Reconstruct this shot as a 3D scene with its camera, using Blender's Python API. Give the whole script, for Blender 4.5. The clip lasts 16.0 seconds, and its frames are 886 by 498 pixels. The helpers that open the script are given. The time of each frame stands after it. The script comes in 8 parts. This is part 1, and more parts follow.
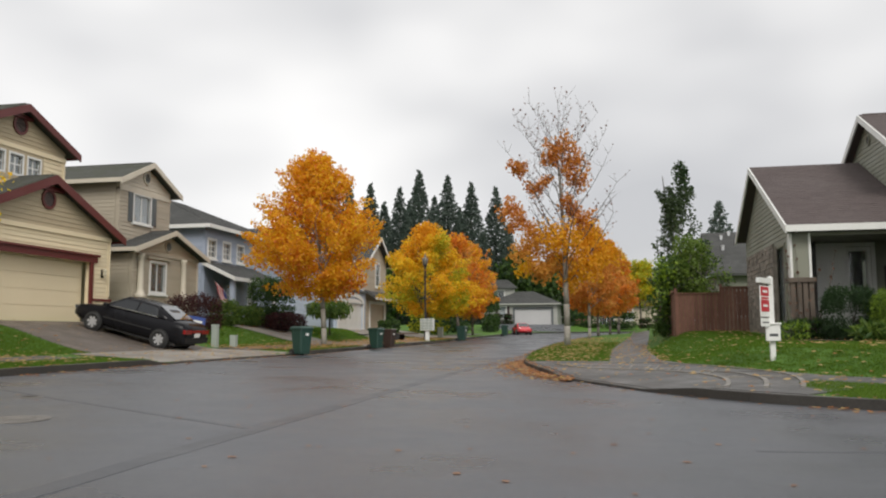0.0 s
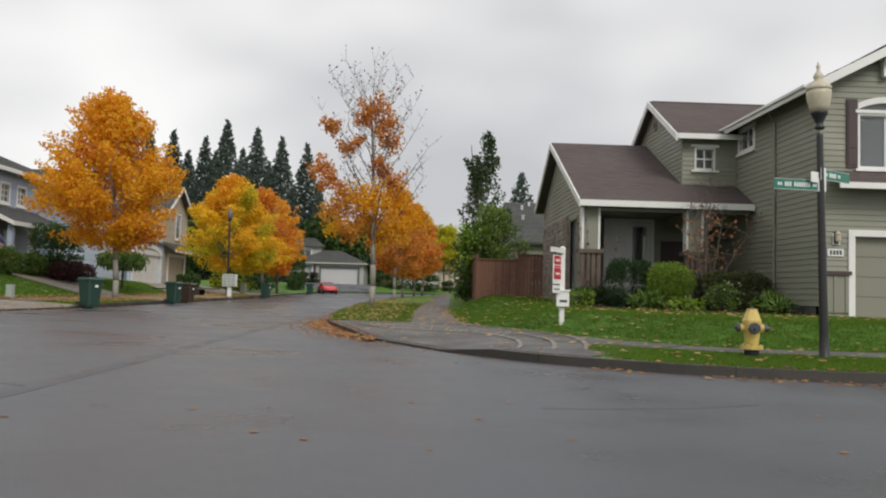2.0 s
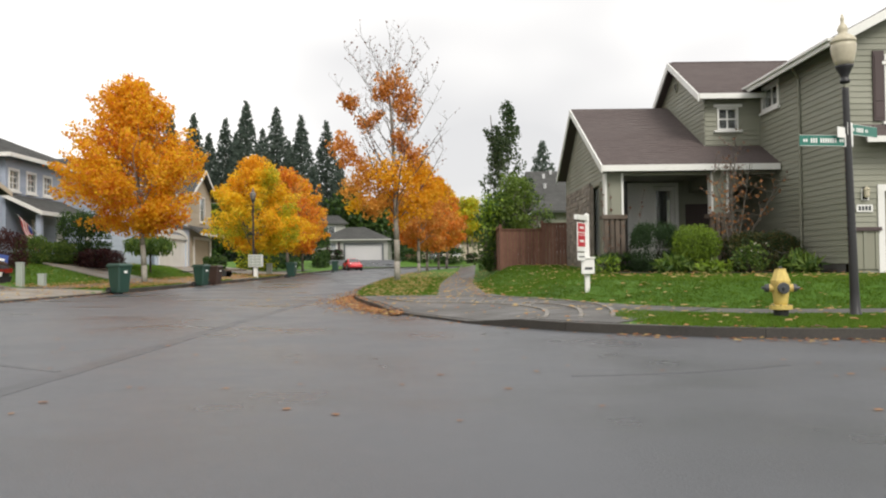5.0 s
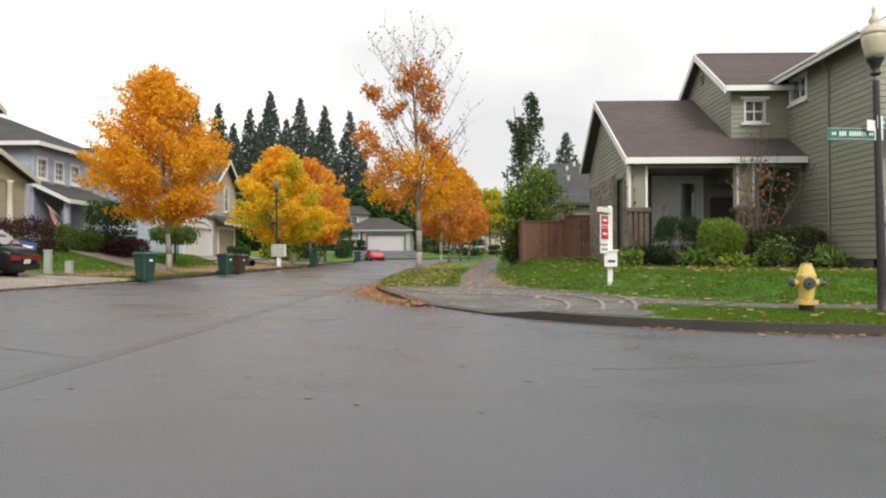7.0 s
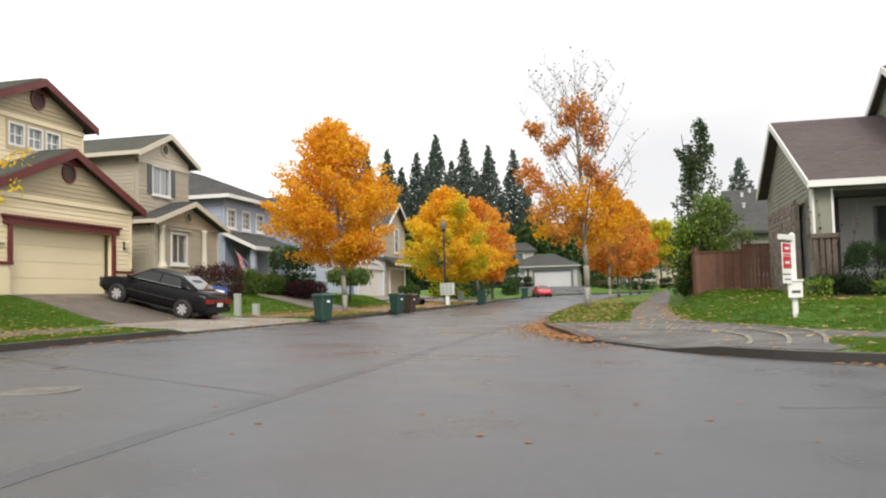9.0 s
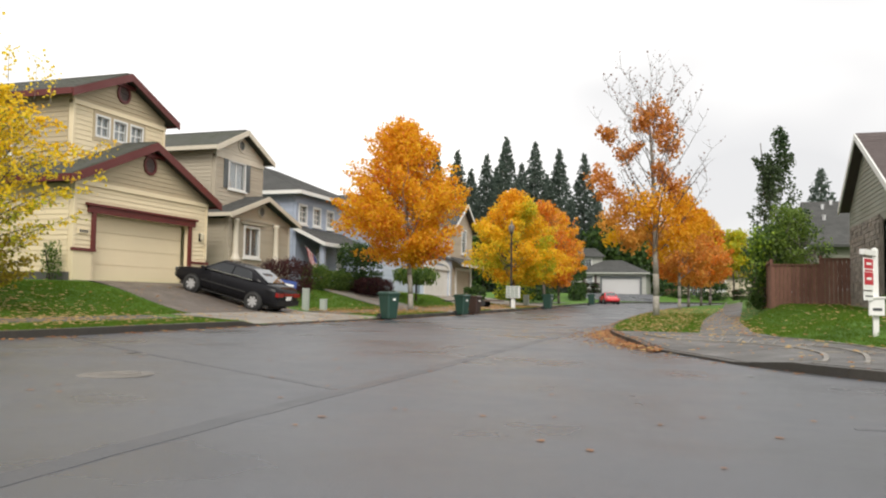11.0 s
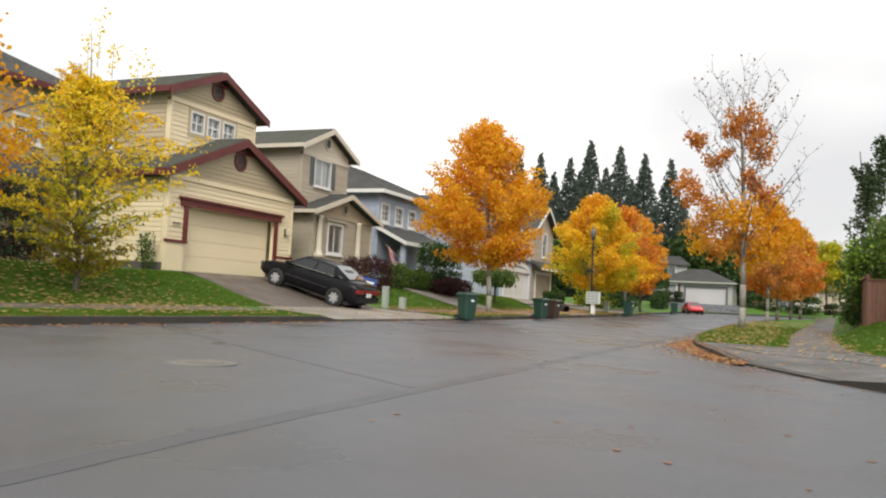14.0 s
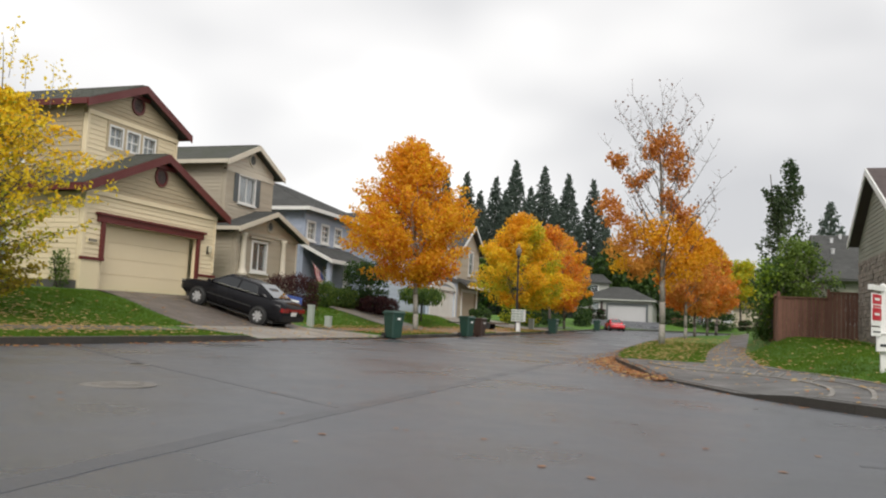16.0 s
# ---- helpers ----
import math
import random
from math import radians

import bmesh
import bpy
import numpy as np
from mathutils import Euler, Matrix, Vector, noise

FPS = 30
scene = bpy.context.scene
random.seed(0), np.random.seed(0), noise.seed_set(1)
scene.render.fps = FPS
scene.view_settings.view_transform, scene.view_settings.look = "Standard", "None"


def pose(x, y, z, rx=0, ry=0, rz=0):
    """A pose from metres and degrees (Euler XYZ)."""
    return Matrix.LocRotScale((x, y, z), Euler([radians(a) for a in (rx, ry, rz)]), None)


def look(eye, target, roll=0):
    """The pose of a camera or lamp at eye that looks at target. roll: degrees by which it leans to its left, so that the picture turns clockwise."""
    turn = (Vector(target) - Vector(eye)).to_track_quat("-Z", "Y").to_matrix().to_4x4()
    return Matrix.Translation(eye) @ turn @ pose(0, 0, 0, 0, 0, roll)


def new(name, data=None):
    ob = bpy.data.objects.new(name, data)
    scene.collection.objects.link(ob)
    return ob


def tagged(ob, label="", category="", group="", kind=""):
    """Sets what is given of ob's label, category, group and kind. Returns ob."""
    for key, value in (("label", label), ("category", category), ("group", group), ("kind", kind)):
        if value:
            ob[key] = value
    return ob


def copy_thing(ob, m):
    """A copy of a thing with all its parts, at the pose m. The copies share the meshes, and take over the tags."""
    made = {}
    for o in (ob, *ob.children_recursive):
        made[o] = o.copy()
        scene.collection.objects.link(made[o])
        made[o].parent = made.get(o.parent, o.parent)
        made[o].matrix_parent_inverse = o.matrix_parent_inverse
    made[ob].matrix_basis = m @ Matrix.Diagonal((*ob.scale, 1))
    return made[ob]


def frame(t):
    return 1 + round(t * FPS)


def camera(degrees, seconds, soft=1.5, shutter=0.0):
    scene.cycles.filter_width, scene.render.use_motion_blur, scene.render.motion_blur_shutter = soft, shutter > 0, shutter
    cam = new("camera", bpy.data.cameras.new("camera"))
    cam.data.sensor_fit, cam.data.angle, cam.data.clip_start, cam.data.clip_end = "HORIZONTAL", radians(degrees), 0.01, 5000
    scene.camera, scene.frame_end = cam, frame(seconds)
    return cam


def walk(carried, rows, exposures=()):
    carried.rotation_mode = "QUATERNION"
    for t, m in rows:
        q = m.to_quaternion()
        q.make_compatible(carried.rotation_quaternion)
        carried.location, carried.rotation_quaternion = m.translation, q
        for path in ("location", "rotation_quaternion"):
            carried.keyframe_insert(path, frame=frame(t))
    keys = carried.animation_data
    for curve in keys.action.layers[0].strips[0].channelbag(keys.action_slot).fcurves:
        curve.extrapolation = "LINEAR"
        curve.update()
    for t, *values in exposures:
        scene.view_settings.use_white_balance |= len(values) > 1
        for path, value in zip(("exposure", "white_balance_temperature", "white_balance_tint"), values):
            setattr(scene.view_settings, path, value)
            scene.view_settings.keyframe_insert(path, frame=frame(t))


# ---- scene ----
cam = camera(57.61, 16.0, soft=2.1)
PATH = [
    (0.0, pose(0, 0, 1.05, 95.86, 0.24, 11.93)),
    (0.5, pose(0, 0, 1.05, 95.15, -0.47, 6.82)),
    (1.0, pose(0, 0, 1.05, 93.95, -1.16, 4.28)),
    (1.5, pose(0, 0, 1.05, 93.67, -1.39, 1.16)),
    (2.0, pose(0, 0, 1.05, 93.16, -1.56, -1.80)),
    (2.5, pose(0, 0, 1.05, 92.40, -1.19, -3.03)),
    (3.0, pose(0, 0, 1.05, 91.93, -0.48, -3.24)),
    (3.5, pose(0, 0, 1.05, 92.01, -1.33, 0.35)),
    (4.0, pose(0, 0, 1.05, 91.77, 0.11, 1.44)),
    (4.2, pose(0, 0, 1.05, 91.62, 0.76, 0.01)),
    (6.3, pose(0, 0, 1.05, 90.99, 0.65, -0.03)),
    (6.5, pose(0, 0, 1.05, 91.02, 0.40, 0.52)),
    (7.0, pose(0, 0, 1.05, 90.59, 0.16, 1.52)),
    (7.5, pose(0, 0, 1.05, 91.70, 0.27, 3.85)),
    (8.0, pose(0, 0, 1.05, 92.42, 1.28, 5.88)),
    (8.5, pose(0, 0, 1.05, 93.23, 0.97, 9.13)),
    (9.0, pose(0, 0, 1.05, 93.36, 1.50, 13.36)),
    (9.5, pose(0, 0, 1.05, 92.81, 0.75, 14.48)),
    (10.0, pose(0, 0, 1.05, 92.93, -0.56, 16.05)),
    (10.2, pose(0, 0, 1.05, 93.32, -0.57, 16.66)),
    (12.3, pose(0, 0, 1.05, 92.84, -2.62, 20.93)),
    (12.5, pose(0, 0, 1.05, 92.49, -2.57, 22.24)),
    (13.0, pose(0, 0, 1.05, 92.65, -1.47, 25.54)),
    (13.5, pose(0, 0, 1.05, 93.57, -2.69, 23.62)),
    (14.0, pose(0, 0, 1.05, 93.42, -3.04, 23.56)),
    (14.5, pose(0, 0, 1.05, 93.32, -3.22, 22.10)),
    (15.0, pose(0, 0, 1.05, 94.15, -2.29, 21.52)),
    (15.5, pose(0, 0, 1.05, 95.15, -2.92, 19.23)),
    (16.0, pose(0, 0, 1.05, 94.97, -2.79, 18.35)),
]
walk(cam, PATH, ((0.0, 0.14, 6620, 10), (1.0, 0.0, 6600, 10), (2.0, 0.06, 6600, 10), (2.5, 0.28, 6700, 10), (3.0, 0.4, 6750, 10), (7.0, 0.6, 6800, 10), (9.0, 0.7, 6780, 10), (13.0, 0.52, 6800, 10), (14.5, 0.57, 6750, 10), (16.0, 0.28, 6650, 10)))

# ---- light: overcast sky, weak wide sun ----
world = bpy.data.worlds.new("overcast_sky")
scene.world = world
world.use_nodes = True
wt = world.node_tree
wt.nodes.clear()
w_out = wt.nodes.new("ShaderNodeOutputWorld")
w_bg = wt.nodes.new("ShaderNodeBackground")
w_sky = wt.nodes.new("ShaderNodeTexSky")
w_sky.sky_type = "NISHITA"
w_sky.sun_disc = False
w_sky.sun_elevation = radians(40)
w_sky.sun_rotation = radians(135)
w_mix = wt.nodes.new("ShaderNodeMixRGB")
w_tc = wt.nodes.new("ShaderNodeTexCoord")
w_map = wt.nodes.new("ShaderNodeMapping")
w_map.inputs["Scale"].default_value = (1.0, 1.0, 1.9)
w_noise = wt.nodes.new("ShaderNodeTexNoise")
w_noise.inputs["Scale"].default_value = 2.3
w_noise.inputs["Detail"].default_value = 2.5
w_noise.inputs["Roughness"].default_value = 0.5
w_ramp = wt.nodes.new("ShaderNodeValToRGB")
w_ramp.color_ramp.elements[0].position = 0.28
w_ramp.color_ramp.elements[0].color = (5.5, 5.6, 5.85, 1)
w_ramp.color_ramp.elements[1].position = 0.62
w_ramp.color_ramp.elements[1].color = (9.5, 9.5, 9.5, 1)
w_mix.inputs[0].default_value = 0.95
wt.links.new(w_tc.outputs["Generated"], w_map.inputs["Vector"])
wt.links.new(w_map.outputs["Vector"], w_noise.inputs["Vector"])
# a broad grey cloud bank low over the end of the street
w_dot = wt.nodes.new("ShaderNodeVectorMath")
w_dot.operation = "DOT_PRODUCT"
w_dot.inputs[1].default_value = (0.07, 0.975, 0.21)
w_bank = wt.nodes.new("ShaderNodeMapRange")
w_bank.interpolation_type = "SMOOTHSTEP"
w_bank.inputs["From Min"].default_value = 0.90
w_bank.inputs["From Max"].default_value = 1.0
w_bank.inputs["To Min"].default_value = 0.04
w_bank.inputs["To Max"].default_value = -0.15
w_sum = wt.nodes.new("ShaderNodeMath")
w_sum.operation = "ADD"
wt.links.new(w_tc.outputs["Generated"], w_dot.inputs[0])
wt.links.new(w_dot.outputs["Value"], w_bank.inputs["Value"])
wt.links.new(w_bank.outputs["Result"], w_sum.inputs[0])
wt.links.new(w_noise.outputs["Fac"], w_sum.inputs[1])
wt.links.new(w_sum.outputs[0], w_ramp.inputs["Fac"])
wt.links.new(w_sky.outputs["Color"], w_mix.inputs[1])
wt.links.new(w_ramp.outputs["Color"], w_mix.inputs[2])
wt.links.new(w_mix.outputs["Color"], w_bg.inputs["Color"])
w_bg.inputs["Strength"].default_value = 0.1
wt.links.new(w_bg.outputs["Background"], w_out.inputs["Surface"])
sun_data = bpy.data.lights.new("sun", "SUN")
sun_data.energy = 1.7
sun_data.angle = radians(25)
sun_data.color = (1.0, 0.97, 0.92)
sun = new("sun", sun_data)
sun.matrix_world = look((0, 0, 60), (-11, 23, 38))

# ---- materials ----
def material(name, color, other=None, rough=0.7, big=0.6, fine=14.0, bump=0.15, metal=0.0, piece=0.0, island=False, wet=0.0,
             stretch=(1, 1, 1), amount=0.6, coat=0.0, through_light=0.0):
    """Base colour that drifts to another at two scales, with fine relief; piece: spread from one object to the next."""
    m = bpy.data.materials.new(name)
    m.use_nodes = True
    t = m.node_tree
    b = t.nodes["Principled BSDF"]
    other = other or tuple(c * 0.72 for c in color)
    tc = t.nodes.new("ShaderNodeTexCoord")
    mp = t.nodes.new("ShaderNodeMapping")
    mp.inputs["Scale"].default_value = stretch
    t.links.new(tc.outputs["Object"], mp.inputs["Vector"])
    n1 = t.nodes.new("ShaderNodeTexNoise")
    n1.inputs["Scale"].default_value = big
    n1.inputs["Detail"].default_value = 5
    n2 = t.nodes.new("ShaderNodeTexNoise")
    n2.inputs["Scale"].default_value = fine
    n2.inputs["Detail"].default_value = 4
    n2.inputs["Roughness"].default_value = 0.65
    for n in (n1, n2):
        t.links.new(mp.outputs["Vector"], n.inputs["Vector"])
    add = t.nodes.new("ShaderNodeMath")
    add.operation = "ADD"
    t.links.new(n1.outputs["Fac"], add.inputs[0])
    t.links.new(n2.outputs["Fac"], add.inputs[1])
    rng = t.nodes.new("ShaderNodeMapRange")
    rng.inputs["From Min"].default_value = 0.7
    rng.inputs["From Max"].default_value = 1.3
    rng.inputs["To Max"].default_value = amount
    t.links.new(add.outputs[0], rng.inputs["Value"])
    mix = t.nodes.new("ShaderNodeMixRGB")
    mix.inputs[1].default_value = (*color, 1)
    mix.inputs[2].default_value = (*other, 1)
    fac = rng.outputs["Result"]
    if island:
        geo = t.nodes.new("ShaderNodeNewGeometry")
        av = t.nodes.new("ShaderNodeMath")
        av.operation = "MULTIPLY_ADD"
        av.inputs[1].default_value = 0.75
        t.links.new(geo.outputs["Random Per Island"], av.inputs[0])
        half = t.nodes.new("ShaderNodeMath")
        half.operation = "MULTIPLY"
        half.inputs[1].default_value = 0.45
        t.links.new(fac, half.inputs[0])
        t.links.new(half.outputs[0], av.inputs[2])
        fac = av.outputs[0]
    t.links.new(fac, mix.inputs[0])
    out = mix.outputs["Color"]
    if piece:
        info = t.nodes.new("ShaderNodeObjectInfo")
        mr = t.nodes.new("ShaderNodeMapRange")
        mr.inputs["To Min"].default_value = 1 - piece
        mr.inputs["To Max"].default_value = 1 + piece
        t.links.new(info.outputs["Random"], mr.inputs["Value"])
        hsv = t.nodes.new("ShaderNodeHueSaturation")
        t.links.new(mr.outputs["Result"], hsv.inputs["Value"])
        t.links.new(out, hsv.inputs["Color"])
        out = hsv.outputs["Color"]
    t.links.new(out, b.inputs["Base Color"])
    rr = t.nodes.new("ShaderNodeMapRange")
    rr.inputs["From Min"].default_value = 0.35
    rr.inputs["From Max"].default_value = 0.65
    rr.inputs["To Min"].default_value = max(0.03, rough - 0.08 - wet)
    rr.inputs["To Max"].default_value = min(1, rough + 0.08)
    t.links.new(n1.outputs["Fac"], rr.inputs["Value"])
    t.links.new(rr.outputs["Result"], b.inputs["Roughness"])
    b.inputs["Metallic"].default_value = metal
    b.inputs["Coat Weight"].default_value = coat
    if bump:
        bp = t.nodes.new("ShaderNodeBump")
        bp.inputs["Strength"].default_value = bump
        bp.inputs["Distance"].default_value = 0.02
        t.links.new(n2.outputs["Fac"], bp.inputs["Height"])
        t.links.new(bp.outputs["Normal"], b.inputs["Normal"])
    if through_light:
        tr = t.nodes.new("ShaderNodeBsdfTranslucent")
        t.links.new(out, tr.inputs["Color"])
        sh = t.nodes.new("ShaderNodeMixShader")
        sh.inputs[0].default_value = through_light
        t.links.new(b.outputs[0], sh.inputs[1])
        t.links.new(tr.outputs[0], sh.inputs[2])
        t.links.new(sh.outputs[0], t.nodes["Material Output"].inputs["Surface"])
    return m


def leafy(name, a, b, shine=0.55):
    return material(name, a, b, rough=shine, big=0.5, fine=6, bump=0, island=True, amount=1.0, through_light=0.5)


def glass_material(name, tint):
    m = bpy.data.materials.new(name)
    m.use_nodes = True
    b = m.node_tree.nodes["Principled BSDF"]
    b.inputs["Base Color"].default_value = (*tint, 1)
    b.inputs["Roughness"].default_value = 0.03
    b.inputs["Transmission Weight"].default_value = 0.9
    b.inputs["IOR"].default_value = 1.5
    return m


M_ASPHALT = material("wet_asphalt", (0.054, 0.058, 0.068), (0.098, 0.103, 0.114), rough=0.45, big=0.35, fine=60, bump=0.35, wet=0.14, amount=1.0)
M_SEAM = material("tar_seam", (0.050, 0.053, 0.061), (0.082, 0.086, 0.095), rough=0.45, big=1.2, fine=30, bump=0.3)
M_CONCRETE = material("damp_concrete", (0.112, 0.108, 0.103), (0.064, 0.062, 0.060), rough=0.6, big=0.9, fine=40, bump=0.25, wet=0.1, piece=0.08, amount=0.9)
M_DRIVE = material("damp_driveway", (0.30, 0.275, 0.24), (0.18, 0.16, 0.135), rough=0.6, big=0.7, fine=40, bump=0.25, wet=0.1, piece=0.08, amount=0.9)
M_AGGREGATE = material("exposed_aggregate", (0.15, 0.125, 0.105), (0.085, 0.07, 0.06), rough=0.6, big=1.0, fine=90, bump=0.6, wet=0.1, amount=0.9)
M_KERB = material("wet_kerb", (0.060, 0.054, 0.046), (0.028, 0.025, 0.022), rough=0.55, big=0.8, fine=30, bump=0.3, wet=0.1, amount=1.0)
M_GRASS = material("lawn_turf", (0.080, 0.180, 0.012), (0.050, 0.120, 0.009), rough=0.9, big=0.5, fine=35, bump=0.9, amount=1.0)
M_BLADE = leafy("grass_blade", (0.138, 0.237, 0.015), (0.073, 0.149, 0.010), 0.7)
M_EARTH = material("bark_mulch", (0.055, 0.036, 0.024), (0.025, 0.016, 0.011), rough=0.95, big=1.5, fine=50, bump=0.9)
M_SAGE = material("sage_siding_paint", (0.237, 0.240, 0.189), (0.207, 0.212, 0.165), rough=0.6, big=0.7, fine=22, bump=0.08, piece=0.05, stretch=(1, 1, 3))
M_SAGE_DOOR = material("sage_door_paint", (0.228, 0.228, 0.177), (0.200, 0.200, 0.153), rough=0.55, fine=25, bump=0.05)
M_TAN = material("tan_siding_paint", (0.462, 0.380, 0.253), (0.402, 0.330, 0.220), rough=0.65, big=0.8, fine=22, bump=0.08, island=True, stretch=(1, 1, 3))
M_CREAM = material("cream_siding_paint", (0.74, 0.63, 0.43), (0.66, 0.56, 0.38), rough=0.6, big=0.8, fine=22, bump=0.06, island=True, stretch=(1, 1, 3))
M_CREAM_DOOR = material("cream_door_paint", (0.76, 0.65, 0.45), (0.70, 0.59, 0.40), rough=0.5, fine=25, bump=0.04)
M_TAUPE = material("taupe_siding_paint", (0.432, 0.381, 0.299), (0.377, 0.332, 0.260), rough=0.65, big=0.8, fine=22, bump=0.08, island=True, stretch=(1, 1, 3))
M_BLUE = material("blue_siding_paint", (0.368, 0.416, 0.516), (0.308, 0.356, 0.445), rough=0.65, big=0.8, fine=22, bump=0.08, island=True, stretch=(1, 1, 3))
M_PALE = material("pale_blue_siding_paint", (0.470, 0.526, 0.627), (0.403, 0.459, 0.560), rough=0.65, big=0.8, fine=22, bump=0.08, island=True, stretch=(1, 1, 3))
M_BEIGE = material("beige_siding_paint", (0.462, 0.407, 0.308), (0.396, 0.341, 0.264), rough=0.65, big=0.8, fine=22, bump=0.08, island=True, stretch=(1, 1, 3))
M_WHITE = material("white_trim_paint", (0.76, 0.76, 0.74), (0.62, 0.62, 0.59), rough=0.5, big=1.2, fine=18, bump=0.05, amount=0.7)
M_OFFWHITE = material("ivory_trim_paint", (0.60, 0.55, 0.45), (0.50, 0.45, 0.37), rough=0.55, big=1.2, fine=18, bump=0.05)
M_MAROON = material("maroon_trim_paint", (0.125, 0.022, 0.020), (0.085, 0.015, 0.014), rough=0.5, big=1.2, fine=18, bump=0.06)
M_PLUM = material("plum_shutter_paint", (0.060, 0.038, 0.038), (0.045, 0.028, 0.028), rough=0.5, fine=18)
M_SLATE = material("slate_shutter_paint", (0.105, 0.12, 0.125), (0.08, 0.09, 0.095), rough=0.5, fine=18)
M_ROOF_BROWN = material("brown_asphalt_shingle", (0.098, 0.076, 0.073), (0.080, 0.062, 0.060), rough=0.85, big=0.5, fine=18, bump=0.5, island=True)
M_ROOF_GREY = material("grey_asphalt_shingle", (0.070, 0.071, 0.068), (0.045, 0.046, 0.044), rough=0.85, big=0.5, fine=18, bump=0.5, island=True)
M_ROOF_MOSS = material("mossy_asphalt_shingle", (0.074, 0.074, 0.070), (0.056, 0.062, 0.040), rough=0.9, big=0.35, fine=18, bump=0.5, island=True)
M_GLASS = glass_material("window_glass", (0.75, 0.80, 0.82))
M_CAR_GLASS = glass_material("car_glass", (0.30, 0.34, 0.35))
M_CURTAIN = material("white_curtain", (0.72, 0.72, 0.72), (0.55, 0.56, 0.58), rough=0.9, big=2, fine=9, stretch=(4, 4, 0.4))
# near-black, the shade inside the rooms put into a colour
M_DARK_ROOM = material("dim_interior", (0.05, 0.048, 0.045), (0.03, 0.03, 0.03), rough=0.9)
M_BARK = material("grey_bark", (0.165, 0.148, 0.125), (0.075, 0.066, 0.056), rough=0.9, big=1.5, fine=22, bump=0.8, stretch=(1, 1, 0.3), amount=1.0)
M_PALE_BARK = material("pale_mottled_bark", (0.36, 0.34, 0.30), (0.17, 0.155, 0.13), rough=0.85, big=2.2, fine=18, bump=0.5, stretch=(1, 1, 0.6), amount=1.0)
M_DARK_BARK = material("dark_bark", (0.05, 0.04, 0.03), (0.025, 0.02, 0.016), rough=0.95, big=1.5, fine=20, bump=0.7, stretch=(1, 1, 0.3))
L_ORANGE = leafy("orange_maple_leaf", (0.86, 0.50, 0.022), (0.74, 0.35, 0.014))
L_RUST = leafy("rust_maple_leaf", (0.80, 0.31, 0.03), (0.64, 0.19, 0.025))
L_AMBER = leafy("amber_maple_leaf", (0.76, 0.43, 0.07), (0.62, 0.28, 0.045))
L_YELLOW = leafy("golden_leaf", (0.92, 0.66, 0.025), (0.80, 0.46, 0.018))
L_GOLD = leafy("olive_gold_leaf", (0.84, 0.58, 0.025), (0.62, 0.44, 0.018))
L_LIME = leafy("yellow_green_leaf", (0.66, 0.62, 0.030), (0.34, 0.38, 0.025))
L_GREEN = leafy("green_leaf", (0.105, 0.185, 0.035), (0.045, 0.095, 0.018))
L_BRIGHT = leafy("bright_green_leaf", (0.34, 0.47, 0.045), (0.19, 0.31, 0.03))
L_SOFT = leafy("soft_green_leaf", (0.20, 0.285, 0.045), (0.10, 0.17, 0.028))
L_COPPER = leafy("copper_maple_leaf", (0.74, 0.35, 0.065), (0.55, 0.21, 0.045))
L_HORN = leafy("grey_green_leaf", (0.110, 0.150, 0.062), (0.050, 0.084, 0.036))
L_PLUM = leafy("plum_brown_leaf", (0.11, 0.038, 0.030), (0.055, 0.018, 0.018))
L_DEEP = leafy("deep_green_leaf", (0.050, 0.100, 0.030), (0.024, 0.055, 0.018))
L_MOUND = leafy("olive_brown_leaf", (0.16, 0.14, 0.04), (0.08, 0.07, 0.022))
L_BIRCH = leafy("birch_gold_leaf", (0.95, 0.80, 0.05), (0.86, 0.62, 0.03))
L_OLIVE = leafy("bronze_green_leaf", (0.42, 0.30, 0.03), (0.22, 0.20, 0.02))
# needle green paled and greyed: distance haze mixed into the leaf colour
L_HAZED_NEEDLE = leafy("fir_needle", (0.120, 0.155, 0.122), (0.060, 0.088, 0.072), 0.7)
L_PURPLE = leafy("purple_leaf", (0.065, 0.018, 0.022), (0.030, 0.010, 0.013))
L_FALLEN = leafy("fallen_leaf", (0.60, 0.30, 0.10), (0.40, 0.16, 0.065))
L_FALLEN_PALE = leafy("pale_fallen_leaf", (0.66, 0.50, 0.22), (0.46, 0.28, 0.11))
L_DRY = leafy("dry_leaf", (0.27, 0.15, 0.10), (0.16, 0.08, 0.055))
M_FENCE = material("cedar_fence", (0.225, 0.108, 0.074), (0.140, 0.066, 0.047), rough=0.8, big=1.2, fine=16, bump=0.3, piece=0.16, stretch=(1, 1, 0.25), amount=1.0)
M_GREEN_BIN = material("green_plastic", (0.022, 0.060, 0.046), (0.016, 0.045, 0.036), rough=0.45, fine=20, bump=0.04)
M_BROWN_BIN = material("brown_plastic", (0.052, 0.032, 0.026), (0.038, 0.024, 0.020), rough=0.45, fine=20, bump=0.04)
M_RUBBER = material("black_rubber", (0.018, 0.018, 0.018), (0.028, 0.028, 0.027), rough=0.7, fine=30)
M_BLACK_METAL = material("black_painted_metal", (0.014, 0.014, 0.016), (0.024, 0.024, 0.025), rough=0.4, fine=30, bump=0.05)
M_BLACK_CAR = material("black_car_paint", (0.010, 0.010, 0.012), (0.014, 0.014, 0.016), rough=0.25, fine=3, bump=0)
M_BLACK_CAR.node_tree.nodes["Principled BSDF"].inputs["Specular IOR Level"].default_value = 0.14
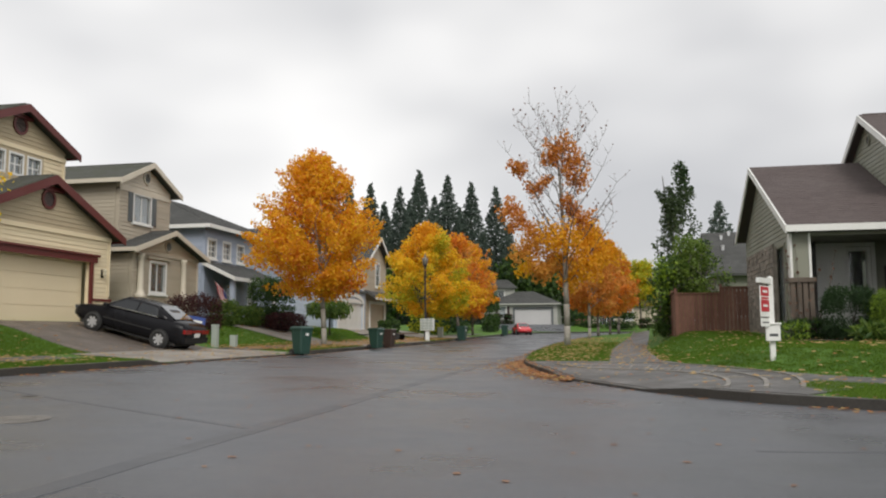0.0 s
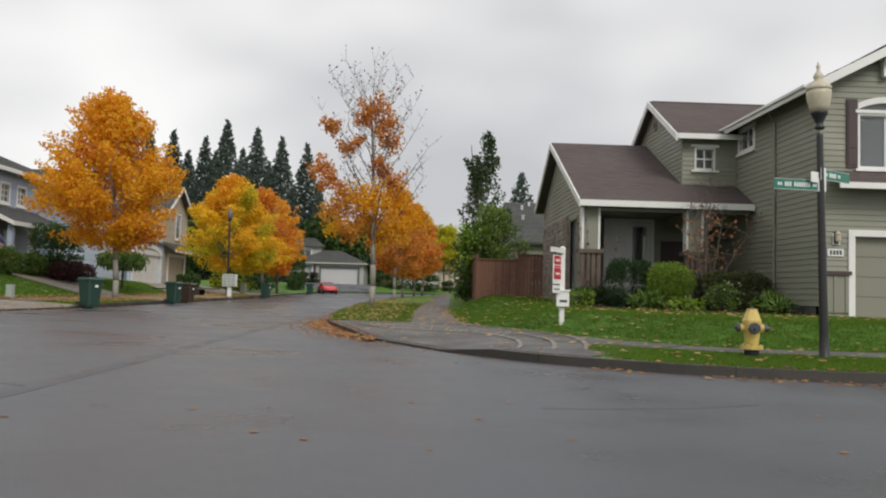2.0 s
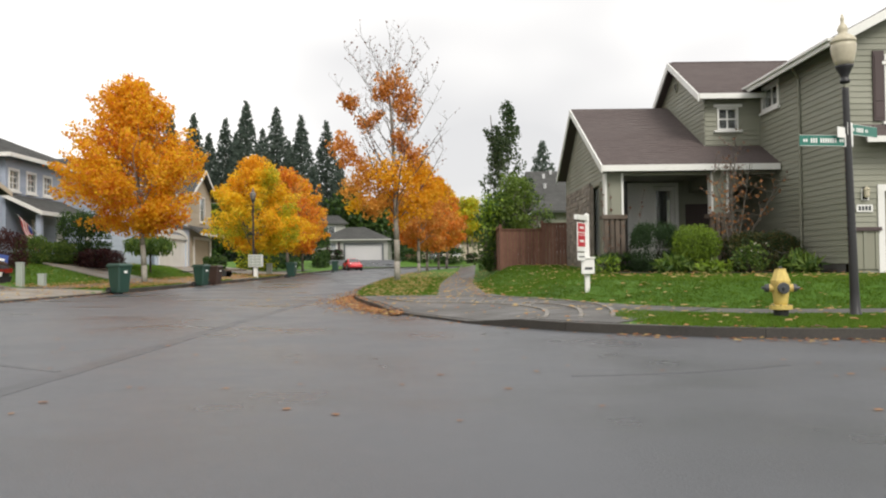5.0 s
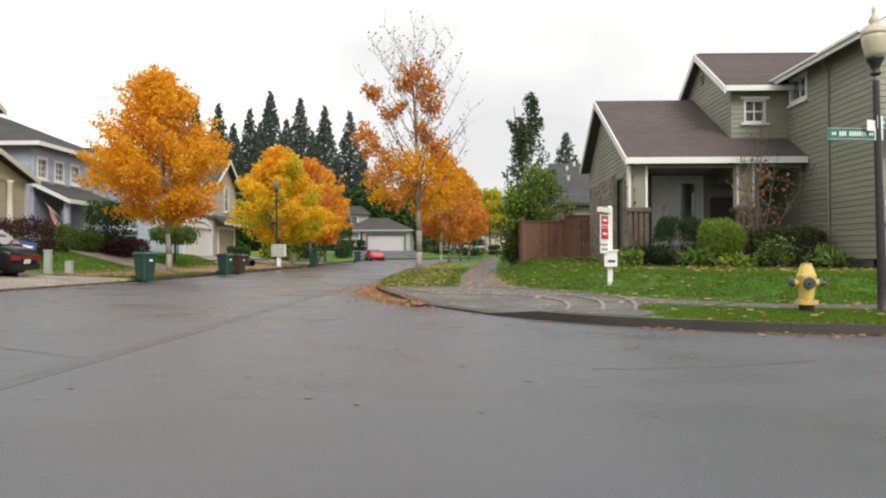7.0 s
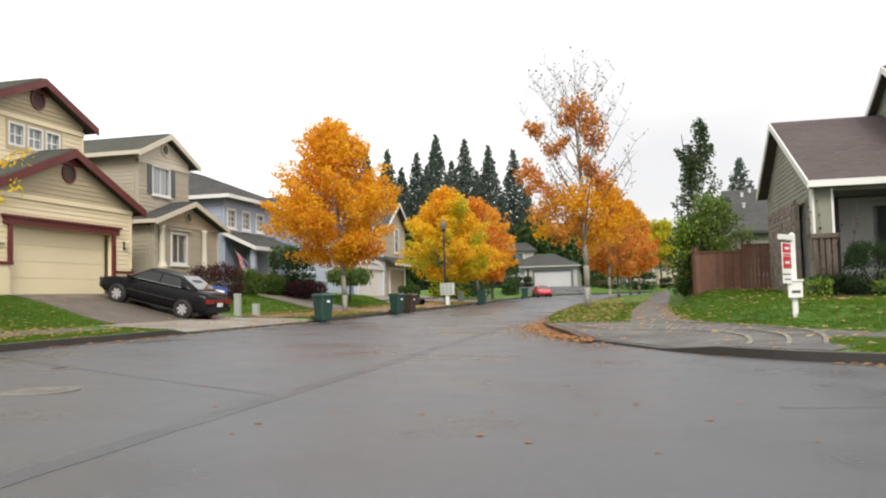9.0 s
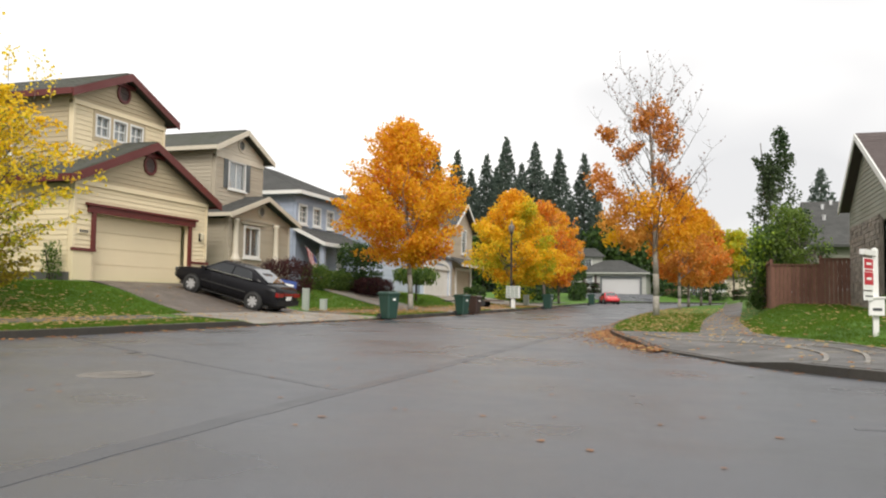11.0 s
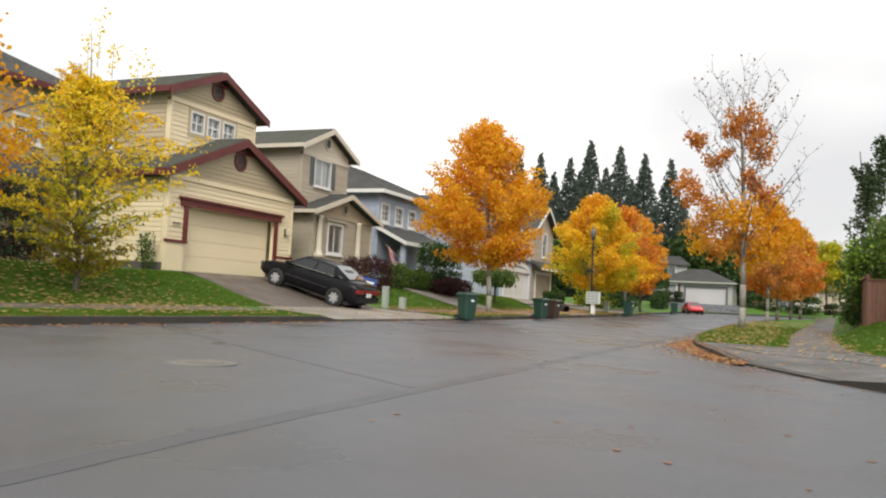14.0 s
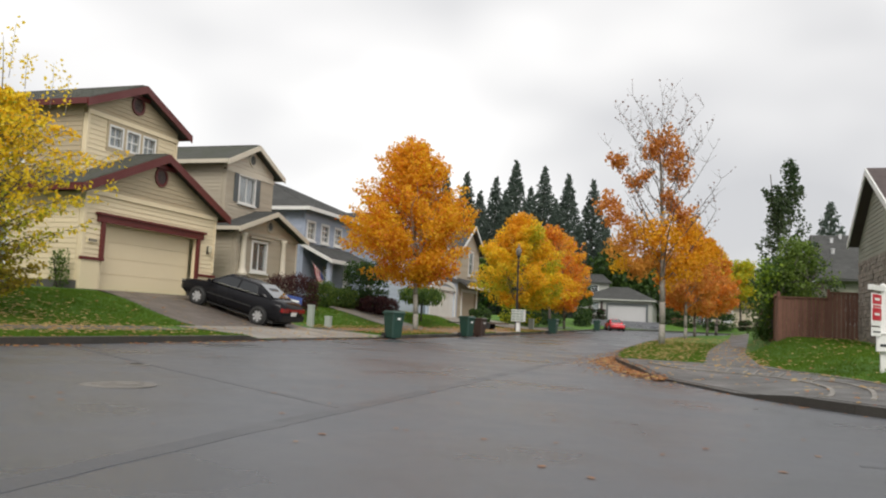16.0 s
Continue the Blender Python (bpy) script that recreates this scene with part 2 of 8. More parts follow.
M_RED_CAR = material("red_car_paint", (0.56, 0.020, 0.030), (0.50, 0.018, 0.026), rough=0.25, fine=3, bump=0, coat=0.5)
M_TAIL = material("red_lamp_lens", (0.26, 0.012, 0.014), (0.20, 0.01, 0.012), rough=0.15, bump=0)
M_CHROME = material("alloy", (0.62, 0.62, 0.62), (0.45, 0.45, 0.45), rough=0.3, metal=0.9, bump=0)
M_ALLOY = material("silver_wheel_paint", (0.44, 0.44, 0.44), (0.34, 0.34, 0.34), rough=0.35, bump=0)
M_YELLOW_PAINT = material("worn_yellow_paint", (0.64, 0.50, 0.14), (0.44, 0.31, 0.10), rough=0.5, big=4, fine=26, bump=0.2, amount=1.0)
M_GREY_PAINT = material("dark_grey_paint", (0.055, 0.06, 0.066), (0.035, 0.038, 0.042), rough=0.5, big=4, fine=26, bump=0.15)
M_PALE_DOOR = material("pale_grey_door_paint", (0.50, 0.50, 0.50), (0.43, 0.43, 0.43), rough=0.5, fine=25, bump=0.04)
M_PEWTER = material("pewter_siding_paint", (0.37, 0.375, 0.34), (0.32, 0.325, 0.295), rough=0.65, big=0.8, fine=22, bump=0.08, island=True, stretch=(1, 1, 3))
M_SAND = material("sand_siding_paint", (0.46, 0.39, 0.285), (0.40, 0.34, 0.25), rough=0.65, big=0.8, fine=22, bump=0.08, island=True, stretch=(1, 1, 3))
M_SMOKED = material("smoked_globe", (0.16, 0.145, 0.12), (0.11, 0.10, 0.085), rough=0.3, big=5, fine=20, bump=0.02)
M_GLOBE = material("ivory_globe", (0.66, 0.61, 0.47), (0.52, 0.47, 0.35), rough=0.3, big=5, fine=20, bump=0.02, through_light=0.25)
M_SIGN_RED = material("red_sign_print", (0.50, 0.020, 0.040), (0.44, 0.018, 0.034), rough=0.45, bump=0)
M_SIGN_GREEN = material("green_sign_sheet", (0.012, 0.150, 0.110), (0.010, 0.125, 0.092), rough=0.4, bump=0)
M_SIGN_BLUE = material("blue_sign_print", (0.030, 0.065, 0.26), (0.025, 0.055, 0.22), rough=0.45, bump=0)
M_LETTER = material("white_lettering", (0.78, 0.78, 0.76), (0.70, 0.70, 0.68), rough=0.45, bump=0)
M_GREY_BOX = material("grey_green_cabinet", (0.36, 0.40, 0.36), (0.27, 0.30, 0.27), rough=0.6, big=3, fine=20, bump=0.08)
M_IRON = material("cast_iron", (0.105, 0.10, 0.098), (0.06, 0.057, 0.055), rough=0.5, fine=40, bump=0.5, metal=0.3)
M_STONE = material("stacked_stone", (0.29, 0.25, 0.21), (0.17, 0.145, 0.125), rough=0.85, big=3, fine=24, bump=0.6, piece=0.22, amount=1.0)
M_STONE_GREY = material("pale_grey_stone", (0.40, 0.39, 0.37), (0.18, 0.175, 0.165), rough=0.8, big=3, fine=20, bump=0.5, amount=1.0)
M_TIMBER = material("weathered_timber", (0.135, 0.105, 0.082), (0.08, 0.062, 0.05), rough=0.85, big=2, fine=24, bump=0.4, stretch=(1, 1, 0.3), piece=0.12)

# ---- heights of the ground ----
KERB_R = [(90, 101), (25, 100), (9, 97.5), (2.5, 92), (-0.6, 83), (-2.2, 70), (-3.0, 56), (-3.4, 44), (-3.2, 31), (-2.6, 24), (-1.85, 20.2),
          (-1.2, 18.0), (-0.62, 16.8), (-0.03, 15.75), (0.5, 14.6), (1.4, 13.35), (2.2, 12.45), (3.28, 11.65), (4.6, 11.0), (6.6, 10.6), (12, 10.15), (90, 9.9)]
KERB_L = [(-11.5, -60), (-11.5, 0), (-11.5, 40), (-11.5, 85), (-10.4, 95), (-6.5, 104), (2, 109.5), (20, 112), (90, 113)]


def smooth(a, b, v):
    v = min(1.0, max(0.0, (v - a) / (b - a)))
    return v * v * (3 - 2 * v)


def spline(points, step):
    """Resample a polyline as a Catmull-Rom curve."""
    p = [Vector((a, b)) for a, b in points]
    p = [p[0] * 2 - p[1], *p, p[-1] * 2 - p[-2]]
    out = []
    for i in range(1, len(p) - 2):
        a, b, c, d = p[i - 1:i + 3]
        n = max(2, min(60, int((c - b).length / step)))
        ta, tb = (c - a) * 0.5, (d - b) * 0.5
        ta *= min(1, (c - b).length / max(ta.length, 1e-6))
        tb *= min(1, (c - b).length / max(tb.length, 1e-6))
        for k in range(n):
            u = k / n
            out.append(b * (2 * u**3 - 3 * u**2 + 1) + ta * (u**3 - 2 * u**2 + u) + c * (3 * u**2 - 2 * u**3) + tb * (u**3 - u**2))
    out.append(p[-2])
    return [tuple(v) for v in out]


KERB_LINE = spline(KERB_R, 0.4)
KERB_LEFT = spline(KERB_L, 1.0)
KR, KL = np.array(KERB_LINE), np.array(KERB_LEFT)


def road_z(x, y):
    cross = 0.020 * (1 - 0.8 * smooth(20, 60, y))
    return cross * min(11.5, max(0, -x)) + 0.0105 * max(0, min(y, 140) - 30)


def inside(line, x, y):
    """Distance from a kerb line, positive on the lot behind it."""
    p = np.array((x, y))
    a, b = line[:-1], line[1:]
    ab = b - a
    u = np.clip(((p - a) * ab).sum(1) / (ab * ab).sum(1), 0, 1)
    dist = np.hypot(*(p - a - ab * u[:, None]).T)
    i = int(dist.argmin())
    return dist[i] if ab[i][0] * (y - a[i][1]) - ab[i][1] * (x - a[i][0]) > 0 else -dist[i]


def right_z(x, y):
    s = max(0, inside(KR, x, y))
    ramp = smooth(13.4, 14.7, y) * (1 - smooth(17.2, 19.5, y)) * (1 - smooth(2, 4, x)) * (1 - smooth(0, 2.2, s))
    k = smooth(20, 25, y)
    edge = 1.9 - 0.65 * smooth(24, 36, y)
    rise = (1 - k) * smooth(4.0, 5.45, s) + k * smooth(edge, edge + 2.0, x)
    return (road_z(x, y) + 0.13 - 0.10 * ramp + 0.015 * min(s, 3.5)
            + 0.50 * rise * (1 - 0.5 * smooth(40, 60, y)) + 0.27 * smooth(20, 35, y) * rise)


def left_z(x, y):
    s = max(0, inside(KL, x, y))
    base = road_z(x, y)
    top = 1.46 - 0.25 * smooth(45, 60, y) + 0.75 * smooth(85, 108, y)
    drive = 0.11 * smooth(18.4, 19.4, y) * (1 - smooth(27.2, 28.2, y)) * (1 - smooth(0, 1.6, s))
    return base + 0.13 - drive + 0.03 * min(s, 2.4) + max(0, top - base - 0.2) * smooth(2.4, 8.2, s)


# ---- building tools ----
ORIGIN = {}


def thing(name, at, label, category, group="", kind=""):
    """An Empty at the base of a thing; its parts are given in world coordinates."""
    ob = new(name)
    ob.location = at
    ORIGIN[ob] = Vector(at)
    return tagged(ob, label, category, group, kind)


def finish(name, me, mat, parent, label, mats=()):
    for m in ([mat] if mat else []) + list(mats):
        me.materials.append(m)
    ob = new(name, me)
    if parent:
        ob.parent = parent
        ORIGIN[ob] = ORIGIN[parent]
    if label:
        ob["label"] = label
    return ob


def part(name, bm, mat, parent, label="", smooth_faces=False):
    """Link a bmesh, given in world coordinates, as one mesh object under a thing or a part."""
    bmesh.ops.recalc_face_normals(bm, faces=bm.faces)
    if parent:
        bmesh.ops.translate(bm, verts=bm.verts, vec=-ORIGIN[parent])
    me = bpy.data.meshes.new(name)
    bm.to_mesh(me)
    bm.free()
    if smooth_faces:
        for p in me.polygons:
            p.use_smooth = True
    return finish(name, me, mat, parent, label)


def raw(name, verts, faces, mat, parent=None, label=""):
    me = bpy.data.meshes.new(name)
    v = np.asarray(verts, dtype=float)
    if parent:
        v = v - np.array(ORIGIN[parent])
    me.from_pydata(v.tolist(), [], faces if isinstance(faces, list) else faces.tolist())
    me.update()
    return finish(name, me, mat, parent, label)


def hexa(bm, p):
    """A block from eight corners: four below, four above, same order."""
    v = [bm.verts.new(c) for c in p]
    for f in ((3, 2, 1, 0), (4, 5, 6, 7), (0, 1, 5, 4), (1, 2, 6, 5), (2, 3, 7, 6), (3, 0, 4, 7)):
        bm.faces.new([v[i] for i in f])
    return v


def box(bm, a, b):
    (x0, y0, z0), (x1, y1, z1) = a, b
    return hexa(bm, [(x0, y0, z0), (x1, y0, z0), (x1, y1, z0), (x0, y1, z0), (x0, y0, z1), (x1, y0, z1), (x1, y1, z1), (x0, y1, z1)])


def solid(*boxes, bevel=0.0):
    bm = bmesh.new()
    for a, b in boxes:
        box(bm, a, b)
    if bevel:
        bmesh.ops.bevel(bm, geom=bm.edges[:], offset=bevel, segments=2, affect="EDGES", profile=0.6)
    return bm


def prism(bm, ring, push):
    """A slab: a ring of points and the same ring pushed along a vector."""
    push = Vector(push)
    a = [bm.verts.new(p) for p in ring]
    b = [bm.verts.new(Vector(p) + push) for p in ring]
    bm.faces.new(a)
    bm.faces.new(b[::-1])
    n = len(ring)
    for i in range(n):
        bm.faces.new([a[i], b[i], b[(i + 1) % n], a[(i + 1) % n]])


def beam(bm, p, q, width, height):
    """A bar from p to q, its top edge on the line, upright in section."""
    p, q = Vector(p), Vector(q)
    d = (q - p).normalized()
    side = d.cross(Vector((0, 0, 1)))
    side = (side.normalized() if side.length > 1e-5 else Vector((1, 0, 0))) * width / 2
    up = Vector((0, 0, height)) if abs(d.z) < 0.95 else d.cross(side).normalized() * height
    hexa(bm, [p - side - up, p + side - up, q + side - up, q - side - up, p - side, p + side, q + side, q - side])


def tube(bm, p, q, r0, r1, n=8):
    p, q = Vector(p), Vector(q)
    d = (q - p).normalized()
    a = d.orthogonal().normalized()
    b = d.cross(a)
    lo = [bm.verts.new(p + (a * math.cos(k * math.tau / n) + b * math.sin(k * math.tau / n)) * r0) for k in range(n)]
    hi = [bm.verts.new(q + (a * math.cos(k * math.tau / n) + b * math.sin(k * math.tau / n)) * r1) for k in range(n)]
    for k in range(n):
        bm.faces.new([lo[k], lo[(k + 1) % n], hi[(k + 1) % n], hi[k]])
    bm.faces.new(lo[::-1])
    bm.faces.new(hi)


def lathe(bm, at, profile, n=20):
    """A turned body on an upright axis; profile: (radius, height)."""
    rings = [[bm.verts.new((at[0] + r * math.cos(k * math.tau / n), at[1] + r * math.sin(k * math.tau / n), at[2] + h)) for k in range(n)]
             for r, h in profile]
    for a, b in zip(rings, rings[1:]):
        for k in range(n):
            bm.faces.new([a[k], a[(k + 1) % n], b[(k + 1) % n], b[k]])
    bm.faces.new(rings[0][::-1])
    bm.faces.new(rings[-1])


class Plane:
    """A wall's own frame: u along it, v up, d outwards."""

    def __init__(self, o, u, n):
        self.o, self.u, self.n = Vector(o), Vector(u), Vector(n)

    def at(self, u, v, d=0.0):
        return self.o + self.u * u + Vector((0, 0, v)) + self.n * d

    def block(self, bm, u0, v0, u1, v1, d0, d1):
        a = self.at
        hexa(bm, [a(u0, v0, d0), a(u1, v0, d0), a(u1, v0, d1), a(u0, v0, d1), a(u0, v1, d0), a(u1, v1, d0), a(u1, v1, d1), a(u0, v1, d1)])


def span(poly, v):
    hits = []
    for (a, b), (c, d) in zip(poly, poly[1:] + poly[:1]):
        if b != d and min(b, d) <= v <= max(b, d):
            hits.append(a + (c - a) * (v - b) / (d - b))
    return (min(hits), max(hits)) if hits else (0, 0)


def strips(poly, holes, v0, v1):
    e = 1e-4
    l0, r0 = span(poly, v0 + e)
    l1, r1 = span(poly, v1 - e)
    cuts = sorted((h[0], h[2]) for h in holes if h[1] < v1 - e and h[3] > v0 + e)
    out, a0, a1 = [], l0, l1
    for c, d in cuts:
        if c > a0:
            out.append((a0, min(c, r0), a1, min(c, r1)))
        a0, a1 = max(a0, d), max(a1, d)
    if r0 > a0 or r1 > a1:
        out.append((a0, max(r0, a0), a1, max(r1, a1)))
    return [s for s in out if s[1] - s[0] > 0.02 or s[3] - s[2] > 0.02]


def wall(parent, pl, poly, holes, mat, row=0.18, pieces=False, thick=0.16, label="", name="wall"):
    """A wall with its openings cut through and lapped boards on it, as pieces or as one mesh."""
    vs = sorted({p[1] for p in poly} | {v for h in holes for v in (h[1], h[3])})
    bm = bmesh.new()
    for v0, v1 in zip(vs, vs[1:]):
        for a0, b0, a1, b1 in strips(poly, holes, v0, v1):
            A = pl.at
            hexa(bm, [A(a0, v0, -thick), A(b0, v0, -thick), A(b0, v0), A(a0, v0), A(a1, v1, -thick), A(b1, v1, -thick), A(b1, v1), A(a1, v1)])
    body = part(name, bm, mat, parent, label)
    lo, hi = vs[0], vs[-1]
    n = max(1, round((hi - lo) / row))
    edges = [lo + (hi - lo) * i / n for i in range(n + 1)]
    bm = bmesh.new()
    for e0, e1 in zip(edges, edges[1:]):
        inner = [e0] + [v for v in vs if e0 + 0.01 < v < e1 - 0.01] + [e1]
        for v0, v1 in zip(inner, inner[1:]):
            f0, f1 = 0.026 - 0.02 * (v0 - e0) / (e1 - e0), 0.026 - 0.02 * (v1 - e0) / (e1 - e0)
            for a0, b0, a1, b1 in strips(poly, holes, v0, v1):
                A = pl.at
                hexa(bm, [A(a0, v0, 0.002), A(b0, v0, 0.002), A(b0, v0, f0), A(a0, v0, f0), A(a1, v1, 0.002), A(b1, v1, 0.002), A(b1, v1, f1), A(a1, v1, f1)])
                if pieces:
                    part("siding_board", bm, mat, body)
                    bm = bmesh.new()
    if pieces:
        bm.free()
    else:
        part("siding", bm, mat, body)["kind"] = "stuff"
    return body


def window(parent, pl, u0, v0, u1, v1, trim=M_WHITE, width=0.10, cols=1, rows=1, curtain=None, sill=True, wide=0.0, out=0.05):
    """Casing, sash bars, one pane for each light, and a curtain or a panel coloured as the dim room behind."""
    bm = bmesh.new()
    w = width
    pl.block(bm, u0 - w, v0 - w, u0, v1 + w, -0.1, out)
    pl.block(bm, u1, v0 - w, u1 + w, v1 + w, -0.1, out)
    pl.block(bm, u0, v1, u1, v1 + w, -0.1, out)
    pl.block(bm, u0, v0 - w, u1, v0, -0.1, out)
    win = part("window", bm, trim, parent)
    if sill:
        bm = bmesh.new()
        pl.block(bm, u0 - w - 0.06 - wide, v0 - w - 0.07, u1 + w + 0.06 + wide, v0 - w, 0.0, out + 0.06)
        part("sill", bm, trim, win)
    if wide:
        bm = bmesh.new()
        pl.block(bm, u0 - w - 0.06 - wide, v1 + w, u1 + w + 0.06 + wide, v1 + w + 0.09, 0.0, out + 0.04)
        part("head_trim", bm, trim, win)
    du, dv = (u1 - u0) / cols, (v1 - v0) / rows
    for i in range(cols):
        for j in range(rows):
            a, b, c, d = u0 + i * du, v0 + j * dv, u0 + (i + 1) * du, v0 + (j + 1) * dv
            g = 0.022
            bm = bmesh.new()
            pl.block(bm, a, b, a + g, d, -0.08, -0.02)
            pl.block(bm, c - g, b, c, d, -0.08, -0.02)
            pl.block(bm, a + g, b, c - g, b + g, -0.08, -0.02)
            pl.block(bm, a + g, d - g, c - g, d, -0.08, -0.02)
            part("sash", bm, trim, win)
            bm = bmesh.new()
            pl.block(bm, a + g, b + g, c - g, d - g, -0.055, -0.045)
            part("pane", bm, M_GLASS, win)
    bm = bmesh.new()
    if curtain:
        n = 14
        ring = [pl.at(u0 + (u1 - u0) * k / n, v0, -0.16 + 0.02 * (k % 2)) for k in range(n + 1)]
        back = [p - pl.n * 0.01 for p in ring[::-1]]
        prism(bm, ring + back, (0, 0, v1 - v0))
        part("curtain", bm, M_CURTAIN, win, "pleated white curtain")
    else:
        # added dark panel whose colour stands in for the unlit room
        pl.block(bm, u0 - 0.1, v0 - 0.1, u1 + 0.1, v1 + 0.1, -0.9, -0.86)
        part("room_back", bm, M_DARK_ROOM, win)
    return win


def roof_plane(parent, ring, mat, thick=0.14, name="roof", label=""):
    """A roof slab with courses of shingles laid up the slope. ring: eave left, eave right, top right, top left."""
    bm = bmesh.new()
    prism(bm, ring, (0, 0, -thick))
    slab = part(name, bm, mat, parent, label)
    a, b, c, d = [Vector(p) for p in ring]
    nrm = (b - a).cross(d - a).normalized()
    nrm = nrm if nrm.z > 0 else -nrm
    n = max(3, int((d - a).length / 0.2))
    rng = random.Random(len(slab.name) * 7 + n)
    v, f = [], []
    for i in range(n):
        s, e = i / n, min(1, (i + 1.12) / n)
        l0, r0, l1, r1 = a.lerp(d, s), b.lerp(c, s), a.lerp(d, e), b.lerp(c, e)
        m = max(1, int((r0 - l0).length / 0.33))
        shift = rng.random()
        cuts = [0] + [min(1, (k + shift) / m) for k in range(m)] + [1]
        for p, q in zip(cuts, cuts[1:]):
            if q - p < 0.004:
                continue
            up = nrm * (0.012 + rng.random() * 0.005)
            k = len(v)
            g = 0.006 / max(0.3, (r0 - l0).length)
            v += [l0.lerp(r0, p + g) + up, l0.lerp(r0, q - g) + up, l1.lerp(r1, q - g) + nrm * 0.008, l1.lerp(r1, p + g) + nrm * 0.008,
                  l0.lerp(r0, p + g) + nrm * 0.002, l0.lerp(r0, q - g) + nrm * 0.002]
            f += [(k, k + 1, k + 2, k + 3), (k + 4, k + 5, k + 1, k)]
    raw("shingles", [tuple(p) for p in v], f, mat, slab)["kind"] = "stuff"
    return slab


def boards(parent, name, lines, mat, width=0.05, height=0.2, label=""):
    for p, q in lines:
        bm = bmesh.new()
        beam(bm, p, q, width, height)
        part(name, bm, mat, parent, label)


def round_vent(parent, pl, u, v, r, ring_mat, inner_mat):
    bm = bmesh.new()
    n = 28
    for k in range(n):
        a, b = k * math.tau / n, (k + 1) * math.tau / n
        P = lambda t, s, d: pl.at(u + math.cos(t) * s, v + math.sin(t) * s, d)
        hexa(bm, [P(a, r * 0.72, 0.0), P(a, r, 0.0), P(b, r, 0.0), P(b, r * 0.72, 0.0),
                  P(a, r * 0.72, 0.07), P(a, r, 0.07), P(b, r, 0.07), P(b, r * 0.72, 0.07)])
    vent = part("gable_vent", bm, ring_mat, parent, "round louvred gable vent")
    for k in range(7):
        h = -0.72 * r + (k + 0.5) * 1.44 * r / 7
        w = math.sqrt(max(0.001, (0.74 * r)**2 - h * h))
        bm = bmesh.new()
        A = pl.at
        t = r * 0.16
        hexa(bm, [A(u - w, v + h - t * .5, 0.028), A(u + w, v + h - t * .5, 0.028), A(u + w, v + h - t * .5, 0.05), A(u - w, v + h - t * .5, 0.05),
                  A(u - w, v + h + t * .5, 0.028), A(u + w, v + h + t * .5, 0.028), A(u + w, v + h + t * .5, 0.036), A(u - w, v + h + t * .5, 0.036)])
        part("slat", bm, inner_mat, vent)
    return vent


def garage_door(parent, pl, u0, v0, u1, v1, mat, rows=4, cols=0, depth=-0.12):
    """A sectional door: panels with joints, set back in the opening."""
    bm = bmesh.new()
    pl.block(bm, u0 - 0.05, v0 - 0.02, u1 + 0.05, v1 + 0.05, depth - 0.06, depth - 0.03)
    door = part("garage_door", bm, mat, parent)
    h = (v1 - v0) / rows
    for j in range(rows):
        n = cols or 1
        for i in range(n):
            w = (u1 - u0) / n
            bm = bmesh.new()
            g = 0.007 if not cols else 0.035
            pl.block(bm, u0 + i * w + (g if cols else 0), v0 + j * h + g, u0 + (i + 1) * w - (g if cols else 0), v0 + (j + 1) * h - g, depth - 0.03, depth)
            part("panel", bm, mat, door)
    return door

# ---- ground, road, kerbs, walks ----
def lot(name, line, hub, fz, mat, label, reach):
    hub = Vector(hub)
    v, per = [], 0
    for x, y in line:
        d = hub - Vector((x, y))
        steps = [k for k in reach if k < d.length * 0.9] + [d.length * 0.95]
        steps = (steps + [steps[-1] + 0.01 * k for k in range(1, 60)])[:len(reach) + 1]
        per = len(steps)
        for s in steps:
            q = Vector((x, y)) + d.normalized() * s
            v.append((q.x, q.y, fz(q.x, q.y)))
    f = [(j * per + i, j * per + i + 1, (j + 1) * per + i + 1, (j + 1) * per + i) for j in range(len(line) - 1) for i in range(per - 1)]
    ob = raw(name, v, f, mat)
    for p in ob.data.polygons:
        p.use_smooth = True
    return tagged(ob, label, "lawn", kind="structure")


REACH = [0.0, 0.4, 0.8, 1.2, 1.6, 2, 2.5, 3, 3.5, 4, 4.5, 5, 5.5, 6, 6.6, 7.2, 8, 9, 10, 11, 12, 14, 16, 19, 23, 28, 34, 42, 55, 70, 90, 120, 160]
v = [(-1800, -1800, -0.5), (1800, -1800, -0.5), (1800, 1800, -0.5), (-1800, 1800, -0.5)]
tagged(raw("ground", v, [(0, 1, 2, 3)], M_GRASS), "flat grassy ground that reaches the horizon", "ground", kind="structure")
xs = [-14, -12.5] + [-11.5 + i * 0.5 for i in range(24)] + [0.5 + i * 1.5 for i in range(60)]
ys = [-60 + i * 3 for i in range(18)] + [-6 + i * 0.75 for i in range(80)] + [54 + i * 2.0 for i in range(36)]
v = [(x, y, road_z(x, y)) for y in ys for x in xs]
n = len(xs)
f = [(j * n + i, j * n + i + 1, (j + 1) * n + i + 1, (j + 1) * n + i) for j in range(len(ys) - 1) for i in range(n - 1)]
road = tagged(raw("road", v, f, M_ASPHALT), "wet dark grey asphalt street", "road", kind="structure")
lot("lawn_left", KERB_LEFT, (-75, 175), left_z, M_GRASS, "green sloping front lawns strewn with fallen leaves", REACH)
lot("lawn_right", KERB_LINE, (40, 55), right_z, M_GRASS, "green corner lawn with fallen leaves", REACH)


def offset_line(line, s):
    """The line moved s metres to its left."""
    a = np.array(line)
    t = np.gradient(a, axis=0)
    t /= np.hypot(*t.T)[:, None]
    return a + np.stack([-t[:, 1], t[:, 0]], 1) * s


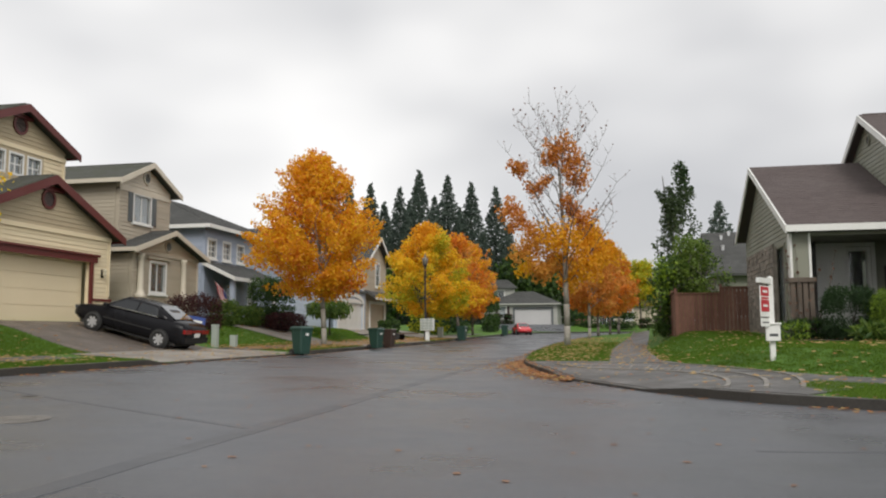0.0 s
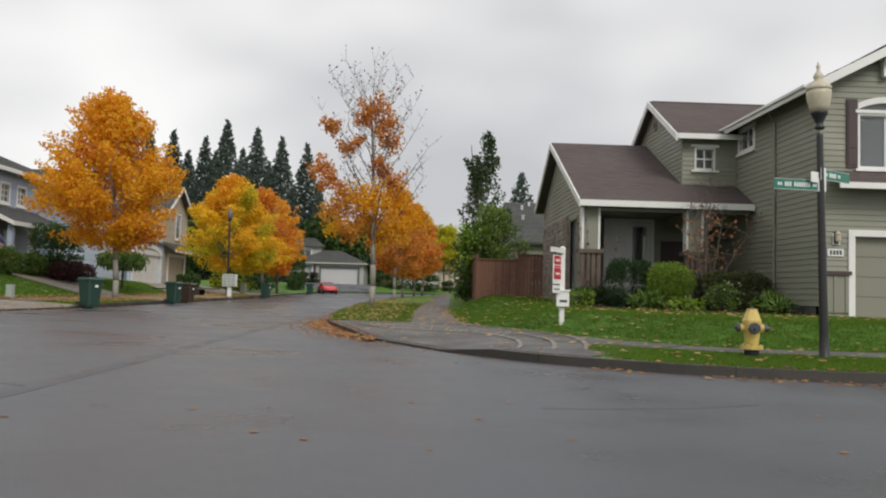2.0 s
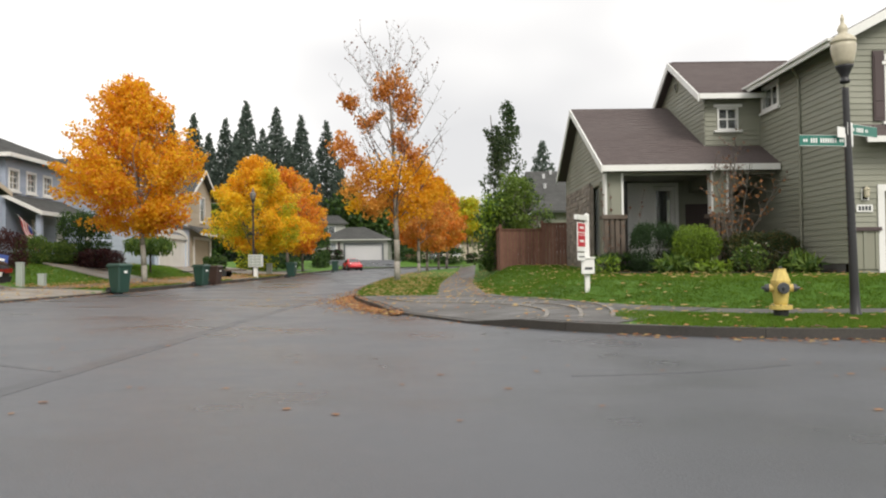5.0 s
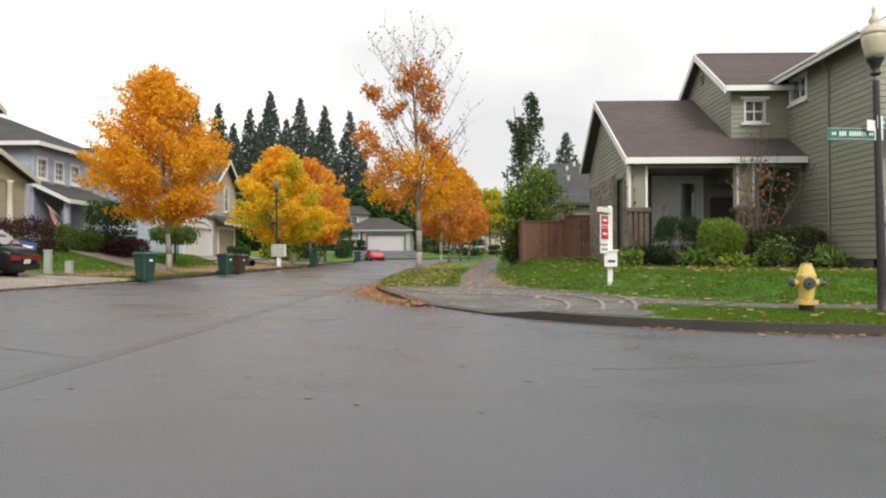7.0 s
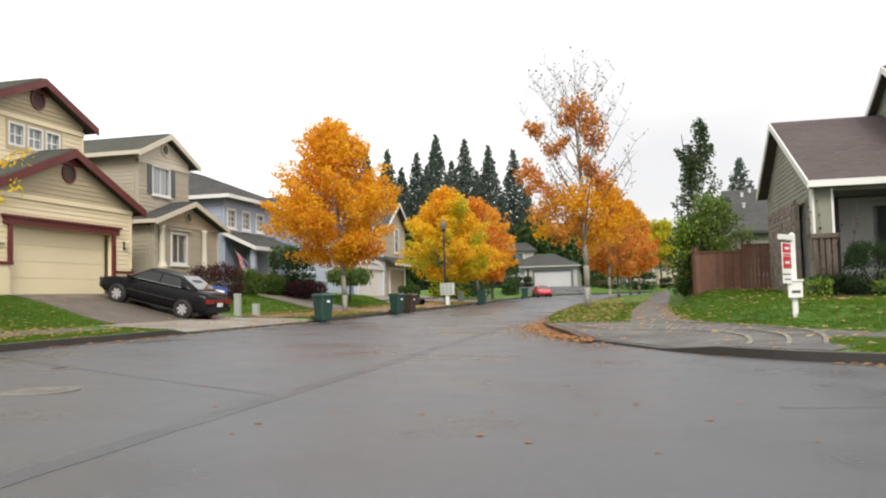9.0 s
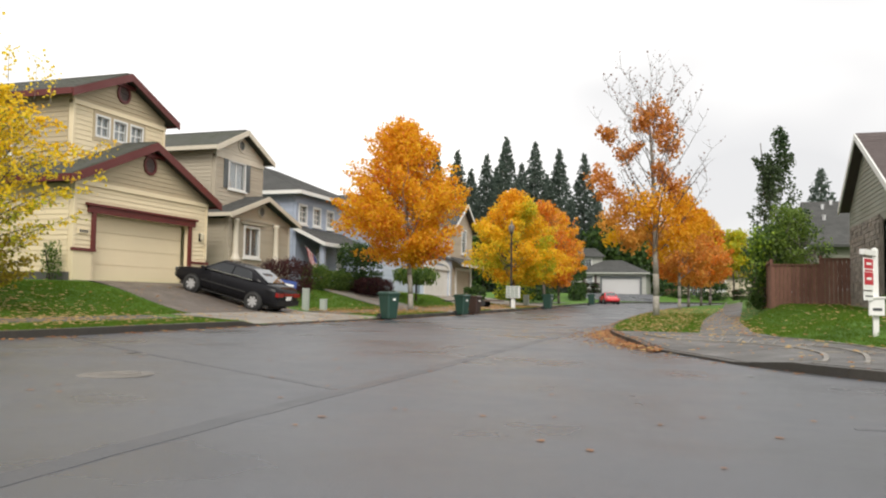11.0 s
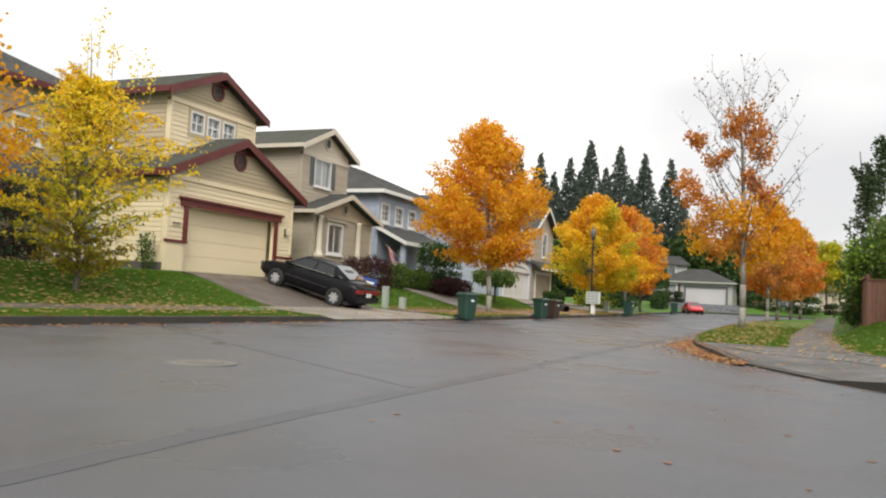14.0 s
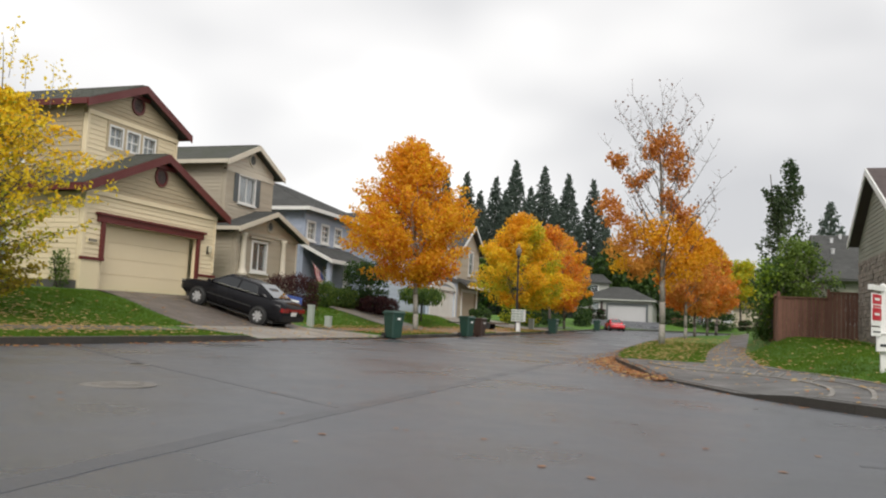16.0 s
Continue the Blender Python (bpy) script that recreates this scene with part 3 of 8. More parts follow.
def band(name, line, fz, s0, s1, lift, depth, mat, parent=None, gaps=None):
    """A strip that follows a line, with thickness."""
    a, b = offset_line(line, s0), offset_line(line, s1)
    v, f = [], []
    for p, q in zip(a, b):
        zp, zq = fz(*p), fz(*q)
        v += [(*p, zp + lift), (*q, zq + lift), (*q, zq + lift - depth), (*p, zp + lift - depth)]
    for i in range(len(a) - 1):
        k, m = i * 4, i * 4 + 4
        f += [(k, k + 1, m + 1, m), (k + 1, k + 2, m + 2, m + 1), (k + 3, k, m, m + 3)]
    f += [(0, 3, 2, 1), (len(v) - 4, len(v) - 3, len(v) - 2, len(v) - 1)]
    return raw(name, v, f, mat, parent)


def kerb(name, line, fz, label, piece_from, piece_to):
    """Kerb stones of about three metres with open joints."""
    run = thing(name, (0, 0, 0), label, "kerb", kind="structure")
    a = np.array(line)
    length = np.concatenate([[0], np.cumsum(np.hypot(*np.diff(a, axis=0).T))])
    at = lambda s: (np.interp(s, length, a[:, 0]), np.interp(s, length, a[:, 1]))
    s = 0.0
    while s < length[-1] - 0.1:
        e = min(length[-1], s + 3.0)
        pts = [at(s + 0.002 + (e - s - 0.004) * k / 6) for k in range(7)]
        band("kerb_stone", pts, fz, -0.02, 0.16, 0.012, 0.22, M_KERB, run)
        s = e
    return run


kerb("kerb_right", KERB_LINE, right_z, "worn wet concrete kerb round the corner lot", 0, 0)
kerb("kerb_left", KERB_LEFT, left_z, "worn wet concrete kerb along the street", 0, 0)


def walk_slabs(name, line, fz, s0, s1, label, size=1.5, lift=0.014, mat=M_CONCRETE):
    run = thing(name, (0, 0, 0), label, "sidewalk", kind="structure")
    a = np.array(line)
    length = np.concatenate([[0], np.cumsum(np.hypot(*np.diff(a, axis=0).T))])
    s = 0.0
    while s < length[-1] - size * 0.5:
        pts = [(np.interp(q, length, a[:, 0]), np.interp(q, length, a[:, 1])) for q in np.linspace(s + 0.008, min(length[-1], s + size) - 0.008, 4)]
        band("slab", pts, fz, s0, s1, lift, 0.1, mat, run)
        s += size
    return run


walk_slabs("pavement_left", [(-11.5, 2), (-11.5, 18.4)], left_z, 1.7, 3.0, "narrow damp concrete sidewalk with leaves")
walk_slabs("pavement_far", [(-11.5, 28.2), (-11.5, 84)], left_z, 1.9, 3.2, "damp concrete sidewalk along the front lawns")
east = [(2.85, 11.95), (3.28, 11.65), (4.6, 11.0), (6.6, 10.6), (12, 10.15), (34, 10.05)]
walk_slabs("pavement_east", spline(east, 0.6), right_z, 2.72, 3.88, "damp concrete sidewalk behind the grass verge")
walk_slabs("pavement_north", spline([(2.2, 95), (1.3, 68), (0.6, 52), (-0.05, 37), (-0.15, 30), (-0.2, 23.0)], 2.0), right_z, 0.0, 1.5, "leaf-strewn concrete sidewalk beside the street trees")

# the corner ramp: broad concrete apron with curved inlaid bands
corner = [p for p in KERB_LINE if 11.9 < p[1] < 23.7 and p[0] < 2.95]
apron = thing("corner_apron", (0, 0, 0), "dark damp concrete corner ramp with pale curved bands", "pavement", kind="structure")
steps = [0.16, 0.8, 1.5, 2.2, 3.0, 3.5, 4.0]
for s0, s1 in zip(steps, steps[1:]):
    for k in range(0, len(corner) - 1, 6):
        seg = corner[k:k + 7]
        if len(seg) > 1:
            band("slab", seg, right_z, s0 + 0.004, s1 - 0.004, 0.02, 0.1, M_CONCRETE, apron)


M_INLAY = material("pale_inlay_concrete", (0.27, 0.252, 0.225), (0.15, 0.14, 0.125), rough=0.6, big=2, fine=30, bump=0.2, amount=1.0)
for curve in ([(-1.5, 21.4), (-0.7, 19.5), (0.0, 19.1), (0.65, 18.6), (1.25, 17.9), (1.75, 16.9), (1.96, 15.7), (1.88, 14.6), (1.6, 13.6)],
              [(1.85, 18.1), (2.4, 17.2), (2.6, 15.8), (2.5, 14.6), (2.3, 13.5)], [(2.67, 19.2), (3.1, 17.8), (3.26, 16.5), (3.14, 15.0), (2.85, 13.5)],
              [(-1.0, 22.7), (0.0, 22.75), (0.92, 22.4), (2.14, 20.6), (2.67, 19.2)]):
    band("inlaid_band", spline(curve, 0.25), right_z, -0.04, 0.04, 0.045, 0.03, M_INLAY, apron)
for p, q in (((-0.45, 19.3), (-0.5, 22.6)), ((0.2, 19.0), (0.42, 22.5)), ((0.75, 18.5), (1.1, 22.0)), ((1.2, 18.0), (1.66, 21.2)), ((1.7, 17.0), (2.4, 19.9)), ((1.95, 15.9), (2.55, 16.2)), ((2.62, 15.9), (3.2, 16.4))):
    side = Vector((q[1] - p[1], p[0] - q[0])).normalized() * 0.11
    for k in (-1, 1):
        band("inlaid_band", [Vector(p) + side * k, Vector(p).lerp(Vector(q), 0.6) + side * k], right_z, -0.018, 0.018, 0.043, 0.03, M_INLAY, apron)

# driveways
drive = thing("driveway", (0, 0, 0), "damp exposed-aggregate driveway sloping up to the garage", "driveway", kind="structure")


def sheet(name, corners, fz, lift, mat, parent, nu=10, nv=10):
    a, b, c, d = [Vector(p) for p in corners]
    v = []
    for j in range(nv + 1):
        for i in range(nu + 1):
            p = a.lerp(b, i / nu).lerp(d.lerp(c, i / nu), j / nv)
            v.append((p.x, p.y, fz(p.x, p.y) + lift))
    k = nu + 1
    f = [(j * k + i, j * k + i + 1, (j + 1) * k + i + 1, (j + 1) * k + i) for j in range(nv) for i in range(nu)]
    return raw(name, v, f, mat, parent)


sheet("slab", [(-14.6, 20.6), (-14.6, 24.3), (-19.5, 25.2), (-19.5, 21.6)], left_z, 0.02, M_AGGREGATE, drive)
sheet("slab", [(-14.6, 24.33), (-14.6, 27.7), (-19.5, 28.2), (-19.5, 25.23)], left_z, 0.02, M_AGGREGATE, drive)
for y0, y1 in ((19.0, 21.8), (21.83, 24.8), (24.83, 27.8)):
    sheet("apron_slab", [(-11.66, y0), (-11.66, y1), (-14.57, min(y1, 27.7)), (-14.57, max(y0, 19.6))], left_z, 0.024, M_DRIVE, drive)
for name, y0, y1, y2, y3, x1 in (("driveway", 37.2, 41.6, 37.2, 41.4, -19), ("driveway", 45.0, 50.0, 57, 69, -20.2), ("driveway", 61.0, 67.5, 60, 70, -20.2)):
    dv = thing(name, (0, 0, 0), "damp pale concrete driveway crossing the lawn", "driveway", kind="structure")
    sheet("slab", [(-11.66, y0), (-11.66, y1), (x1, y3), (x1, y2)], left_z, 0.026, M_DRIVE, dv)
dv = thing("driveway", (0, 0, 0), "wide dark driveway in front of the far garage", "driveway", kind="structure")
sheet("slab", [(-6.3, 104.8), (-14.5, 100), (-15.5, 117), (-5.5, 117)], left_z, 0.03, M_ASPHALT, dv)
dv = thing("driveway", (0, 0, 0), "brownish damp driveway beside the corner lawn", "driveway", kind="structure")
sheet("slab", [(12.3, 11.4), (18, 11.4), (17.2, 21.6), (11.9, 21.6)], right_z, 0.02, M_AGGREGATE, dv)

# tar seams, cracks and covers in the street
for pts in ([(-3.4, 1.5), (-3.55, 5.0), (-3.6, 10.0), (-3.7, 16.0), (-3.8, 30)], [(-13, 13.0), (-11.0, 11.9), (-7.5, 9.9), (-3.7, 7.8)],
            [(1.2, 7.6), (1.9, 7.65), (2.6, 7.8), (3.5, 8.2)]):
    line = [p for p in spline(pts, 0.3) if p[0] > -11.4]
    rng = random.Random(len(pts))
    wob = [(x + rng.uniform(-0.01, 0.01), y + rng.uniform(-0.01, 0.01)) for x, y in line]
    tagged(band("tar_seam", wob, road_z, *((-0.11, 0.11) if len(pts) == 5 else (-0.045, 0.045)), 0.003, 0.003, M_SEAM), "dark sealed seam in the asphalt", "road seam", kind="structure")


M_LID = material("worn_cover", (0.19, 0.178, 0.16), (0.11, 0.10, 0.09), rough=0.6, big=4, fine=40, bump=0.3, amount=1.0)


def cover(x, y, r):
    z = road_z(x, y)
    c = thing("manhole_cover", (x, y, z), "worn round iron manhole cover in the street", "manhole")
    bm = bmesh.new()
    lathe(bm, (x, y, z - 0.05), [(r * 1.5, 0), (r * 1.5, 0.055), (r * 1.02, 0.058), (r * 1.02, 0.05)], 32)
    part("collar", bm, M_LID, c, "pale concrete collar")
    bm = bmesh.new()
    lathe(bm, (x, y, z - 0.04), [(r, 0), (r, 0.052), (r * 0.96, 0.055)], 32)
    lid = part("lid", bm, M_LID, c, "worn pale iron lid")
    for k in range(-4, 5):
        w = math.sqrt(max(0, r * r * 0.8 - (k * r * 0.18)**2))
        part("rib", solid(((x - w, y + k * r * 0.18 - 0.02, z + 0.012), (x + w, y + k * r * 0.18 + 0.02, z + 0.018))), M_LID, lid)


cover(-6.4, 7.65, 0.28)
cover(-8.0, 9.95, 0.12)

# ---- houses ----
Z3 = Vector((0, 0, 1))


def gable_roof(parent, pl, u0, u1, depth, eave, peak, roof_mat, trim, over=0.45, front_over=0.35, fascia=0.22):
    mid = (u0 + u1) / 2
    slope = (peak - eave) / (mid - u0)
    lift = 0.17
    lo = eave - slope * over + lift
    hi = peak + lift
    A = pl.at
    f, b = front_over, -depth - 0.2
    roof_plane(parent, [A(u0 - over, lo, b), A(u0 - over, lo, f), A(mid, hi, f), A(mid, hi, b)], roof_mat)
    roof_plane(parent, [A(u1 + over, lo, f), A(u1 + over, lo, b), A(mid, hi, b), A(mid, hi, f)], roof_mat)
    drop = 0.01
    boards(parent, "rake_board", [(A(u0 - over - 0.03, lo - drop - slope * 0.03, f + 0.03), A(mid, hi - drop, f + 0.03)),
                                  (A(u1 + over + 0.03, lo - drop - slope * 0.03, f + 0.03), A(mid, hi - drop, f + 0.03))], trim, 0.05, fascia)
    boards(parent, "fascia", [(A(u0 - over - 0.03, lo - drop, f), A(u0 - over - 0.03, lo - drop, b)),
                              (A(u1 + over + 0.03, lo - drop, f), A(u1 + over + 0.03, lo - drop, b))], trim, 0.05, fascia * 0.75)
    bm = bmesh.new()
    beam(bm, A(mid, hi + 0.012, f - 0.1), A(mid, hi + 0.012, b), 0.2, 0.05)
    part("ridge_cap", bm, roof_mat, parent)


def corner_boards(parent, pl, us, v0, v1, mat, w=0.11):
    for u in us:
        bm = bmesh.new()
        pl.block(bm, u - w / 2, v0, u + w / 2, v1, 0.0, 0.045)
        part("corner_board", bm, mat, parent)


def band_board(parent, pl, u0, u1, v0, v1, mat, d=0.05, name="band_board"):
    bm = bmesh.new()
    pl.block(bm, u0, v0, u1, v1, 0.001, d)
    return part(name, bm, mat, parent)


def bars(parent, pl, u0, v0, u1, v1, mat, n, name="number_bar", d=0.03):
    """Plain bars in place of figures."""
    w = (u1 - u0) / n
    for k in range(n):
        bm = bmesh.new()
        pl.block(bm, u0 + k * w + w * 0.15, v0, u0 + (k + 1) * w - w * 0.15, v1, d - 0.005, d + 0.006)
        part(name, bm, mat, parent)


def wall_lamp(parent, pl, u, v, mat, glow=M_GLOBE):
    bm = bmesh.new()
    pl.block(bm, u - 0.07, v - 0.16, u + 0.07, v + 0.16, 0.02, 0.05)
    lamp = part("wall_lamp", bm, mat, parent, "small carriage lamp beside the garage")
    bm = bmesh.new()
    c = pl.at(u, v - 0.12, 0.14)
    lathe(bm, c, [(0.05, 0), (0.075, 0.05), (0.075, 0.2), (0.095, 0.21), (0.02, 0.3)], 8)
    part("lantern", bm, glow, lamp)
    bm = bmesh.new()
    beam(bm, pl.at(u, v + 0.15, 0.04), pl.at(u, v + 0.17, 0.16), 0.02, 0.02)
    part("arm", bm, mat, lamp)


# house with the cream garage and maroon trim
X, Y = Vector((1, 0, 0)), Vector((0, 1, 0))
ha = thing("house", (-24, 24, 1.4), "two-storey cream and tan house with maroon trim and double garage", "house")
ga = Plane((-19.4, 20.93, 0), Y, X)
B0 = 1.47
wall(ha, ga, [(0, B0), (7.3, B0), (7.3, 4.62), (0, 4.62)], [(0.95, B0, 6.1, 3.72)], M_CREAM, 0.17)
wall(ha, ga, [(0, 4.74), (7.3, 4.74), (7.3, 4.86), (3.65, 6.40), (0, 4.86)], [], M_TAN, 0.17)
wall(ha, Plane((-27, 20.93, 0), X, -Y), [(0, 0.9), (7.43, 0.9), (7.43, 4.62), (0, 4.62)], [(3.6, 2.3, 4.5, 3.6)], M_CREAM, 0.17)
window(ha, Plane((-27, 20.93, 0), X, -Y), 3.6, 2.3, 4.5, 3.6, M_WHITE, 0.08, 1, 2, curtain=True)
wall(ha, Plane((-27, 28.23, 0), X, Y), [(0, B0), (7.43, B0), (7.43, 4.62), (0, 4.62)], [], M_CREAM, 0.17)
band_board(ha, ga, -0.02, 7.32, 4.60, 4.76, M_CREAM_DOOR, 0.07)
gable_roof(ha, ga, 0, 7.3, 6, 4.88, 6.44, M_ROOF_MOSS, M_MAROON, 0.5, 0.32, 0.30)
round_vent(ha, ga, 3.65, 5.75, 0.36, M_MAROON, M_PLUM)
band_board(ha, ga, 2.9, 4.4, 6.05, 6.22, M_MAROON, 0.12, "vent_hood")
garage_door(ha, ga, 0.98, B0, 6.07, 3.69, M_CREAM_DOOR, 4, depth=-0.30)
for u0, u1 in ((0.80, 0.97), (6.08, 6.25)):
    band_board(ha, ga, u0, u1, B0 + (1.05 if u0 < 1 else 0), 3.72, M_MAROON, 0.09, "door_jamb")
band_board(ha, ga, 0.60, 6.45, 3.72, 3.95, M_MAROON, 0.10, "door_header")
band_board(ha, ga, 0.50, 6.55, 3.95, 4.03, M_MAROON, 0.16, "header_cap")
band_board(ha, ga, -0.06, 0.97, 2.42, 2.52, M_MAROON, 0.12, "pier_cap")
band_board(ha, ga, 6.25, 7.36, 2.26, 2.36, M_MAROON, 0.12, "pier_cap")
band_board(ha, ga, -0.03, 0.80, B0, 2.42, M_CREAM, 0.08, "pier")
band_board(ha, ga, 6.25, 7.33, B0, 2.26, M_CREAM, 0.08, "pier")
corner_boards(ha, ga, (0.04, 7.26), 2.45, 4.6, M_CREAM_DOOR)
plate = band_board(ha, ga, 0.22, 0.66, 3.0, 3.15, M_CREAM_DOOR, 0.06, "number_plate")
bars(plate, ga, 0.24, 3.03, 0.64, 3.12, M_GREY_PAINT, 4, d=0.06)
wall_lamp(ha, ga, 6.85, 3.35, M_BLACK_METAL)
up = Plane((-20.6, 22.02, 0), Y, X)
wins = [(1.12, 6.68, 1.74, 7.36), (2.02, 6.68, 2.64, 7.36), (2.92, 6.68, 3.54, 7.36)]
wall(ha, up, [(0, 4.5), (4.9, 4.5), (4.9, 7.58), (0, 7.58)], wins, M_CREAM, 0.17)
wall(ha, up, [(0, 7.7), (4.9, 7.7), (4.9, 7.97), (2.45, 8.98), (0, 7.97)], [], M_TAN, 0.17)
for k, w in enumerate(wins):
    window(ha, up, *w, M_WHITE, 0.07, 2, 2, curtain=True, sill=False)
for a, b, c, d in ((0.95, 7.43, 3.71, 7.60), (0.95, 6.46, 3.71, 6.61), (0.95, 6.61, 1.05, 7.43), (1.81, 6.61, 1.95, 7.43), (2.71, 6.61, 2.85, 7.43), (3.61, 6.61, 3.71, 7.43)):
    band_board(ha, up, a, c, b, d, M_TAN, 0.04, "window_surround")
band_board(ha, up, -0.02, 4.92, 7.56, 7.72, M_CREAM_DOOR, 0.07)
round_vent(ha, up, 2.45, 8.46, 0.36, M_MAROON, M_PLUM)
band_board(ha, up, 1.9, 3.0, 8.70, 8.84, M_MAROON, 0.12, "vent_hood")
gable_roof(ha, up, 0, 4.9, 11, 8.0, 9.05, M_ROOF_MOSS, M_MAROON, 0.42, 0.36, 0.28)
wall(ha, Plane((-30, 22.02, 0), X, -Y), [(0, 4.0), (9.23, 4.0), (9.23, 7.98), (0, 7.98)], [(6.2, 5.9, 6.75, 6.8)], M_TAN, 0.17)
window(ha, Plane((-30, 22.02, 0), X, -Y), 6.2, 5.9, 6.75, 6.8, M_WHITE, 0.07, 1, 2)
wall(ha, Plane((-30, 26.92, 0), X, Y), [(0, 4.0), (9.23, 4.0), (9.23, 7.98), (0, 7.98)], [], M_TAN, 0.17)
corner_boards(ha, up, (0.04, 4.86), 4.6, 7.56, M_CREAM_DOOR)
mainf = Plane((-25.2, 7.0, 0), Y, X)
mw = [(12.45, 5.8, 13.5, 6.65), (10.1, 6.3, 11.1, 7.12), (4.0, 5.7, 5.6, 7.0), (8.5, 2.0, 9.5, 4.0)]
wall(ha, mainf, [(0, 1.0), (15.0, 1.0), (15.0, 7.88), (0, 7.88)], mw, M_SAND, 0.17)
for w in mw:
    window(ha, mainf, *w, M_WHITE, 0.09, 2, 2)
hip = [mainf.at(-0.5, 7.95, 0.5), mainf.at(16.0, 7.95, 0.5), mainf.at(11.0, 10.95, -5.5), mainf.at(4.5, 10.95, -5.5)]
roof_plane(ha, hip, M_ROOF_GREY)
roof_plane(ha, [mainf.at(16.0, 7.95, 0.5), mainf.at(16.0, 7.95, -11.5), mainf.at(11.0, 10.95, -5.6), mainf.at(11.0, 10.95, -5.5)], M_ROOF_GREY)
roof_plane(ha, [mainf.at(-0.5, 7.95, -11.5), mainf.at(-0.5, 7.95, 0.5), mainf.at(4.5, 10.95, -5.5), mainf.at(4.5, 10.95, -5.6)], M_ROOF_GREY)
boards(ha, "fascia", [(mainf.at(-0.5, 7.95, 0.53), mainf.at(15.0, 7.95, 0.53))], M_MAROON, 0.05, 0.2)
roof_plane(ha, [mainf.at(1, 4.3, 2.6), mainf.at(13.6, 4.3, 2.6), mainf.at(13.6, 5.2, 0.02), mainf.at(1, 5.2, 0.02)], M_ROOF_GREY, name="porch_roof")
for u in (1.4, 5.2, 9.0, 13.2):
    bm = bmesh.new()
    mainf.block(bm, u - 0.09, 1.0, u + 0.09, 4.2, 2.2, 2.38)
    part("porch_post", bm, M_CREAM_DOOR, ha)
bm = bmesh.new()
tube(bm, (-27.5, 23.9, 8.5), (-27.5, 23.9, 9.75), 0.10, 0.10, 10)
tube(bm, (-27.5, 23.9, 9.75), (-27.5, 23.9, 9.9), 0.16, 0.16, 10)
part("flue", bm, M_CHROME, ha, "galvanised flue pipe")

bm = bmesh.new()
Plane((-27, 20.93, 0), X, -Y).block(bm, 0, 0.9, 7.55, 1.72, 0.028, 0.06)
part("foundation", bm, M_CONCRETE, ha, "low grey concrete foundation")

# taupe house with the little bay gable
hb = thing("house", (-24, 33, 1.4), "two-storey taupe house with a columned bay and ivory trim", "house")
ub = Plane((-20.6, 30.53, 0), Y, X)
wb = (1.05, 5.95, 2.35, 7.15)
wall(hb, ub, [(0, 1.2), (4.0, 1.2), (4.0, 7.22), (0, 7.22)], [wb], M_TAUPE, 0.17)
wall(hb, ub, [(0, 7.34), (4.0, 7.34), (4.0, 7.62), (2.0, 8.52), (0, 7.62)], [], M_OFFWHITE, 0.17)
band_board(hb, ub, -0.02, 4.02, 7.2, 7.36, M_OFFWHITE, 0.06)
window(hb, ub, *wb, M_WHITE, 0.07, 2, 1, curtain=True)
for u in (0.62, 2.47):
    bm = bmesh.new()
    ub.block(bm, u, 5.9, u + 0.32, 7.2, 0.01, 0.06)
    for k in range(10):
        ub.block(bm, u + 0.04, 5.96 + k * 0.12, u + 0.28, 6.03 + k * 0.12, 0.06, 0.075)
    part("shutter", bm, M_SLATE, hb, "slate grey louvred shutter")
round_vent(hb, ub, 2.0, 8.02, 0.30, M_OFFWHITE, M_SLATE)
gable_roof(hb, ub, 0, 4.0, 10, 7.66, 8.57, M_ROOF_MOSS, M_OFFWHITE, 0.45, 0.36, 0.24)
wall(hb, Plane((-30, 30.53, 0), X, -Y), [(0, 1.2), (9.23, 1.2), (9.23, 7.64), (0, 7.64)], [], M_TAUPE, 0.17)
wall(hb, Plane((-30, 34.53, 0), X, Y), [(0, 1.2), (9.23, 1.2), (9.23, 7.64), (0, 7.64)], [], M_TAUPE, 0.17)
lb = Plane((-19.75, 30.35, 0), Y, X)
wl = (1.35, 2.85, 2.5, 4.1)
wall(hb, lb, [(0, 1.3), (5.4, 1.3), (5.4, 4.46), (0, 4.46)], [wl], M_TAUPE, 0.17)
wall(hb, lb, [(0, 4.5), (5.4, 4.5), (5.4, 4.58), (2.7, 5.44), (0, 4.58)], [], M_SAND, 0.17)
band_board(hb, lb, -0.02, 5.42, 4.42, 4.54, M_TAUPE, 0.07)
wall(hb, Plane((-24, 30.35, 0), X, -Y), [(0, 1.3), (4.08, 1.3), (4.08, 4.4), (0, 4.4)], [], M_TAUPE, 0.17)
wall(hb, Plane((-24, 35.75, 0), X, Y), [(0, 1.3), (4.08, 1.3), (4.08, 4.4), (0, 4.4)], [], M_TAUPE, 0.17)
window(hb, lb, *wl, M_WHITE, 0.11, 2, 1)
band_board(hb, lb, 1.0, 2.85, 4.26, 4.36, M_TAUPE, 0.14, "window_hood")
round_vent(hb, lb, 2.7, 4.95, 0.28, M_TAUPE, M_SLATE)
gable_roof(hb, lb, 0, 5.4, 3.6, 4.60, 5.49, M_ROOF_GREY, M_OFFWHITE, 0.42, 0.40, 0.22)
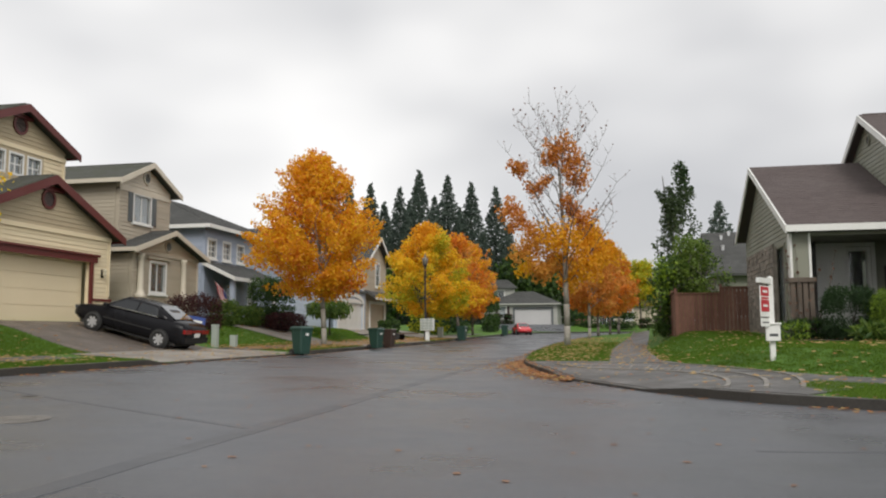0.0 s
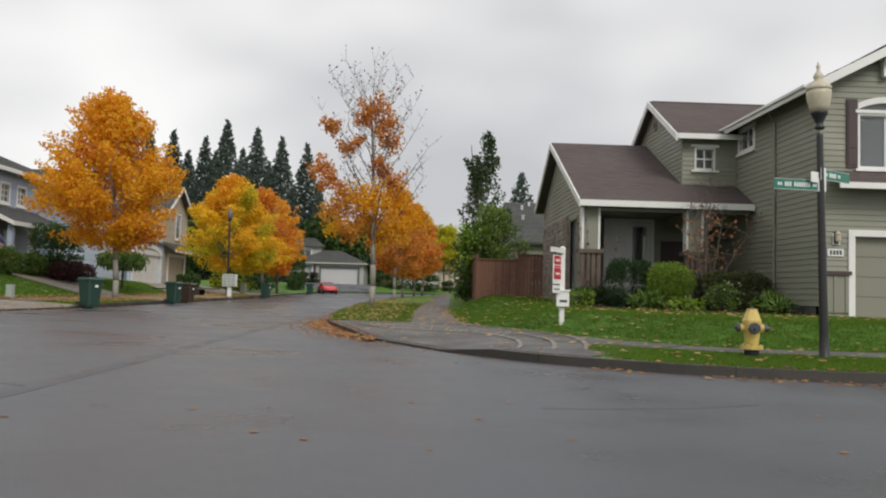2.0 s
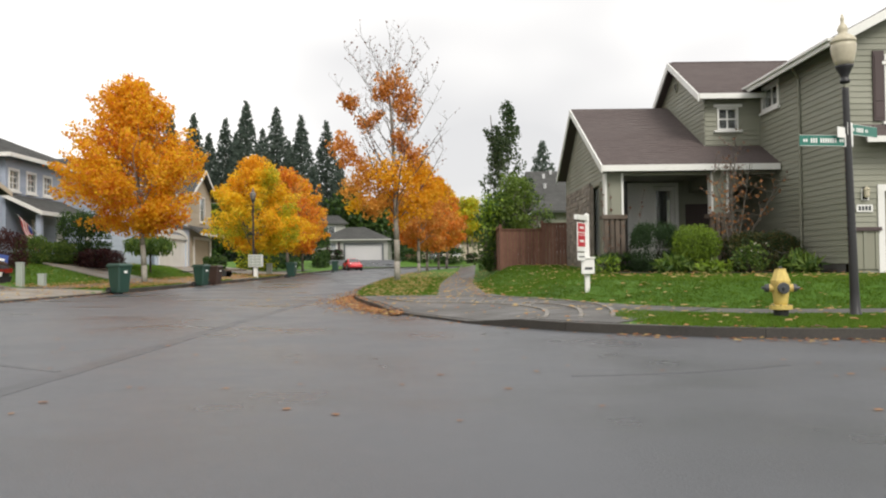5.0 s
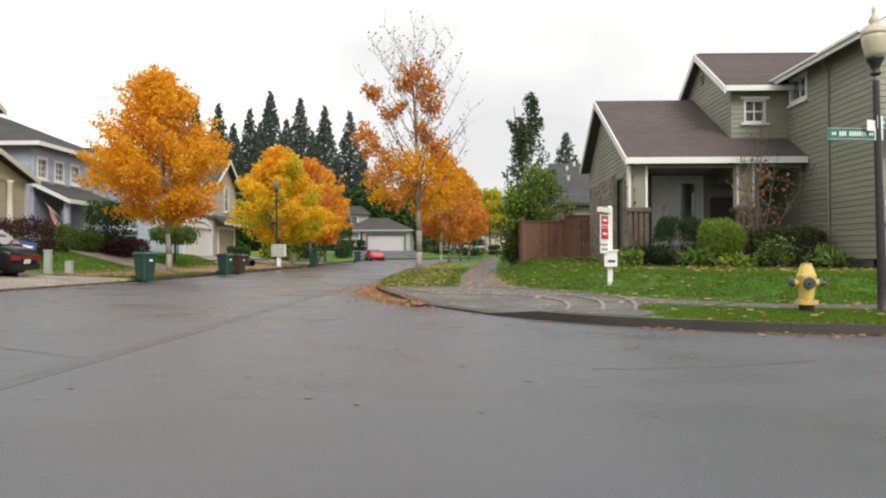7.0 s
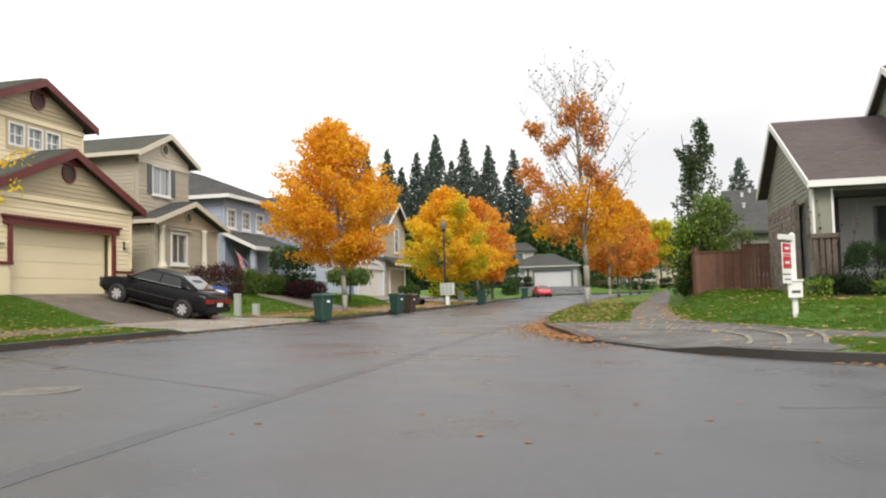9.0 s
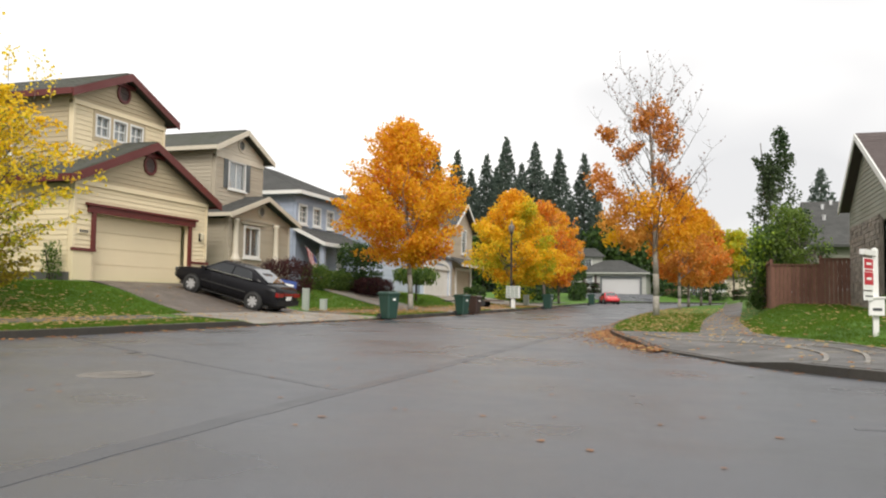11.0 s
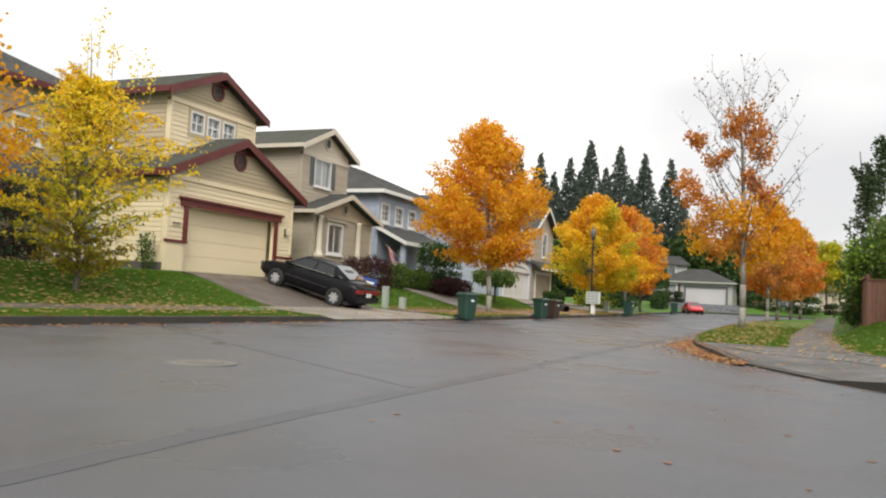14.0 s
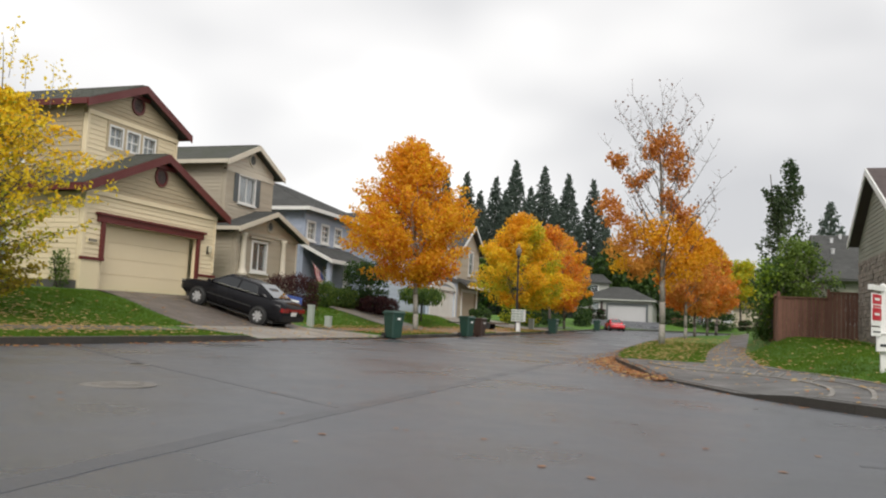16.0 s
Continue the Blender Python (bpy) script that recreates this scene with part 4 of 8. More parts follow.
for u in (0.36, 3.85):
    bm = bmesh.new()
    c = lb.at(u, 2.55, 0.17)
    lathe(bm, c, [(0.24, 0), (0.24, 0.1), (0.17, 0.2), (0.135, 0.35), (0.11, 1.7), (0.15, 1.78), (0.15, 1.86)], 16)
    col = part("column", bm, M_OFFWHITE, hb, "tapered ivory column on a pier", True)
    bm = solid(((c.x - 0.26, c.y - 0.26, 1.3), (c.x + 0.26, c.y + 0.26, 2.55)))
    part("pier", bm, M_TAUPE, col)
corner_boards(hb, lb, (5.36,), 1.4, 4.4, M_OFFWHITE)

# blue house with the porch
hc = thing("house", (-25, 43, 1.5), "two-storey blue house with white-trimmed windows and hip roof", "house")
uc = Plane((-21.2, 39.1, 0), Y, X)
cw = [(0.36, 5.12, 1.14, 6.02), (2.06, 5.12, 2.84, 6.02), (3.76, 5.12, 4.54, 6.02)]
wall(hc, uc, [(0, 1.2), (9.5, 1.2), (9.5, 6.72), (0, 6.72)], cw + [(2.6, 1.5, 3.6, 3.6)], M_BLUE, 0.18)
for w in cw:
    window(hc, uc, *w, M_WHITE, 0.12, 2, 3, curtain=True)
window(hc, uc, 2.6, 1.5, 3.6, 3.6, M_WHITE, 0.1, 1, 2)
wall(hc, Plane((-31, 39.1, 0), X, -Y), [(0, 1.2), (9.63, 1.2), (9.63, 6.72), (0, 6.72)], [(7.4, 5.1, 8.4, 6.1)], M_BLUE, 0.18)
window(hc, Plane((-31, 39.1, 0), X, -Y), 7.4, 5.1, 8.4, 6.1, M_BLUE, 0.1, 1, 1)
e = 6.78
roof_plane(hc, [uc.at(-0.5, e, 0.5), uc.at(10, e, 0.5), uc.at(6.2, 9.0, -4.8), uc.at(3.6, 9.0, -4.8)], M_ROOF_GREY)
roof_plane(hc, [uc.at(-0.5, e, -10.2), uc.at(-0.5, e, 0.5), uc.at(3.6, 9.0, -4.8), uc.at(3.6, 9.0, -4.9)], M_ROOF_GREY)
boards(hc, "fascia", [(uc.at(-0.53, e, 0.53), uc.at(10, e, 0.53)), (uc.at(-0.53, e, 0.5), uc.at(-0.53, e, -10))], M_WHITE, 0.06, 0.2)
roof_plane(hc, [uc.at(-0.3, 3.95, 1.9), uc.at(5.8, 3.95, 1.9), uc.at(5.8, 4.85, 0.02), uc.at(-0.3, 4.85, 0.02)], M_ROOF_GREY, name="porch_roof")
boards(hc, "fascia", [(uc.at(-0.3, 3.95, 1.93), uc.at(5.8, 3.95, 1.93)), (uc.at(-0.33, 3.95, 1.93), uc.at(-0.33, 4.85, 0.02))], M_WHITE, 0.06, 0.2)
for u in (0.1, 2.2, 5.4):
    bm = bmesh.new()
    uc.block(bm, u - 0.12, 1.2, u + 0.12, 3.78, 1.5, 1.74)
    part("porch_post", bm, M_WHITE if u > 1 else M_BLUE, hc)
bm = bmesh.new()
uc.block(bm, -0.2, 1.2, 5.7, 1.6, 0.03, 1.95)
part("porch_floor", bm, M_CONCRETE, hc)

# pale blue house with the arched white garage door
hd = thing("house", (-25, 55, 1.2), "pale blue two-storey house with an arched white garage door", "house")
ud = Plane((-20.4, 49.5, 0), Y, X)
wall(hd, ud, [(0, 1.0), (6.6, 1.0), (6.6, 6.6), (3.3, 8.15), (0, 6.6)], [(1.6, 4.7, 2.9, 6.0)], M_PALE, 0.18)
window(hd, ud, 1.6, 4.7, 2.9, 6.0, M_WHITE, 0.1, 2, 1, curtain=True)
wall(hd, Plane((-30, 49.5, 0), X, -Y), [(0, 1.0), (9.43, 1.0), (9.43, 6.6), (0, 6.6)], [], M_PALE, 0.18)
gable_roof(hd, ud, 0, 6.6, 9, 6.6, 8.2, M_ROOF_GREY, M_WHITE, 0.4, 0.35)
gd = Plane((-19.9, 56.2, 0), Y, X)
wall(hd, gd, [(0, 1.0), (7.2, 1.0), (7.2, 4.2), (0, 4.2)], [(0.5, 1.0, 6.5, 3.3)], M_PALE, 0.18)
garage_door(hd, gd, 0.5, 1.1, 6.5, 3.3, M_WHITE, 4, depth=-0.1)
bm = bmesh.new()
n = 18
for k in range(n):
    a, b = math.pi * k / n, math.pi * (k + 1) / n
    P = lambda t, rx, ry, d: gd.at(3.5 - math.cos(t) * rx, 3.3 + math.sin(t) * ry, d)
    hexa(bm, [P(a, 2.7, 0.5, 0.0), P(a, 3.2, 0.85, 0.0), P(b, 3.2, 0.85, 0.0), P(b, 2.7, 0.5, 0.0), P(a, 2.7, 0.5, 0.1), P(a, 3.2, 0.85, 0.1), P(b, 3.2, 0.85, 0.1), P(b, 2.7, 0.5, 0.1)])
part("arch_trim", bm, M_WHITE, hd, "white arched garage head")
band_board(hd, gd, 0.3, 6.7, 3.3, 3.62, M_WHITE, 0.05, "arch_infill")
for u in (0.3, 6.5):
    band_board(hd, gd, u, u + 0.2, 1.0, 3.3, M_WHITE, 0.08, "door_jamb")
roof_plane(hd, [gd.at(-0.3, 4.25, 0.15), gd.at(7.4, 4.25, 0.15), gd.at(7.4, 5.4, -2.6), gd.at(-0.3, 5.4, -2.6)], M_ROOF_GREY)

# beige house with the steep gable
he = thing("house", (-25, 67, 1.3), "beige and white house with a steep street gable and tan garage", "house")
ue = Plane((-20.0, 63.6, 0), Y, X)
ew = [(3.0, 5.0, 4.2, 6.9)]
wall(he, ue, [(0, 1.0), (6.2, 1.0), (6.2, 7.1), (3.1, 9.0), (0, 7.1)], ew + [(1.4, 1.0, 5.6, 3.4)], M_BEIGE, 0.18)
window(he, ue, *ew[0], M_WHITE, 0.14, 1, 2, curtain=True)
garage_door(he, ue, 1.4, 1.1, 5.6, 3.4, M_BEIGE, 4)
band_board(he, ue, 1.1, 5.9, 3.4, 3.65, M_WHITE, 0.08, "door_header")
band_board(he, ue, 1.1, 1.4, 1.0, 3.4, M_WHITE, 0.08, "door_jamb")
band_board(he, ue, 5.6, 5.9, 1.0, 3.4, M_WHITE, 0.08, "door_jamb")
wall(he, Plane((-30, 63.6, 0), X, -Y), [(0, 1.0), (9.83, 1.0), (9.83, 7.1), (0, 7.1)], [], M_PALE, 0.18)
gable_roof(he, ue, 0, 6.2, 9, 7.1, 9.05, M_ROOF_GREY, M_WHITE, 0.5, 0.5, 0.26)
roof_plane(he, [ue.at(-0.2, 3.9, 1.0), ue.at(6.6, 3.9, 1.0), ue.at(6.6, 4.5, 0.02), ue.at(-0.2, 4.5, 0.02)], M_ROOF_GREY, name="garage_canopy")
boards(he, "fascia", [(ue.at(-0.2, 3.9, 1.03), ue.at(6.6, 3.9, 1.03))], M_WHITE, 0.06, 0.2)

# low house with the garage at the far bend
hf = thing("house", (-10, 120, 1.9), "low pale grey house with a hip roof and pale garage door", "house")
uf = Plane((-17.6, 116.5, 0), X, -Y)
F0 = 1.9
wall(hf, uf, [(0, F0 - 0.5), (9.7, F0 - 0.5), (9.7, 5.0), (0, 5.0)], [(3.6, F0, 8.9, 4.25), (1.4, 3.0, 2.3, 4.6)], M_PEWTER, 0.2)
garage_door(hf, uf, 3.6, F0, 8.9, 4.25, M_PALE_DOOR, 4)
for a, b, c, d in ((3.35, F0, 3.6, 4.5), (8.9, F0, 9.15, 4.5), (3.6, 4.25, 8.9, 4.5)):
    band_board(hf, uf, a, c, b, d, M_SLATE, 0.08, "door_jamb")
window(hf, uf, 1.4, 3.0, 2.3, 4.6, M_WHITE, 0.14, 1, 2, curtain=True)
for u in (0.85, 2.5):
    band_board(hf, uf, u, u + 0.36, 2.95, 4.65, M_PLUM, 0.06, "shutter")
wall(hf, Plane((-7.9, 116.5, 0), Y, X), [(0, F0 - 0.5), (10, F0 - 0.5), (10, 5.0), (0, 5.0)], [], M_PEWTER, 0.2)
roof_plane(hf, [uf.at(-0.6, 5.05, 0.6), uf.at(10.3, 5.05, 0.6), uf.at(6.0, 7.0, -4.6), uf.at(3.4, 7.0, -4.6)], M_ROOF_GREY)
roof_plane(hf, [uf.at(10.3, 5.05, 0.6), uf.at(10.3, 5.05, -10), uf.at(6.0, 7.0, -4.7), uf.at(6.0, 7.0, -4.6)], M_ROOF_GREY)
roof_plane(hf, [uf.at(-0.6, 5.05, -10), uf.at(-0.6, 5.05, 0.6), uf.at(3.4, 7.0, -4.6), uf.at(3.4, 7.0, -4.7)], M_ROOF_GREY)
boards(hf, "fascia", [(uf.at(-0.6, 5.05, 0.63), uf.at(10.3, 5.05, 0.63))], M_PEWTER, 0.06, 0.2)
u2 = Plane((-19.5, 121, 0), X, -Y)
wall(hf, u2, [(0, 1.5), (5.0, 1.5), (5.0, 7.6), (0, 7.6)], [(1.5, 6.1, 3.4, 7.2)], M_PEWTER, 0.2)
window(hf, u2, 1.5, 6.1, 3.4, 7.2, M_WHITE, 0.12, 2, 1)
roof_plane(hf, [u2.at(-0.5, 7.6, 0.5), u2.at(5.5, 7.6, 0.5), u2.at(3.6, 9.0, -3), u2.at(1.5, 9.0, -3)], M_ROOF_GREY)

# far house beyond the sidewalk
hg = thing("house", (4, 118, 1.5), "distant low beige house with dark porch", "house")
ug = Plane((-3.0, 117, 0), X, -Y)
wall(hg, ug, [(0, 1.2), (12, 1.2), (12, 4.6), (0, 4.6)], [(1.0, 1.5, 3.0, 3.8), (4.4, 2.6, 5.6, 4.0)], M_BEIGE, 0.2)
window(hg, ug, 1.0, 1.5, 3.0, 3.8, M_WHITE, 0.12, 2, 1)
window(hg, ug, 4.4, 2.6, 5.6, 4.0, M_WHITE, 0.14, 2, 2, curtain=True)
roof_plane(hg, [ug.at(-0.5, 4.65, 0.6), ug.at(12.5, 4.65, 0.6), ug.at(9, 6.6, -4.5), ug.at(3, 6.6, -4.5)], M_ROOF_BROWN)

# dark-roofed house behind the fence
hh = thing("house", (10, 58, 1), "house with a dark hip roof behind the cedar fence", "house")
uh = Plane((6.6, 55, 0), X, -Y)
wall(hh, uh, [(0, 0.8), (9, 0.8), (9, 4.7), (0, 4.7)], [(1.2, 2.0, 2.4, 3.6)], M_SAGE, 0.2)
window(hh, uh, 1.2, 2.0, 2.4, 3.6, M_WHITE, 0.1, 2, 2)
wall(hh, Plane((6.6, 66, 0), -Y, -X), [(0, 0.8), (10.8, 0.8), (10.8, 4.7), (0, 4.7)], [], M_SAGE, 0.2)
roof_plane(hh, [uh.at(-0.6, 4.7, 0.6), uh.at(9.6, 4.7, 0.6), uh.at(9.6, 8.0, -5), uh.at(-0.3, 8.0, -5)], M_ROOF_GREY)
roof_plane(hh, [uh.at(-0.6, 4.7, -11), uh.at(-0.6, 4.7, 0.6), uh.at(-0.3, 8.0, -5), uh.at(-0.3, 8.0, -5.2)], M_ROOF_GREY)
for u, d in ((0.9, -4.0), (1.5, -4.6), (0.8, -2.5)):
    bm = bmesh.new()
    lathe(bm, uh.at(u, 5.0 + (-d) * 0.57, d), [(0.11, 0), (0.11, 0.35), (0.14, 0.36), (0.14, 0.42)], 10)
    part("roof_vent", bm, M_CHROME, hh)

# ---- sage green corner house ----
hr = thing("house", (12, 28, 0.8), "two-storey sage green house with white trim and brown roof", "house")
R0 = 0.72
fr = Plane((10.95, 21.7, 0), X, -Y)
W = 5.4
gdr = (0.98, R0, 0.98 + 4.1, 2.92)
awin = (1.12, 4.85, 2.62, 6.62)
wall(hr, fr, [(0, 0.5), (W, 0.5), (W, 4.0), (0, 4.0)], [gdr], M_SAGE, 0.16, True)
G = 3.6
wall(hr, fr, [(0, 4.0), (G, 4.0), (G, 7.09), (0, 7.09)], [awin], M_SAGE, 0.16, True)
wall(hr, fr, [(0, 7.09), (G, 7.09), (G / 2, 8.03)], [], M_SAGE, 0.16, True)
wall(hr, Plane(fr.at(G, 0, -18), -Y, X), [(0, 4.0), (17.8, 4.0), (17.8, 7.09), (0, 7.09)], [], M_SAGE, 0.2)
roof_plane(hr, [fr.at(W + 0.4, 4.0, 0.02), fr.at(W + 0.4, 4.0, -18), fr.at(G + 0.03, 4.8, -18), fr.at(G + 0.03, 4.8, 0.02)], M_ROOF_BROWN)
wall(hr, Plane(fr.at(W, 0, -18), -Y, X), [(0, 0.5), (17.8, 0.5), (17.8, 4.0), (0, 4.0)], [], M_SAGE, 0.2)
garage_door(hr, fr, gdr[0], R0, gdr[2], 2.92, M_SAGE_DOOR, 4, 0, -0.14)
for a, b, c, d in ((0.80, R0, 0.98, 3.10), (gdr[2], R0, gdr[2] + 0.18, 3.10), (0.98, 2.92, gdr[2], 3.10)):
    band_board(hr, fr, a, c, b, d, M_WHITE, 0.06, "door_casing")
roof_plane(hr, [fr.at(0.28, 4.30, 0.62), fr.at(W, 4.30, 0.62), fr.at(W, 4.72, 0.02), fr.at(0.28, 4.72, 0.02)], M_ROOF_BROWN, 0.1, "skirt_roof")
boards(hr, "fascia", [(fr.at(0.24, 4.32, 0.65), fr.at(W, 4.32, 0.65))], M_WHITE, 0.05, 0.16)
win = window(hr, fr, awin[0], awin[1], awin[2], 6.28, M_WHITE, 0.06, 2, 1, curtain=None, wide=0.02)
# arched light over the window
bm = bmesh.new()
n = 14
uc0, uw = (awin[0] + awin[2]) / 2, (awin[2] - awin[0]) / 2
top = lambda s: 6.44 + 0.20 * (1 - s * s)
for k in range(n):
    s0, s1 = -1 + 2 * k / n, -1 + 2 * (k + 1) / n
    hexa(bm, [fr.at(uc0 + s0 * uw * 1.08, top(s0) + 0.0, -0.1), fr.at(uc0 + s1 * uw * 1.08, top(s1), -0.1), fr.at(uc0 + s1 * uw * 1.08, top(s1), 0.06), fr.at(uc0 + s0 * uw * 1.08, top(s0), 0.06),
              fr.at(uc0 + s0 * uw * 1.08, top(s0) + 0.17, -0.1), fr.at(uc0 + s1 * uw * 1.08, top(s1) + 0.17, -0.1), fr.at(uc0 + s1 * uw * 1.08, top(s1) + 0.17, 0.06), fr.at(uc0 + s0 * uw * 1.08, top(s0) + 0.17, 0.06)])
part("arched_head", bm, M_WHITE, win, "white arched window head")
bm = bmesh.new()
prism(bm, [fr.at(uc0 - uw, 6.34, -0.05)] + [fr.at(uc0 + uw, 6.34, -0.05)] + [fr.at(uc0 + uw * s, top(s), -0.05) for s in np.linspace(1, -1, 9)], fr.n * 0.008)
part("pane", bm, M_GLASS, win)
for u in (0.74, 2.70):
    bm = bmesh.new()
    fr.block(bm, u, 4.82, u + 0.30, 6.72, 0.028, 0.07)
    for v0, v1 in ((4.90, 5.30), (5.36, 6.64)):
        fr.block(bm, u + 0.04, v0, u + 0.26, v1, 0.07, 0.085)
    part("shutter", bm, M_PLUM, hr, "dark plum shutter")
plate = band_board(hr, fr, 0.22, 0.66, 2.36, 2.56, M_WHITE, 0.05, "number_plate")
bars(plate, fr, 0.26, 2.40, 0.62, 2.52, M_GREY_PAINT, 4, d=0.05)
lampb = band_board(hr, fr, 0.36, 0.56, 2.68, 2.98, M_WHITE, 0.05, "lamp_block")
wall_lamp(lampb, fr, 0.46, 2.86, M_BLACK_METAL)
band_board(hr, fr, 0.02, 0.80, R0 + 0.1, 1.85, M_SAGE_DOOR, 0.05, "wainscot")
for u in (0.04, 0.38, 0.70):
    band_board(hr, fr, u, u + 0.08, R0 + 0.1, 1.85, M_SAGE, 0.075, "batten")
band_board(hr, fr, -0.03, 0.86, 1.85, 1.95, M_PLUM, 0.12, "wainscot_cap")
gable_roof(hr, fr, 0, G, 18, 7.09, 8.03, M_ROOF_BROWN, M_WHITE, 0.5, 0.42, 0.26)
bm = bmesh.new()
fr.block(bm, G / 2 - 0.09, 7.35, G / 2 + 0.09, 7.9, 0.03, 0.2)
fr.block(bm, G / 2 - 0.13, 7.72, G / 2 + 0.13, 7.88, 0.03, 0.36)
part("gable_bracket", bm, M_WHITE, hr)
# side wall towards the porch
sw = Plane((10.95, 40, 0), -Y, -X)
L = 40 - 21.7
wall(hr, sw, [(0, 0.98), (L, 0.98), (L, 7.09), (0, 7.09)], [(12.85, 6.2, 14.0, 6.85)], M_SAGE, 0.165, True)
window(hr, sw, 12.85, 6.2, 14.0, 6.85, M_WHITE, 0.12, 2, 1)
bm = bmesh.new()
sw.block(bm, 0, 0.3, L, 0.98, -0.1, 0.0)
part("foundation", bm, M_CONCRETE, hr, "low grey concrete foundation")
bm = bmesh.new()
tube(bm, (10.88, 24.35, 0.95), (10.88, 24.35, 6.6), 0.035, 0.035, 8)
tube(bm, (10.88, 24.35, 6.6), (10.5, 24.2, 7.05), 0.035, 0.035, 8)
part("downpipe", bm, M_SAGE_DOOR, hr)
corner_boards(hr, fr, (0.05,), 1.95, 7.25, M_SAGE_DOOR)
bm = bmesh.new()
beam(bm, (10.36, 21.3, 6.99), (10.36, 40, 6.99), 0.09, 0.07)
part("gutter", bm, M_WHITE, hr)
# upper cross gable
uw_ = Plane((9.05, 27.5, 0), X, -Y)
wall(hr, uw_, [(0, 3.6), (1.9, 3.6), (1.9, 6.86), (0, 6.86)], [(0.48, 5.62, 1.08, 6.30)], M_SAGE, 0.16, True)
window(hr, uw_, 0.48, 5.62, 1.08, 6.30, M_WHITE, 0.06, 2, 2, wide=0.06)
cg = Plane((9.05, 33.8, 0), -Y, -X)
wall(hr, cg, [(0, 3.6), (6.3, 3.6), (6.3, 6.82), (3.15, 8.53), (0, 6.82)], [], M_SAGE, 0.16, True)
round_vent(hr, cg, 3.15, 7.75, 0.2, M_SAGE_DOOR, M_GREY_PAINT)
gable_roof(hr, cg, 0, 6.3, 4, 6.82, 8.53, M_ROOF_BROWN, M_WHITE, 0.40, 0.30, 0.24)
# porch wing
pw = Plane((5.55, 36.6, 0), -Y, -X)
D0, D1 = 36.6 - 26.55, 0.9
wall(hr, pw, [(0.9, 0.7), (9.0, 0.7), (9.0, 4.25), (4.6, 6.95), (0.9, 4.7)], [(7.0, 1.2, 8.6, 3.8)], M_SAGE, 0.16, True)
window(hr, pw, 7.0, 1.2, 8.6, 3.8, M_SAGE_DOOR, 0.1, 1, 1)
ridge = (5.2, 32.0, 7.22)
roof_plane(hr, [(5.2, 25.85, 4.22), (11.0, 25.85, 4.22), (11.0, 32.0, 7.22), ridge], M_ROOF_BROWN, 0.16)
roof_plane(hr, [(11.0, 36.0, 4.9), (5.2, 36.0, 4.9), ridge, (11.0, 32.0, 7.22)], M_ROOF_BROWN, 0.16)
boards(hr, "rake_board", [((5.17, 25.82, 4.21), (5.17, 32.0, 7.21)), ((5.17, 36.0, 4.9), (5.17, 32.0, 7.21))], M_WHITE, 0.05, 0.24)
boards(hr, "fascia", [((5.15, 25.82, 4.22), (10.9, 25.82, 4.22))], M_WHITE, 0.06, 0.2)
bm = solid(((5.5, 26.2, 3.92), (10.9, 26.4, 4.02)))
part("porch_beam", bm, M_SAGE_DOOR, hr)
bm = solid(((5.4, 26.2, 0.6), (10.93, 29.3, 1.15)))
part("porch_floor", bm, M_CONCRETE, hr)
bm = solid(((5.6, 26.3, 4.02), (10.93, 29.4, 4.08)))
part("porch_ceiling", bm, M_SAGE_DOOR, hr)
back = Plane((5.6, 29.4, 0), X, -Y)
wall(hr, back, [(0, 1.1), (5.33, 1.1), (5.33, 4.1), (0, 4.1)], [(2.22, 1.9, 2.78, 3.72), (3.3, 1.15, 4.2, 3.2)], M_SAGE, 0.16, True)
window(hr, back, 2.22, 1.9, 2.78, 3.72, M_WHITE, 0.12, 1, 1)
bm = bmesh.new()
back.block(bm, 0.96, 1.15, 2.08, 3.86, 0.0, 0.05)
bay = part("door", bm, M_WHITE, hr, "white panelled porch door with transom")
for u0, v0, u1, v1 in ((1.04, 3.45, 2.0, 3.78), (1.04, 2.35, 1.48, 3.36), (1.56, 2.35, 2.0, 3.36), (1.04, 1.25, 1.48, 2.25), (1.56, 1.25, 2.0, 2.25)):
    bm = bmesh.new()
    back.block(bm, u0, v0, u1, v1, 0.05, 0.068)
    part("panel", bm, M_WHITE, bay)
for a, b, c, d in ((0.84, 1.15, 0.96, 3.98), (2.92, 1.15, 3.04, 3.98), (0.96, 3.86, 2.92, 3.98), (2.08, 1.15, 2.14, 3.86), (2.14, 1.15, 2.86, 1.78)):
    band_board(hr, back, a, c, b, d, M_WHITE, 0.075, "door_surround")
bm = bmesh.new()
back.block(bm, 3.3, 1.15, 4.2, 3.2, -0.1, -0.05)
d1 = part("front_door", bm, M_PLUM, hr, "dark plum front door in the shaded porch")
for v0, v1 in ((1.3, 2.0), (2.15, 3.05)):
    for u in (3.4, 3.8):
        bm = bmesh.new()
        back.block(bm, u, v0, u + 0.3, v1, -0.05, -0.035)
        part("panel", bm, M_PLUM, d1)
